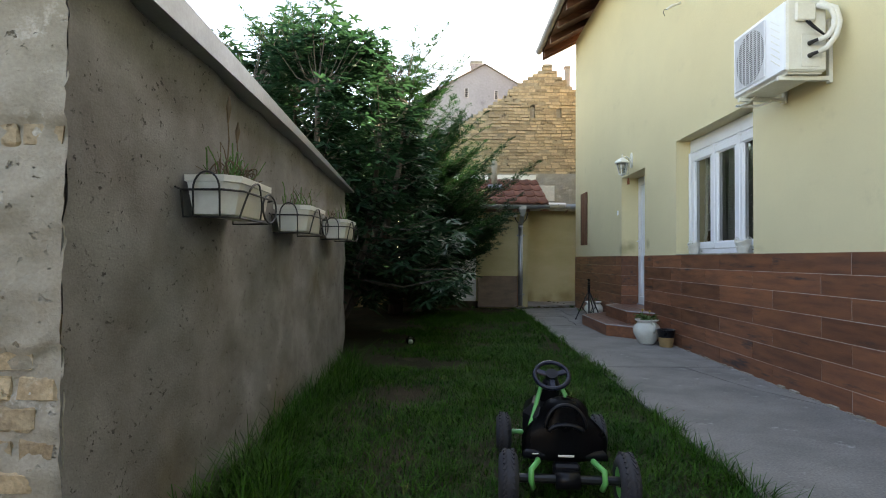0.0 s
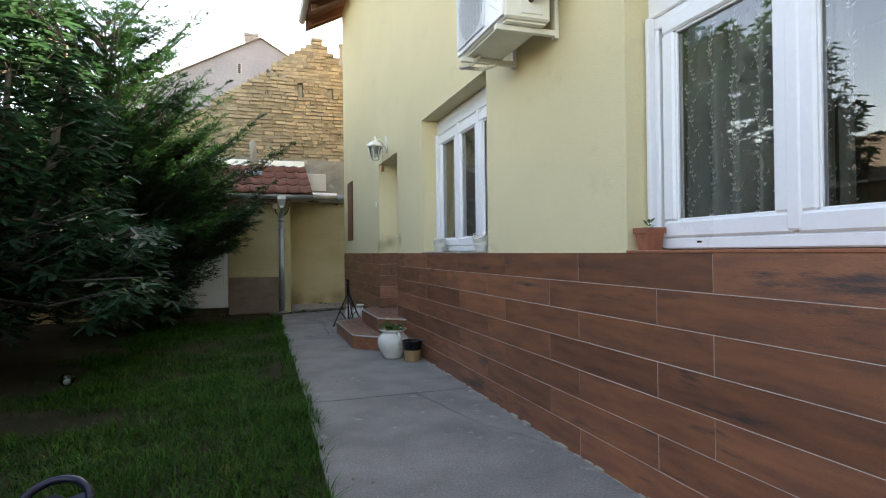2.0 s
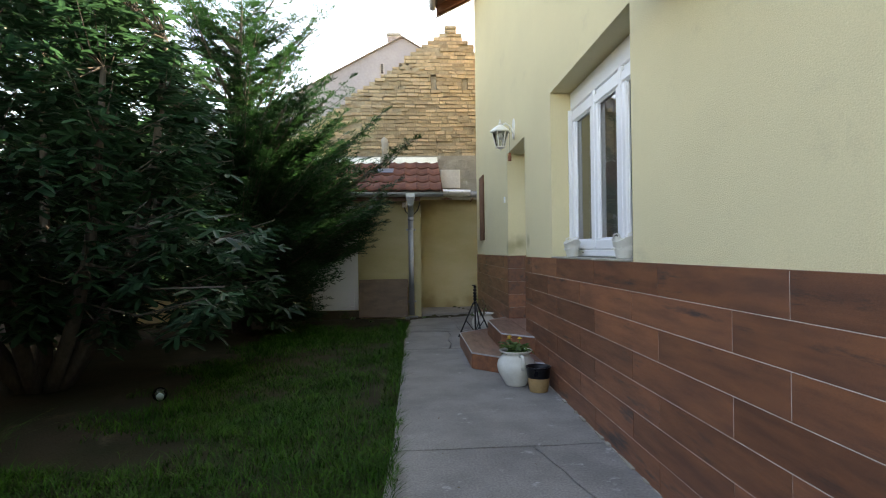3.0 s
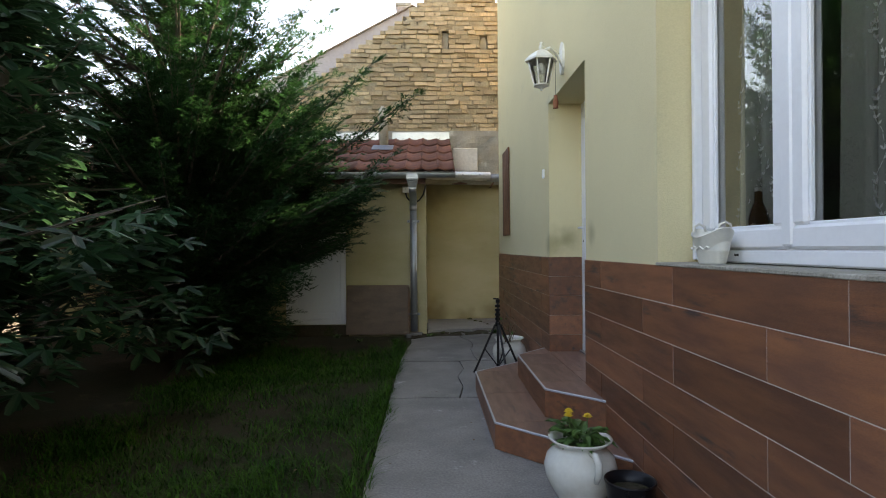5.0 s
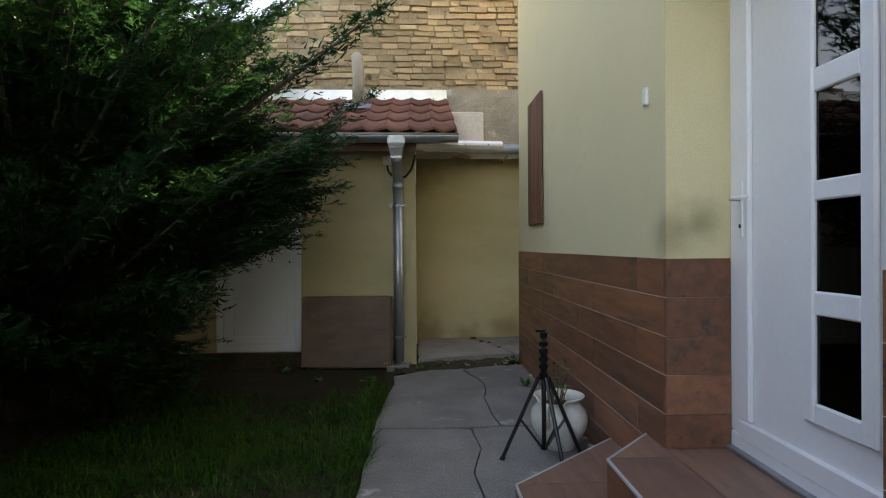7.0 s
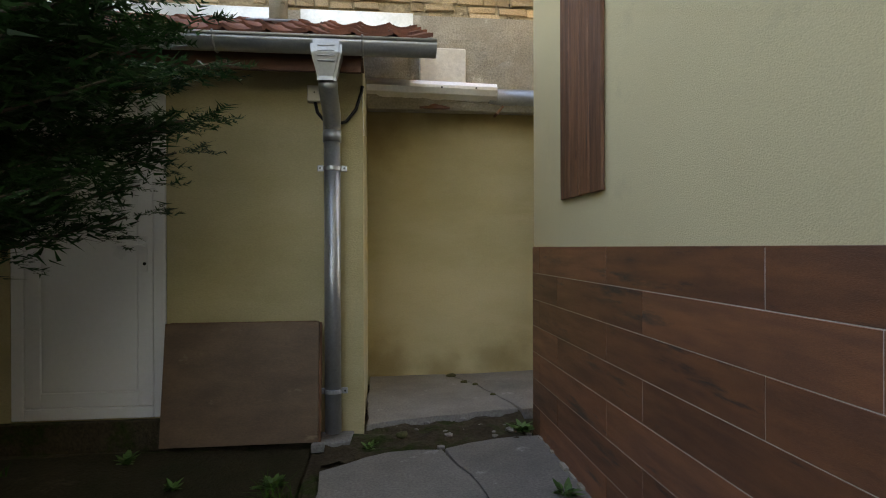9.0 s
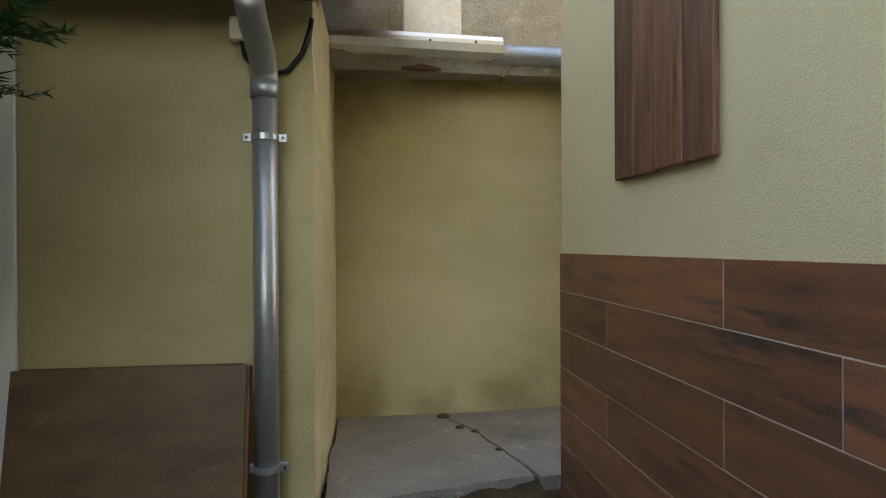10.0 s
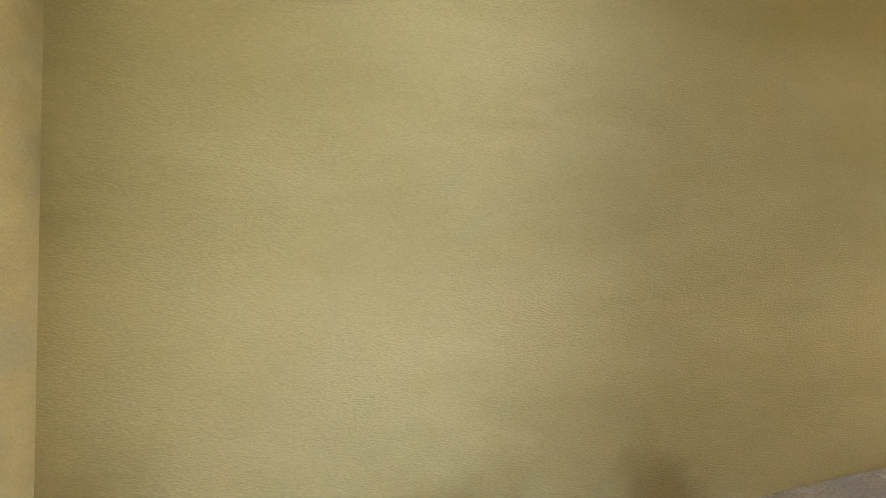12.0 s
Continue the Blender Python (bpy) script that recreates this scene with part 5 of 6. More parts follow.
def bucket(at, turn):
    t = thing("metal_planter", "white embossed oval metal planter on the window sill", "planter", at, turn, group="sill planters")
    bm = bmesh.new()
    seg, rows = 32, []
    for r, z in ((0.0, 0.0), (0.062, 0.0), (0.066, 0.006), (0.098, 0.10), (0.102, 0.102), (0.098, 0.106), (0.094, 0.10), (0.080, 0.05)):
        rows.append([bm.verts.new((0.62 * r * math.sin(6.2832 * k / seg), r * 1.12 * math.cos(6.2832 * k / seg), z + (0.034 * (math.cos(6.2832 * k / seg)) ** 2 if z > 0.08 else 0))) for k in range(seg)])
    for a, b in zip(rows, rows[1:]):
        for k in range(seg):
            bm.faces.new((a[k], a[(k + 1) % seg], b[(k + 1) % seg], b[k]))
    bmesh.ops.remove_doubles(bm, verts=bm.verts, dist=0.0001)
    bmesh.ops.recalc_face_normals(bm, faces=bm.faces)
    part("body", bm, OFFWHITE, t, smooth=True)
    for s in (1, -1):
        part("handle", tube(bmesh.new(), [(-0.022, s * 0.095, 0.128), (-0.020, s * 0.10, 0.148), (0.0, s * 0.102, 0.158), (0.020, s * 0.10, 0.148), (0.022, s * 0.095, 0.128)], 0.005, 6), OFFWHITE, t, smooth=True)
    part("relief_vine", tube(bmesh.new(), [(-0.056 + 0.002 * abs(k - 6) * 0.7, 0.012 * (k - 6), 0.062 + 0.006 * math.sin(k * 1.6)) for k in range(13)], 0.003, 5), OFFWHITE, t)
    part("earth", lathe(bmesh.new(), [(0.0, 0.088), (0.055, 0.088)], 16), SOIL, t)
    return t


bk = bucket((2.868, 7.76, SILL + 0.010), 0)
copy_thing(bk, pose(2.868, 6.62, SILL + 0.010, 0, 0, 6))

bt = thing("swing_top_bottle", "brown glass bottle on the inner sill", "bottle", (3.075, 7.80, SILL + 0.086))
part("glass", lathe(bmesh.new(), [(0.0, 0.0), (0.036, 0.0), (0.038, 0.01), (0.038, 0.10), (0.03, 0.13), (0.016, 0.165), (0.014, 0.20), (0.016, 0.205), (0.0, 0.21)], 20), BROWNGLASS, bt, smooth=True)
part("stopper", lathe(bmesh.new(), [(0.013, 0.208), (0.014, 0.222), (0.0, 0.228)], 14), OFFWHITE, bt)

# ---- tripod ----
tp = thing("tripod_stand", "small black folding tripod light stand", "tripod", (2.432, 11.12, 0.0))
part("column", tube(bmesh.new(), [(0, 0, 0.07), (0, 0, 0.69)], 0.013, 12), BLACKMETAL, tp, smooth=True)
part("column_sleeve", tube(bmesh.new(), [(0, 0, 0.50), (0, 0, 0.63)], 0.019, 12), BLACK, tp)
part("head", boxes((-0.02, 0.02, -0.014, 0.014, 0.69, 0.722), (-0.045, 0.01, -0.008, 0.008, 0.722, 0.735), bevel=0.003), BLACK, tp)
for z in (0.535, 0.575, 0.62, 0.66):
    part("clamp", boxes((-0.028, 0.022, -0.018, 0.018, z - 0.012, z + 0.012), bevel=0.004), BLACK, tp)
part("collar", tube(bmesh.new(), [(0, 0, 0.46), (0, 0, 0.50)], 0.026, 12), BLACK, tp)
part("lower_collar", tube(bmesh.new(), [(0, 0, 0.075), (0, 0, 0.10)], 0.02, 12), BLACK, tp)
for a in (168, 285, 12):
    c, s = math.cos(radians(a)), math.sin(radians(a))
    lg = part("leg", tube(bmesh.new(), [(0.026 * c, 0.026 * s, 0.475), (0.232 * c, 0.232 * s, 0.008)], 0.011, 8), BLACKMETAL, tp)
    part("brace", tube(bmesh.new(), [(0.018 * c, 0.018 * s, 0.088), (0.130 * c, 0.130 * s, 0.235)], 0.007, 6), BLACKMETAL, lg)
    part("rubber_foot", tube(bmesh.new(), [(0.224 * c, 0.224 * s, 0.022), (0.236 * c, 0.236 * s, 0.0)], 0.014, 8), RUBBER, lg)

# ---- pedal go-kart ----
kt = thing("pedal_kart", "black and green children's pedal go-kart on the lawn", "go-kart", (0.462, 3.44, -0.014), -4)


def wheel(x, y, r, w):
    pr = []
    for k in range(13):
        a = -math.pi / 2 + math.pi * k / 12
        pr.append((r - 0.045 + 0.045 * math.cos(a), w / 2 * math.sin(a)))
    bm = lathe(bmesh.new(), [(r - 0.06, -w * 0.42)] + pr + [(r - 0.06, w * 0.42)], 32)
    mm = Matrix.Translation((x, y, r - 0.004)) @ Matrix.Rotation(radians(90), 4, "Y")
    bmesh.ops.transform(bm, matrix=mm, verts=bm.verts)
    wh = part("wheel", bm, RUBBER, kt, "dusty grey rubber wheel", True)
    bm = lathe(bmesh.new(), [(0.0, -w * 0.30), (r - 0.085, -w * 0.26), (r - 0.062, -w * 0.42), (r - 0.058, -w * 0.42), (r - 0.058, w * 0.42), (r - 0.062, w * 0.42), (r - 0.085, w * 0.26), (0.0, w * 0.30)], 24)
    bmesh.ops.transform(bm, matrix=mm, verts=bm.verts)
    part("rim", bm, GREEN, wh, "green plastic rim", True)
    bm = tube(bmesh.new(), [(x - w * 0.4, y, r - 0.004), (x + w * 0.4, y, r - 0.004)], 0.022, 12)
    part("hub", bm, BLACK, wh)
    bm = bmesh.new()
    for k in range(30):
        a = 2 * math.pi * k / 30
        for s in (-1, 1):
            box(bm, -0.004, 0.004, -0.013, 0.013, -0.004, 0.004, 0, Matrix.Translation((x + s * w * 0.20, y, r - 0.004)) @ Matrix.Rotation(a, 4, "X") @ Matrix.Translation((0, 0, r - 0.001)) @ Matrix.Rotation(radians(25 * s), 4, "Z"))
    part("tread", bm, RUBBER, wh)


for s in (-1, 1):
    wheel(s * 0.258, 0.0, 0.124, 0.088), wheel(s * 0.262, 0.70, 0.112, 0.085)
part("rear_axle", tube(bmesh.new(), [(-0.26, 0, 0.124), (0.26, 0, 0.124)], 0.020, 10), BLACKMETAL, kt)
part("front_axle", tube(bmesh.new(), [(-0.27, 0.70, 0.118), (0.27, 0.70, 0.118)], 0.014, 10), GREEN, kt, "green front axle")
part("gear_box", tube(bmesh.new(), [(-0.052, -0.01, 0.124), (0.052, -0.01, 0.124)], 0.040, 16), BLACK, kt, "", True)
part("hub_bracket", boxes((-0.06, 0.06, 0.0, 0.06, 0.13, 0.186), bevel=0.012), BLACK, kt)
for s in (-1, 1):
    part("frame_tube", tube(bmesh.new(), [(s * 0.150, -0.01, 0.085), (s * 0.160, -0.03, 0.125), (s * 0.158, -0.02, 0.17), (s * 0.125, 0.04, 0.186), (s * 0.12, 0.25, 0.180), (s * 0.10, 0.45, 0.16), (s * 0.09, 0.68, 0.13)], 0.013, 10), GREEN, kt, "green bent steel frame tube", True)
    part("column_strut", tube(bmesh.new(), [(s * 0.150, 0.46, 0.15), (s * 0.055, 0.66, 0.39)], 0.012, 8), GREEN, kt, "green steering strut")
part("chain_guard", boxes((-0.03, 0.03, 0.02, 0.60, 0.09, 0.17), bevel=0.02), BLACK, kt)
# moulded seat: a pan, and a back with rounded shoulders round a raised arch
part("seat_pan", prism(bmesh.new(), [(-0.19, 0.06), (0.19, 0.06), (0.175, 0.34), (0.13, 0.40), (-0.13, 0.40), (-0.175, 0.34)], 0.188, 0.225, 0.015), BLACK, kt, "glossy black seat pan", True)


def seat_half(z):
    """Half the width of the seat back at a height."""
    if z < 0.36:
        return 0.208 - 0.10 * (z - 0.27) ** 2
    if z < 0.46:
        return 0.207 - 0.085 * ((z - 0.36) / 0.10) ** 1.6
    return 0.122 * math.sqrt(max(0.0, 1 - ((z - 0.46) / 0.10) ** 2))


bm = bmesh.new()
rows = []
for j in range(19):
    z = 0.185 + 0.2795 * j / 18
    row = []
    for i in range(17):
        u = -1 + 2 * i / 16
        h = 0.93 * max(seat_half(0.27 + 0.2895 * j / 18), 0.004)
        arch = math.exp(-((u * h) / 0.085) ** 4) * (1 if 0.215 < z < 0.44 else 0.35)
        row.append(bm.verts.new((u * h, 0.055 + 0.10 * (z - 0.185) + 0.05 * abs(u) ** 3 - 0.016 * arch, z)))
    rows.append(row)
for a, b in zip(rows, rows[1:]):
    for i in range(16):
        bm.faces.new((a[i], a[i + 1], b[i + 1], b[i]))
bmesh.ops.solidify(bm, geom=bm.faces[:], thickness=-0.022)
part("seat_back", bm, BLACK, kt, "glossy black moulded seat back", True)
part("back_rim", tube(bmesh.new(), [(0.090 * math.cos(a), 0.047 + 0.10 * (0.15 + 0.09 * math.sin(a)) - 0.012, 0.332 + 0.103 * math.sin(a)) for a in [math.pi * k / 16 for k in range(17)]], 0.009, 8), BLACK, kt, "", True)
part("back_groove", tube(bmesh.new(), [(0.075 * math.cos(a), 0.040 + 0.10 * 0.13 - 0.008, 0.318 + 0.03 * math.sin(a)) for a in [math.pi * k / 10 for k in range(11)]], 0.012, 8), BLACK, kt, "", True)
part("seat_badge", boxes((-0.036, 0.036, 0.035, 0.041, 0.207, 0.217), bevel=0.002), OFFWHITE, kt, "worn pale badge")
part("scuff_mark", boxes((-0.15, -0.12, 0.048, 0.054, 0.212, 0.217), bevel=0.002), OFFWHITE, kt, "pale scuff")
part("fairing", prism(bmesh.new(), [(-0.10, 0.50), (0.10, 0.50), (0.16, 0.62), (0.13, 0.86), (-0.13, 0.86), (-0.16, 0.62)], 0.15, 0.30, 0.05), BLACK, kt, "black front fairing")
part("steering_column", tube(bmesh.new(), [(-0.02, 0.80, 0.20), (-0.01, 0.71, 0.33), (0, 0.67, 0.39), (0, 0.65, 0.44)], [0.075, 0.065, 0.055, 0.03], 12), BLACK, kt, smooth=True)
sm = Matrix.Translation((0, 0.64, 0.452)) @ Matrix.Rotation(radians(38), 4, "X")
bm = bmesh.new()
tube(bm, [(0.093 * math.cos(2 * math.pi * k / 36), 0.093 * math.sin(2 * math.pi * k / 36), 0) for k in range(37)], 0.0125, 10, False)
bmesh.ops.transform(bm, matrix=sm, verts=bm.verts)
sw = part("steering_wheel", bm, BLUEGREY, kt, "dark three-spoke steering wheel", True)
bm = bmesh.new()
for a in (20, 160, 270):
    box(bm, 0.0, 0.089, -0.016, 0.016, -0.008, 0.006, 0.004, sm @ Matrix.Rotation(radians(a), 4, "Z"))
part("spokes", bm, BLUEGREY, sw)
bm = tube(bmesh.new(), [(0, 0, -0.02), (0, 0, 0.016)], 0.034, 18)
bmesh.ops.transform(bm, matrix=sm, verts=bm.verts)
part("hub", bm, BLACK, sw)
for s in (-1, 1):
    part("pedal", boxes((s * 0.11 - 0.035, s * 0.11 + 0.035, 0.58 + 0.05 * s, 0.61 + 0.05 * s, 0.09, 0.155), bevel=0.006), BLACK, kt)

# ---- flower boxes on the outhouse wall ----
def wall_planter(y, length, z, grown, label):
    t = thing("wall_planter", label, "flower box", (LX + 0.01, y, z), 0, group="flower boxes on the outhouse")
    bm = bmesh.new()
    rows = []
    for s, h in ((0.70, 0.0), (0.74, 0.005), (0.96, 0.135), (1.05, 0.137), (1.06, 0.165), (0.97, 0.165), (0.93, 0.13)):
        L, D, c = length / 2 * (0.86 + 0.14 * s), 0.105 * s, 0.055
        rows.append([bm.verts.new((0.115 + px, py, h)) for px, py in ((-D, -L), (D - c, -L), (D, -L + c), (D, L - c), (D - c, L), (-D, L))])
    bm.faces.new(rows[0][::-1])
    for a, b in zip(rows, rows[1:]):
        for k in range(6):
            bm.faces.new((a[k], a[(k + 1) % 6], b[(k + 1) % 6], b[k]))
    bmesh.ops.recalc_face_normals(bm, faces=bm.faces)
    part("box", bm, OFFWHITE, t)
    part("earth", boxes((0.02, 0.20, -length / 2 + 0.05, length / 2 - 0.05, 0.11, 0.142)), SOIL, t)
    L = length / 2 + 0.02
    hang = part("hanger", tube(bmesh.new(), [(0.0, -L, 0.10), (0.17, -L, 0.10), (0.235, -L + 0.07, 0.10), (0.235, L - 0.07, 0.10), (0.17, L, 0.10), (0.0, L, 0.10)], 0.005, 6), BLACKMETAL, t, "black wrought wire hanger")
    part("hanger_base", tube(bmesh.new(), [(0.0, -L, 0.10), (0.01, -L, -0.012), (0.17, -L + 0.02, -0.012), (0.215, -L + 0.07, -0.012), (0.215, L - 0.07, -0.012), (0.17, L - 0.02, -0.012), (0.01, L, -0.012), (0.0, L, 0.10)], 0.005, 6), BLACKMETAL, hang)
    # end hoop over the rim, then a slanting wire, a tall loop and a wide ring along the front
    arcs = [[(0.105 + 0.055 * math.cos(a), -L - 0.002, 0.10 + 0.075 * math.sin(a)) for a in [math.pi * k / 12 for k in range(13)]]]
    for e in (0.05, 0.16):
        arcs.append([(e, -L - 0.002, 0.10), (e + 0.002, -L, -0.012)])
    arcs.append([(0.222 + 0.014 * f, -L + 0.06 + 0.20 * f, -0.012 + 0.165 * math.sin(1.75 * f)) for f in [k / 10 for k in range(11)]])
    arcs.append([(0.236, -L + 0.26 + 0.035 * math.sin(2.6 * f), 0.15 - 0.155 * f) for f in [k / 10 for k in range(11)]])
    arcs.append([(0.237, L - 0.13 + 0.10 * math.cos(a), 0.055 + 0.068 * math.sin(a)) for a in [2 * math.pi * k / 20 for k in range(21)]])
    arcs.append([(0.0, -L - 0.05, 0.105), (0.0, -L, 0.10)])
    for pts in arcs:
        part("scroll", tube(bmesh.new(), pts, 0.0045, 6), BLACKMETAL, hang)
    bm, bg = bmesh.new(), bmesh.new()
    for k in range(grown):
        b = Vector((rng.uniform(0.04, 0.17), rng.uniform(-length / 2 + 0.06, length / 2 - 0.06), 0.13))
        a = rng.uniform(0, 6.28)
        h, lean = rng.uniform(0.08, 0.24), rng.uniform(0.02, 0.12)
        pts = [b + Vector((lean * f * f * math.cos(a), lean * f * f * math.sin(a), h * (f - 0.35 * f * f * rng.uniform(0.2, 1.4)))) for f in (0, 0.25, 0.5, 0.75, 1)]
        if k % 3:
            for p, q in zip(pts, pts[1:]):
                s = Vector((math.sin(a), -math.cos(a), 0)) * 0.004
                bg.faces.new([bg.verts.new(v) for v in (p - s, p + s, q + s * 0.7, q - s * 0.7)])
        else:
            tube(bm, pts, [0.004, 0.003, 0.003, 0.002, 0.001], 5)
    if grown > 40:
        for k in range(16):
            # curled withered stems that loop over the rim
            b = Vector((rng.uniform(0.05, 0.18), rng.uniform(-0.17, 0.17), 0.13))
            a, r0 = rng.uniform(0, 6.28), rng.uniform(0.025, 0.06)
            tube(bm, [b + Vector((r0 * math.sin(f * 3.6) * math.cos(a), r0 * math.sin(f * 3.6) * math.sin(a) + 0.02 * f, r0 * 2.3 * math.sin(f * 2.4))) for f in [j / 8 for j in range(9)]], [0.0032] * 8 + [0.0015], 5)
        for dy, h in ((-0.06, 0.43), (0.05, 0.33)):
            tube(bm, [(0.10, dy, 0.13), (0.11, dy + 0.01, 0.13 + h * 0.5), (0.10, dy + 0.02, 0.13 + h * 0.72)], [0.004, 0.003, 0.003], 5)
            tube(bm, [(0.10, dy + 0.02, 0.13 + h * 0.70), (0.102, dy + 0.022, 0.13 + h * 0.86), (0.103, dy + 0.024, 0.13 + h)], [0.004, 0.013, 0.003], 6)
    part("withered_growth", bm, DRYPLANT, t, "dry brown stalks")
    tagged(part("grass_tuft", bg, LEAF, t, "thin green shoots"), kind="stuff")
    return t


wall_planter(3.50, 0.50, 1.262, 66, "white flower box with dry stalks in a black wire hanger")
wall_planter(4.70, 0.52, 1.250, 38, "white flower box with thin grass in a black wire hanger")
wall_planter(6.00, 0.52, 1.252, 34, "white flower box with withered plants in a black wire hanger")

ball = thing("glass_ball", "small clear garden ball lying on the lawn", "garden ornament", (-0.55, 8.05, 0.055))
bm = bmesh.new()
bmesh.ops.create_uvsphere(bm, u_segments=24, v_segments=14, radius=0.058)
part("shell", bm, BALLGLASS, ball, smooth=True)
bm = bmesh.new()
bmesh.ops.create_uvsphere(bm, u_segments=14, v_segments=8, radius=0.03, matrix=Matrix.Translation((0, 0, -0.02)))
part("core", bm, OFFWHITE, ball, smooth=True)

# crumbs and fallen leaves
bm = bmesh.new()
yy = -3.9
while yy < 13.6:
    if not 8.36 < yy < 11.0:
        s_ = rng.uniform(0.006, 0.022)
        box(bm, XT - s_ * 1.3, XT + 0.004, yy, yy + rng.uniform(0.03, 0.11), -0.01, s_ * 0.9, 0.002)
    yy += rng.uniform(0.05, 0.2)
part("mortar_crumb", bm, ROUGHCAST, wall_house, "crumbled mortar along the wall foot")
for k in range(34):
    if k % 3:
        x, y, z = rng.uniform(1.5, 2.6), rng.uniform(3.5, 13.0), 0.004
    else:
        x, y, z = rng.uniform(-0.7, 1.3), rng.uniform(3.5, 11.5), 0.02
    bm = bmesh.new()
    a, s_ = rng.uniform(0, 6.28), rng.uniform(0.012, 0.032)
    leaf_blade(bm, (0, 0, 0), (s_ * math.cos(a), s_ * math.sin(a), s_ * 0.2), s_ * 0.3, (0, 0, 1))
    fl = part("fallen_leaf", bm, DRYPLANT)
    fl.location = (x, y, z)
    tagged(fl, "small dry brown fallen leaf on the ground", "leaf", "fallen leaves")

# bricks laid bare at the corner of the outhouse
for r, z in enumerate((0.875, 0.785, 0.695, 0.605, 0.515, 0.425, 0.335, 0.245, 0.155, 0.065, 1.44)):
    x = LX - 0.015 - (0.0, 0.07)[r % 2]
    while x > -2.0:
        w = rng.choice((0.23, 0.25, 0.13))
        bm = box(bmesh.new(), -w / 2 + 0.006, w / 2 - 0.006, -0.02, 0.05, -0.036, 0.036, 0.008)
        for v in bm.verts:
            v.co += Vector((rng.uniform(-0.008, 0.008), rng.uniform(-0.008, 0.008), rng.uniform(-0.006, 0.006)))
        b = part("brick", bm, BRICK, outhouse)
        b.location = (x - w / 2, 2.5735 + rng.uniform(-0.006, 0.006), z)
        x -= w


# ---- brick gable and houses beyond ----
GBY, CH = 15.74, 0.083
PEAKX, PEAKZ = 2.46, 6.12
gable = tagged(new("wall_gable", bpy.data.meshes.new("wall_gable")), "old bare yellow brick gable with stepped edge", "wall", kind="structure")
HOLES = ((2.02, 2.13, 4.80, 5.06), (2.70, 2.82, 4.80, 5.03))
bmb, bmf = bmesh.new(), bmesh.new()
near_bricks = []
row, z = 0, 3.12
brick_shapes = []
for k in range(6):
    bm = box(bmesh.new(), -0.5, 0.5, -0.06, 0.05, -0.5, 0.5)
    for v in bm.verts:
        v.co.x += rng.uniform(-0.05, 0.05)
        v.co.z += rng.uniform(-0.12, 0.12)
        v.co.y += rng.uniform(-0.012, 0.012)
    e = [e for e in bm.edges if all(v.co.y < 0 for v in e.verts)]
    bmesh.ops.bevel(bm, geom=e, offset=0.022, segments=1, affect="EDGES")
    me = bpy.data.meshes.new("brick")
    bm.to_mesh(me)
    bm.free()
    me.materials.append(BRICK)
    brick_shapes.append(me)
while z < PEAKZ - 0.02:
    xl, xr = PEAKX - (PEAKZ - z) / 0.70, PEAKX + (PEAKZ - z) / 0.86
    xl, xr = round(xl / 0.13) * 0.13, round(xr / 0.13) * 0.13
    cuts = [xl, xr]
    for h in HOLES:
        if h[2] - 0.02 < z + CH / 2 < h[3] + 0.02:
            cuts += [h[0], h[1]]
    cuts.sort()
    for a, b in zip(cuts[::2], cuts[1::2]):
        if b - a > 0.02:
            box(bmb, a + 0.012, b - 0.012, GBY - 0.034 + 0.006 * (row % 2), GBY + 0.30, z - 0.001, z + CH + 0.001)
        x = a - (0.13 if row % 2 else 0.0) * (a == xl)
        while x < b - 0.03:
            ln = rng.choice((0.24, 0.26, 0.29, 0.22, 0.13, 0.17))
            x0, x1 = max(x, a), min(x + ln, b)
            if x1 - x0 > 0.04 and rng.random() > 0.13:
                c, hz, d = (x0 + x1) / 2, CH - rng.uniform(0.008, 0.030), rng.uniform(-0.022, 0.022)
                sag = 0.03 * noise.noise((c * 1.3, z * 1.1, 0.3))
                if 0.55 < c < 3.25 and z < 5.25 and len(near_bricks) < 300:
                    near_bricks.append((c, GBY + d, z + CH / 2 + sag, x1 - x0 - 0.014, hz))
                else:
                    box(bmf, x0 + 0.007, x1 - 0.007, GBY - 0.05 + d, GBY + 0.05, z + CH / 2 - hz / 2 + sag, z + CH / 2 + hz / 2 + sag)
            x += ln
    z += CH
    row += 1
bmb.normal_update()
bmb.to_mesh(gable.data)
bmb.free()
gable.data.materials.append(MORTAR)
for h in HOLES:
    part("niche_back", boxes((h[0], h[1], GBY + 0.035, GBY + 0.07, h[2] - 0.03, h[3] + 0.03)), PALEPLASTER, gable)
for x, y, z, w, h in near_bricks:
    ob = new("brick", rng.choice(brick_shapes))
    ob.parent = gable
    ob.location, ob.scale = (x, y, z), (w, 1, h)
    ob.rotation_euler = (0, radians(rng.uniform(-1.5, 1.5)), 0)
tagged(part("bricks", bmf, BRICKS_FAR, gable), kind="stuff")
part("peak_stone", box(bmesh.new(), PEAKX - 0.12, PEAKX + 0.14, GBY - 0.05, GBY + 0.25, PEAKZ + 0.0, PEAKZ + 0.075, 0.02), MORTAR, gable)

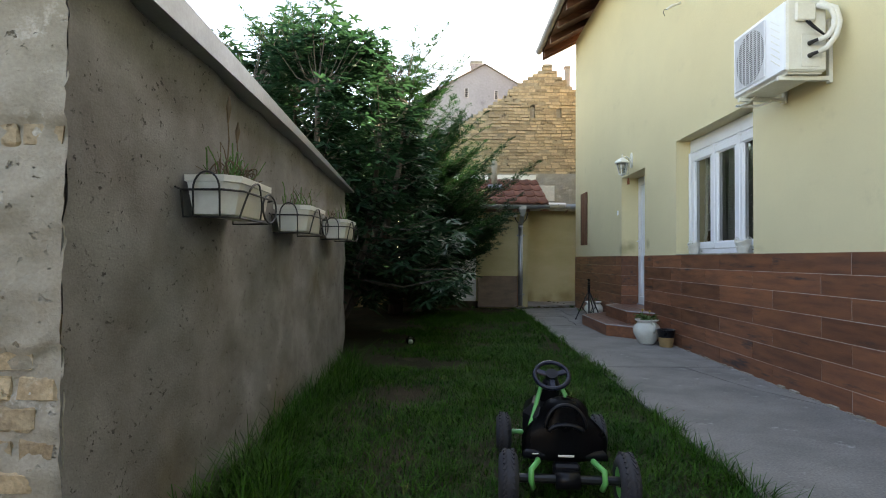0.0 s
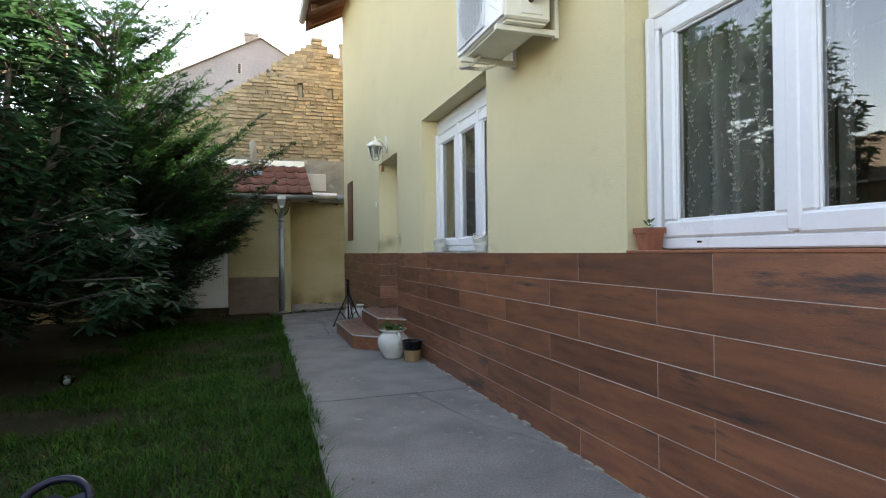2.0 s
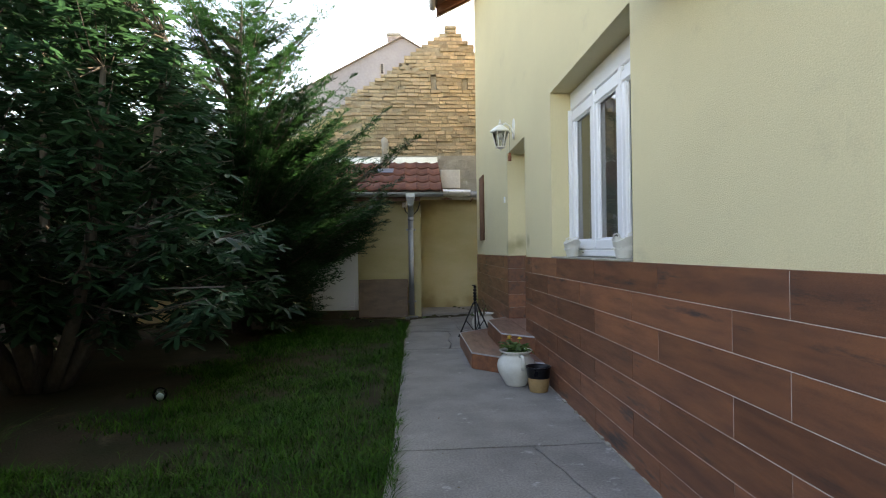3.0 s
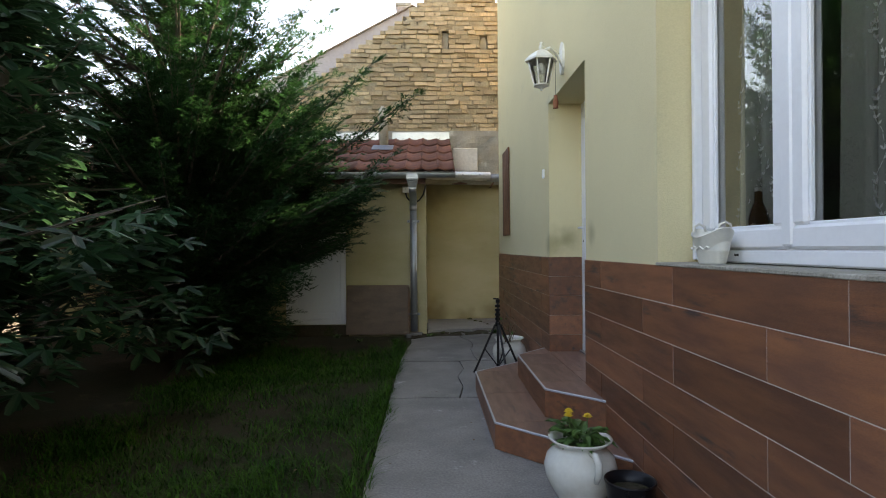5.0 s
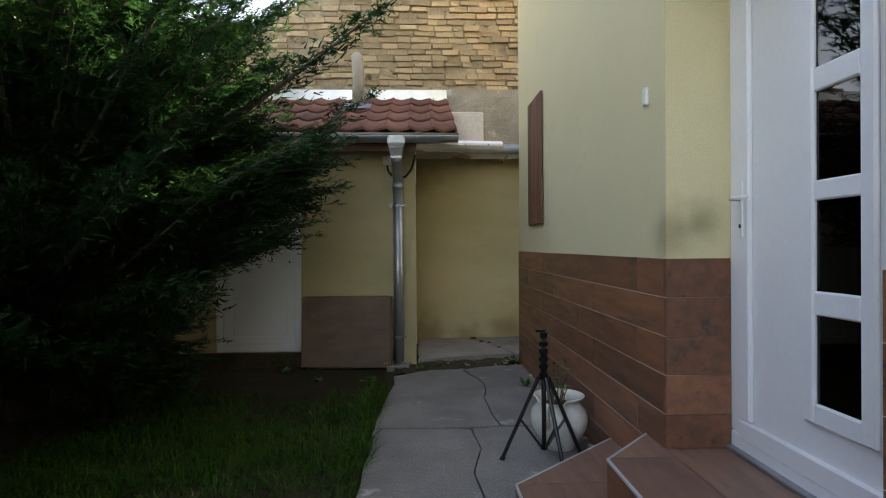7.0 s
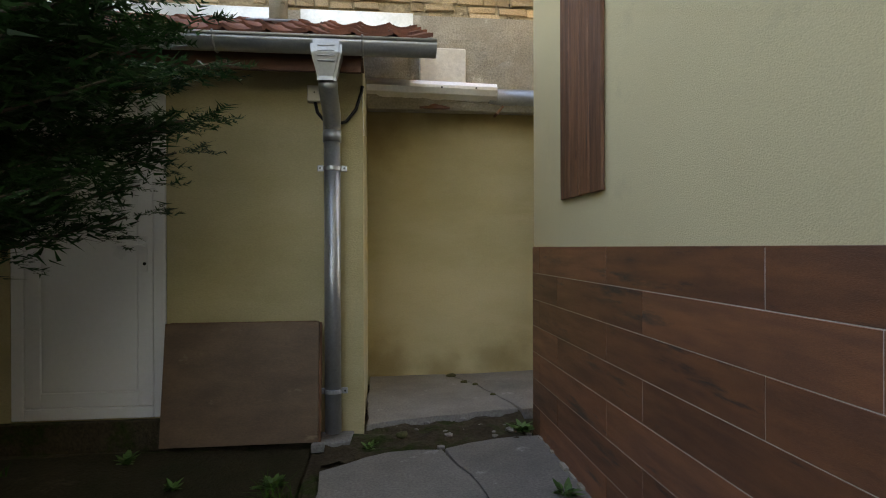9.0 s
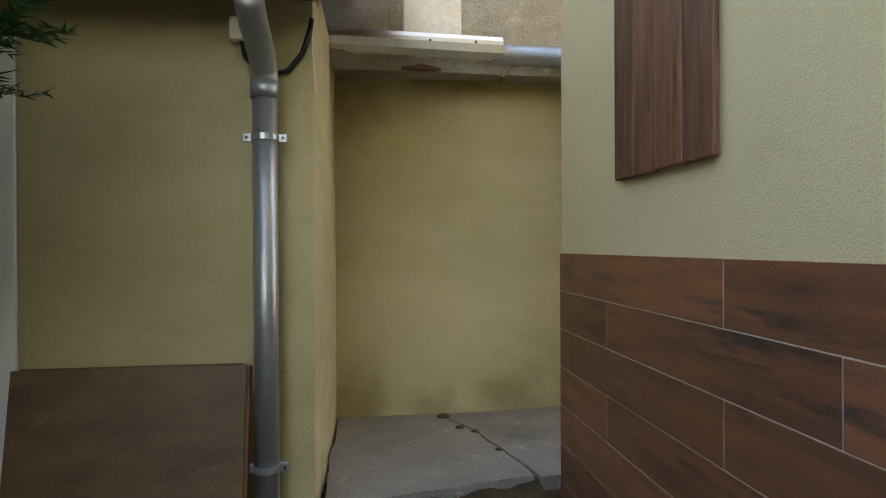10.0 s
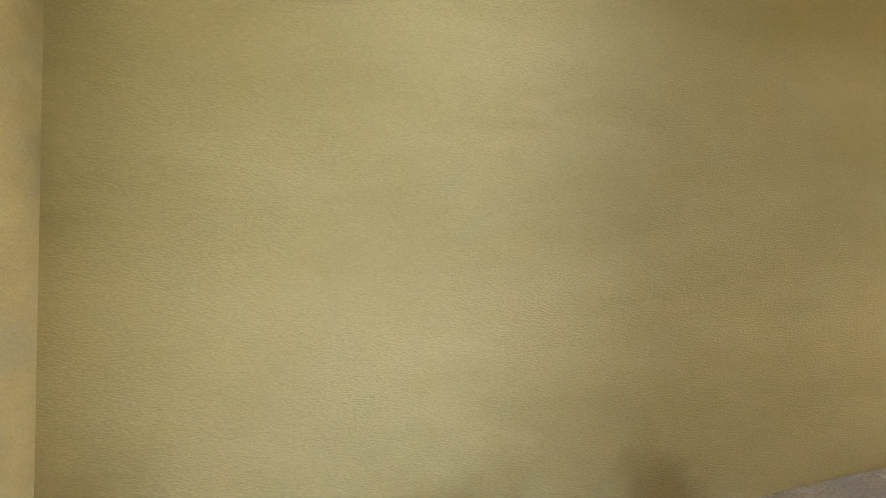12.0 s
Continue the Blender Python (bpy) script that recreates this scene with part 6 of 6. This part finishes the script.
nb = thing("brick_house", "low house behind the bare brick gable", "house", (0, 0, 0))
bm = bmesh.new()
pr = [(-1.6, 3.0), (5.9, 3.0), (5.9, 3.15), (PEAKX, PEAKZ - 0.15), (-1.6, 3.15)]
f0, f1 = [bm.verts.new((x, GBY + 0.31, z)) for x, z in pr], [bm.verts.new((x, 21.5, z)) for x, z in pr]
bm.faces.new(f0), bm.faces.new(f1[::-1])
for k in range(5):
    bm.faces.new((f0[k], f1[k], f1[(k + 1) % 5], f0[(k + 1) % 5]))
bmesh.ops.recalc_face_normals(bm, faces=bm.faces)
part("roof", bm, CLAY, nb)
part("wall", boxes((-1.6, 5.9, GBY + 0.31, 21.5, -0.2, 3.0)), MORTAR, nb)
part("chimney", boxes((3.17, 3.31, 16.9, 17.05, 4.5, 6.50), bevel=0.01), ROUGHCAST, nb, "thin grey chimney")
part("chimney_cap", boxes((3.15, 3.33, 16.88, 17.07, 6.50, 6.56), bevel=0.01), ROUGHCAST, nb)

gh = thing("grey_house", "tall grey rendered house with brick chimney", "house", (0, 0, 0))
GP = (1.28, 8.86)
bm = bmesh.new()
pr = [(-8.0, -0.2), (6.5, -0.2), (6.5, GP[1] - (6.5 - GP[0]) * 0.60), GP, (-8.0, GP[1] - (8.0 + GP[0]) * 0.53)]
f0, f1 = [bm.verts.new((x, 23.5, z)) for x, z in pr], [bm.verts.new((x, 33.0, z)) for x, z in pr]
bm.faces.new(f0), bm.faces.new(f1[::-1])
for k in range(5):
    bm.faces.new((f0[k], f1[k], f1[(k + 1) % 5], f0[(k + 1) % 5]))
bmesh.ops.recalc_face_normals(bm, faces=bm.faces)
part("wall", bm, GREYHOUSE, gh)
bm = bmesh.new()
for xa, za, xb, zb in ((-8.2, GP[1] - (8.2 + GP[0]) * 0.53, *GP), (*GP, 6.7, GP[1] - (6.7 - GP[0]) * 0.60)):
    for y0, y1 in ((23.38, 33.1),):
        vs = [bm.verts.new((x, y, z + d)) for d in (0.005, 0.03) for x, z, y in ((xa, za, y0), (xb, zb, y0), (xb, zb, y1), (xa, za, y1))]
        for f in ((3, 2, 1, 0), (4, 5, 6, 7), (0, 1, 5, 4), (1, 2, 6, 5), (2, 3, 7, 6), (3, 0, 4, 7)):
            bm.faces.new([vs[i] for i in f])
part("roof", bm, ROUGHCAST, gh, "thin grey roof edge")
ch = part("chimney", boxes((0.76, 1.20, 24.0, 24.45, 8.3, 9.10)), GROUT, gh, "pale brick chimney")
for r in range(8):
    for k in range(3):
        w = 0.147
        x0 = 0.757 + k * w + (0.0 if r % 2 else -0.02)
        part("brick", boxes((x0 + 0.006, x0 + w - 0.006, 23.985, 24.1, 8.36 + 0.09 * r, 8.435 + 0.09 * r)), CHIMBRICK, ch)
part("chimney_cap", boxes((0.72, 1.24, 23.96, 24.49, 9.10, 9.20), bevel=0.01), ROUGHCAST, gh)
for x, z in ((0.56, 7.72), (-1.6, 6.4), (1.75, 7.62)):
    w = part("window", boxes((x - 0.075, x + 0.075, 23.47, 23.52, z - 0.19, z + 0.19)), GROUT, gh, "small narrow attic vent")
    for k in range(5):
        part("slat", boxes((x - 0.05, x + 0.05, 23.455, 23.475, z - 0.16 + 0.07 * k, z - 0.11 + 0.07 * k)), DARKHOLE, w)


# ---- trees ----
def limb_path(a, b, bend, n=8):
    a, b = Vector(a), Vector(b)
    return [a.lerp(b, k / n) + Vector(bend) * math.sin(math.pi * k / n) for k in range(n + 1)]


LOBES = []
for ang, ln, wd in ((-112, 0.55, 12), (-56, 0.88, 11), (0, 1.05, 11), (56, 0.88, 11), (112, 0.55, 12)):
    LOBES += [(ang - wd, ln * 0.80), (ang - wd * 0.35, ln), (ang + wd * 0.35, ln), (ang + wd, ln * 0.80)]
    if ang < 112:
        LOBES.append((ang + 28, 0.30))
LOBES = np.array([(r * math.cos(radians(a)), r * math.sin(radians(a))) for a, r in LOBES])


def fig_tree():
    t = thing("fig_tree", "large fig tree with broad lobed leaves", "tree", (-1.9, 8.7, 0))
    rg = random.Random(3)
    bm = bmesh.new()
    stems = []
    for k in range(8):
        a = 2 * math.pi * k / 8 + rg.uniform(-0.3, 0.3)
        tip = Vector((1.25 * math.cos(a), 1.1 * math.sin(a), rg.uniform(2.6, 3.7)))
        pts = limb_path((0.14 * math.cos(a), 0.14 * math.sin(a), -0.05), tip, (0.25 * math.cos(a), 0.25 * math.sin(a), -0.2))
        stems.append(pts)
        tube(bm, pts, [0.075 - 0.0065 * i for i in range(9)], 8)
    part("trunk", bm, BARK, t, "grey many-stemmed trunk", True)
    verts, faces = [], []
    bt_ = bmesh.new()
    shoots = []
    for k in range(430):
        for _ in range(30):
            u = Vector((rg.gauss(0, 1), rg.gauss(0, 1), rg.gauss(0, 1))).normalized() * rg.uniform(0.55, 1.0) ** 0.5
            p = Vector((u.x * 1.75, u.y * 1.65, 2.45 + u.z * 1.95))
            edge = p.x + 0.42 * max(0, p.z - 1.6)
            if p.z > 0.75 and edge < 2.05 and not (p.x > 0.2 and p.y < -1.15 and p.z < 1.0):
                break
        shoots.append(p)
    for k in range(16):
        a = rg.uniform(0, 6.28)
        r = rg.uniform(0.1, 1.25)
        shoots.append(Vector((r * math.cos(a) - 0.15, r * math.sin(a), rg.uniform(4.1, 4.75) - 0.35 * r)))
    for k in range(95):
        shoots.append(Vector((rg.uniform(-0.6, 2.1), rg.uniform(-1.2, 1.3), rg.uniform(0.72, 1.7))))
    for p in shoots:
        st = min((q for s in stems for q in s[2:]), key=lambda q: (q - p).length + 0.5 * max(0, q.z - p.z))
        mid = st.lerp(p, 0.5) + Vector((0, 0, -0.12))
        if (st - p).length > 0.1:
            tube(bt_, [st, mid, p], [0.009, 0.006, 0.004], 5)
        out = (p - Vector((0, 0, 2.0)))
        out.z *= 0.4
        grow = (out.normalized() * 0.6 + Vector((0, 0, 0.8))).normalized()
        n = rg.randint(8, 12)
        for j in range(n):
            f = j / n
            at = p - grow * 0.42 * (1 - f)
            a = j * 2.4 + rg.uniform(-0.4, 0.4)
            d = Vector((math.cos(a), math.sin(a), rg.uniform(-0.35, 0.30))) + out.normalized() * 0.35
            d.normalize()
            b0 = at + d * rg.uniform(0.06, 0.11)
            size = rg.uniform(0.13, 0.215) * (0.75 + 0.25 * (1 - f))
            up = (Vector((0, 0, 1)) + Vector((rg.gauss(0, 0.3), rg.gauss(0, 0.3), 0))).normalized()
            side = d.cross(up).normalized()
            up = side.cross(d)
            i0 = len(verts)
            verts.append(b0)
            for x, y in LOBES:
                verts.append(b0 + (d * x + side * y) * size + up * size * (0.12 * abs(y) - 0.28 * (x * x + y * y)))
            m = len(LOBES)
            faces.extend((i0, i0 + q, i0 + q + 1) for q in range(1, m))
    tagged(part("branch_work", bt_, BARK, t, "thin grey branches"), kind="stuff")
    tagged(mesh_from("crown", verts, faces, FIGLEAF, t), "dark green lobed fig leaves", kind="stuff")
    return t


def conifer(at, height, reach, count, seed, arms=(), twist=0.0, inner=130000):
    t = thing("yew_tree", "dense dark green feathery yew tree", "tree", at)
    rg = random.Random(seed)
    nr = np.random.RandomState(seed)
    part("trunk", tube(bmesh.new(), [(0, 0, -0.05), (0.04, 0.02, height * 0.35), (-0.03, 0.0, height * 0.7), (0, 0, height * 0.97)], [0.15, 0.11, 0.06, 0.012], 10), BARK, t, "brown trunk", True)
    bmw = bmesh.new()
    V = []
    specs = []
    for k in range(count):
        f = (k + 0.5) / count
        h = 0.35 + (height - 0.55) * f ** 1.15
        h += rg.uniform(-0.25, 0.25)
        a = k * 2.39996 + twist + rg.uniform(-0.9, 0.9)
        ln = reach * (0.42 + 0.75 * math.sin(math.pi * min(1, 0.20 + 0.75 * (1 - f)) ** 0.9)) * rg.uniform(0.75, 1.12)
        ln *= 1 - 0.55 * f ** 2
        rise = 0.15 + 0.75 * f + rg.uniform(-0.35, 0.35)
        specs.append((Vector((0, 0, h)), Vector((math.cos(a) * ln, math.sin(a) * ln, ln * rise)), 0.10 * ln))
    for s, e in arms:
        specs.append((Vector(s), Vector(e) - Vector(s), 0.12))
    for start, vec, sag in specs:
        if start.z + vec.z < 1.15 and vec.x > 1.2:
            vec = vec * (1.2 / vec.x)
        n = 10
        pts = [start + vec * (k / n) + Vector((0, 0, -sag * math.sin(math.pi * k / n))) for k in range(n + 1)]
        L = vec.length
        tube(bmw, pts, [max(0.004, 0.022 * L * (1 - k / n)) for k in range(n + 1)], 5, False)
        nt = int(L / 0.072)
        for j in range(nt):
            f = 0.18 + 0.82 * (j + rg.random()) / nt
            i = min(n - 1, int(f * n))
            p = pts[i].lerp(pts[i + 1], f * n - i)
            d = (pts[i + 1] - pts[i]).normalized()
            side = d.cross(Vector((0, 0, 1)))
            side = side.normalized() if side.length > 0.05 else Vector((1, 0, 0))
            s = 1 if j % 2 else -1
            roll = rg.uniform(-0.6, 0.6)
            tl = (0.12 + 0.34 * (1 - f) * min(1, L)) * rg.uniform(0.6, 1.2)
            td = (d * rg.uniform(0.55, 1.0) + side * s * rg.uniform(0.5, 1.0) + Vector((0, 0, roll))).normalized()
            if f > 0.97:
                td, tl = d, 0.2
            k = max(4, int(tl / 0.026))
            u = (np.arange(k) + 0.5) / k
            T = np.array(td)
            P = np.array(p)[None, :] + np.outer(u * tl, T) + np.outer(-0.25 * tl * u * u, (0, 0, 1.0))
            lat = np.cross(T, (rg.uniform(-.25, .25), rg.uniform(-.25, .25), 1.0))
            lat /= np.linalg.norm(lat) + 1e-6
            D = T[None, :] * 0.75 + lat[None, :] * np.where(np.arange(k) % 2, 0.75, -0.75)[:, None] + nr.normal(0, 0.16, (k, 3))
            D[-1] = T
            wl = (0.045 + 0.085 * (1 - u)) * nr.uniform(0.7, 1.25, k)
            c = 7
            v = (np.arange(c) + 0.5) / c
            Q = (P[:, None, :] + D[:, None, :] * (wl[:, None] * v[None, :])[:, :, None]).reshape(-1, 3)
            DD = np.repeat(D, c, 0)
            side2 = np.cross(DD, (0.0, 0.0, 1.0)) + nr.normal(0, 0.15, DD.shape)
            for fork in (1, -1):
                nd = DD * 0.55 + fork * side2 * 0.85 + nr.normal(0, 0.18, DD.shape)
                tip = Q + nd * (0.036 * nr.uniform(0.7, 1.2, len(Q)))[:, None]
                w = DD * 0.0055
                V.append(np.stack([Q - w, Q + w, tip], 1).reshape(-1, 3))
    tagged(part("branch_work", bmw, BARK, t, "brown branches"), kind="stuff")
    # side sprays that fill out the long arms
    for start, vec, sag in specs[count:]:
        m = int(190 * vec.length)
        f = nr.uniform(0.3, 0.97, m)
        P = np.array(start)[None] + np.outer(f, np.array(vec)) + np.outer(-sag * np.sin(np.pi * f), (0, 0, 1.0))
        P += nr.normal(0, 1, (m, 3)) * (np.array([0.13, 0.13, 0.085]) * (1.15 - f)[:, None] * 1.5)
        D = np.array(vec)[None] / vec.length + nr.normal(0, 0.55, (m, 3))
        D /= np.linalg.norm(D, axis=1)[:, None]
        W = np.cross(D, nr.normal(0, 1, (m, 3)))
        W /= np.linalg.norm(W, axis=1)[:, None]
        V.append(np.stack([P - W * 0.008, P + W * 0.008, P + D * nr.uniform(0.04, 0.10, m)[:, None]], 1).reshape(-1, 3))
    # inner sprays that close the crown
    n = inner
    c = nr.normal(0, 1, (n, 3))
    c = c / np.linalg.norm(c, axis=1)[:, None] * (nr.uniform(0.02, 1, n) ** 0.4)[:, None] * np.array([reach * 0.60, reach * 0.52, height * 0.30])
    c[:, 2] = np.maximum(c[:, 2] + height * 0.37, nr.uniform(0.15, 0.5, n))
    d = nr.normal(0, 1, (n, 3)) + c * np.array([0.8, 0.8, 0.0])
    d /= np.linalg.norm(d, axis=1)[:, None]
    w = np.cross(d, nr.normal(0, 1, (n, 3)))
    w /= np.linalg.norm(w, axis=1)[:, None]
    ln = nr.uniform(0.05, 0.13, n)[:, None]
    V.append(np.stack([c - w * 0.014, c + w * 0.014, c + d * ln], 1).reshape(-1, 3))
    V = np.concatenate(V)
    q = len(V) // 3
    me = bpy.data.meshes.new("crown")
    me.vertices.add(len(V)), me.loops.add(len(V)), me.polygons.add(q)
    me.vertices.foreach_set("co", V.astype(np.float32).ravel())
    me.loops.foreach_set("vertex_index", np.arange(len(V), dtype=np.int32))
    me.polygons.foreach_set("loop_start", np.arange(q, dtype=np.int32) * 3)
    me.update(calc_edges=True)
    me.materials.append(NEEDLE)
    cr = new("crown", me)
    cr.parent = t
    tagged(cr, "dense flat needle sprays", kind="stuff")
    return t


fig_tree()
arm_rng = random.Random(21)
ARMS = [((0, 0, 1.3), (2.75, -0.30, 2.95)), ((0, 0, 1.6), (2.25, 0.25, 3.5)), ((0, 0, 0.9), (2.30, -0.2, 2.05)), ((0, 0, 1.2), (2.2, -0.7, 1.9)),
        ((0, 0, 1.9), (1.7, -0.5, 3.3)), ((0, 0, 2.2), (1.4, 0.3, 4.2)), ((0, 0, 1.0), (2.45, 0.2, 2.35)), ((0, 0, 0.8), (1.75, 0.1, 1.30)),
        ((0, 0, 1.1), (2.25, 0.3, 2.0)), ((0, 0, 1.0), (2.0, 0.4, 1.65)), ((0, 0, 1.0), (2.1, -0.1, 1.75)), ((0, 0, 1.3), (2.0, -0.9, 2.5))]
for k in range(46):
    a, z1 = radians(arm_rng.uniform(-85, 25)), arm_rng.uniform(0.75, 3.6)
    r = arm_rng.uniform(1.35, 1.95) * (1 - 0.09 * max(0, z1 - 2))
    ARMS.append(((0, 0, max(0.5, z1 * 0.62 + arm_rng.uniform(-0.2, 0.1))), (r * math.cos(a), r * math.sin(a), z1)))
for k in range(44):
    a, z1 = radians(arm_rng.uniform(-50, 45)), arm_rng.uniform(1.55, 2.9)
    r = arm_rng.uniform(1.3, 2.15) * (0.72 + 0.14 * (z1 - 0.9))
    ARMS.append(((0, 0, z1 * 0.66), (r * math.cos(a), r * math.sin(a) * 0.8, z1)))
for k in range(26):
    x1, z1 = arm_rng.uniform(1.6, 2.35), arm_rng.uniform(1.2, 2.15)
    ARMS.append(((0, 0, z1 * 0.8), (min(x1, 1.75 + 0.55 * (z1 - 1.0)), arm_rng.uniform(-0.25, 0.75), z1)))
for k in range(34):
    z1 = arm_rng.uniform(0.25, 1.15)
    ARMS.append(((0, 0, 0.25 + z1 * 0.6), (arm_rng.uniform(0.7, 1.38), arm_rng.uniform(-0.9, 0.5), z1)))
conifer((-1.15, 12.3, 0), 4.9, 1.8, 190, 5, arms=ARMS, inner=32000)
conifer((-2.9, 11.2, 0), 5.2, 1.7, 140, 9, twist=1.1, inner=70000)


# ---- grass ----
def grass(name, count, area, height, label, keep):
    nr = np.random.RandomState(11)
    x0, x1, y0, y1 = area
    px, py = nr.uniform(x0, x1, count), y0 + (y1 - y0) * nr.uniform(0, 1, count) ** 1.25
    ok = np.array([keep(a, b, r) for a, b, r in zip(px, py, nr.uniform(0, 1, count))])
    px, py = px[ok], py[ok]
    n = len(px)
    pz = np.array([-0.028 + 0.018 * noise.fractal(Vector((a, b, -0.022)) * 1.3, 0.8, 2.1, 4) for a, b in zip(px, py)])
    h = height * nr.uniform(0.45, 1.25, n) * np.array([1.0 + 0.55 * noise.noise((a * 1.9, b * 1.9, 4.0)) + 0.6 * noise.noise((a * 7.0, b * 7.0, 8.0)) for a, b in zip(px, py)])
    a = nr.uniform(0, 2 * np.pi, n)
    lean = h * nr.uniform(0.3, 2.2, n)
    w = nr.uniform(0.0015, 0.0034, n)
    dx, dy = np.cos(a), np.sin(a)
    B = np.stack([px, py, pz], 1)
    S = np.stack([-dy * w, dx * w, np.zeros(n)], 1)
    M = B + np.stack([dx * lean * 0.35, dy * lean * 0.35, h * 0.62], 1)
    T = B + np.stack([dx * lean, dy * lean, h * 0.98], 1)
    V = np.stack([B - S, B + S, M + S * 0.8, M - S * 0.8, T], 1).reshape(-1, 3)
    i = np.arange(n)[:, None] * 5
    loops = np.concatenate([i, i + 1, i + 2, i + 3, i + 3, i + 2, i + 4], 1).ravel()
    me = bpy.data.meshes.new(name)
    me.vertices.add(len(V)), me.loops.add(len(loops)), me.polygons.add(2 * n)
    me.vertices.foreach_set("co", V.astype(np.float32).ravel())
    me.loops.foreach_set("vertex_index", loops.astype(np.int32))
    me.polygons.foreach_set("loop_start", (np.arange(n)[:, None] * 7 + np.array([[0, 4]])).ravel().astype(np.int32))
    me.update(calc_edges=True)
    me.materials.append(GRASS)
    return tagged(new(name, me), label, "grass", kind="stuff")


BARE = ((0.75, 9.0, 0.75, 0.42), (0.2, 8.2, 0.7, 0.3), (1.2, 10.3, 0.25, 0.5), (-0.2, 10.2, 0.9, 0.5), (1.1, 12.9, 0.6, 0.5), (0.3, 13.4, 1.6, 0.55), (0.9, 13.3, 0.8, 0.6))


def lawn_keep(x, y, r):
    edge = 1.42 + 0.06 * noise.noise((0.3, y * 2.2, 1.0)) + (0.04 if y > 6 else -0.03)
    if x > edge or (x < LX + 0.03 and y < 6.9):
        return False
    p = 0.70 + 1.1 * noise.noise((x * 1.1, y * 1.1, 7.0)) + 0.4 * noise.noise((x * 4, y * 4, 2.0))
    if y > 6.6:
        p -= max(0, -0.25 - x) * 1.2
    for bx, by, rx, ry in BARE:
        d = ((x - bx) / rx) ** 2 + ((y - by) / ry) ** 2
        p -= 0.55 * math.exp(-d * 1.2)
    return r < p


grass("grass", 240000, (-1.3, 1.5, 0.9, 13.5), 0.056, "short green lawn grass with bare patches", lawn_keep)
grass("grass_edge", 9000, (1.30, 1.50, 0.9, 13.0), 0.085, "ragged grass fringe hanging over the path edge", lambda x, y, r: x < 1.44 + 0.06 * noise.noise((0.3, y * 2.2, 1.0)) and r < 0.75 + 1.0 * noise.noise((3.0, y * 2.6, 5)))
grass("grass_tall", 14000, (-1.2, -0.80, 2.2, 7.0), 0.20, "long unmown grass along the outhouse wall", lambda x, y, r: x > LX + 0.03 and r < 0.5 + 0.9 * noise.noise((x * 2, y * 2.1, 5)) - 1.6 * (x + 1.15))


def weed(at, size, n, seed, label):
    rg = random.Random(seed)
    t = thing("weed", label, "weed", at)
    bm = bmesh.new()
    for k in range(n):
        a = rg.uniform(0, 6.28)
        b = Vector((rg.uniform(-0.2, 0.2) * size, rg.uniform(-0.2, 0.2) * size, 0.0))
        leaf_blade(bm, b, b + Vector((math.cos(a), math.sin(a), rg.uniform(0.15, 0.9))) * size * rg.uniform(0.5, 1), size * 0.18, (0, 0, 1))
    part("leaves", bm, LEAF, t)
    return t


weed((2.70, 13.78, -0.01), 0.10, 26, 1, "small green weed by the tiled wall")
weed((2.66, 12.85, 0.0), 0.08, 22, 2, "small green weed in a path crack")
weed((1.75, 13.62, -0.02), 0.06, 12, 3, "low weed at the shed pillar")
weed((0.46, 13.55, -0.02), 0.075, 44, 4, "low green weed on bare soil before the shed")
weed((1.29, 13.14, -0.02), 0.085, 50, 5, "leafy green weed at the lawn edge")
weed((0.82, 13.18, -0.02), 0.06, 30, 6, "small leafy weed on bare soil")
for k, (x, y, s) in enumerate(((2.44, 15.26, 0.035), (2.52, 15.02, 0.025), (2.60, 14.93, 0.02), (2.68, 14.60, 0.018), (1.95, 13.75, 0.03))):
    bm = bmesh.new()
    bmesh.ops.create_icosphere(bm, subdivisions=2, radius=s)
    for v in bm.verts:
        v.co = Vector((v.co.x * 1.3, v.co.y, v.co.z * 0.7)) * (1 + 0.35 * noise.noise(v.co * 60))
    ms = part("moss_clump", bm, MOSS, None, "dark moss clump growing in a concrete crack", True)
    ms.location = (x, y, 0.014)
    tagged(ms, category="moss")
for k in range(26):
    x, y = rng.uniform(1.75, 2.75), rng.uniform(13.55, 14.15)
    bm = bmesh.new()
    s = rng.uniform(0.008, 0.03)
    bmesh.ops.create_icosphere(bm, subdivisions=1, radius=s)
    for v in bm.verts:
        v.co = Vector((v.co.x, v.co.y * 0.8, v.co.z * 0.55)) * (1 + 0.4 * noise.noise(v.co * 90 + Vector((k, 0, 0))))
    st = part("rubble_stone", bm, CONCRETE, None, "crumbled grey concrete fragment on the soil strip")
    st.location = (x, y, -0.025)
    tagged(st, category="stone", group="rubble before the nook")
bm = bmesh.new()
rough_sheet(bm, (1.5, 13.40, -0.022), (1.3, 0, 0), (0, 0.95, 0), 40, 30, 0.03, 7.0, (0, 0, 1), 6.0)
tagged(part("soil_strip", bm, SOIL, smooth=True), "crumbly soil strip between path and nook", "soil", kind="structure")
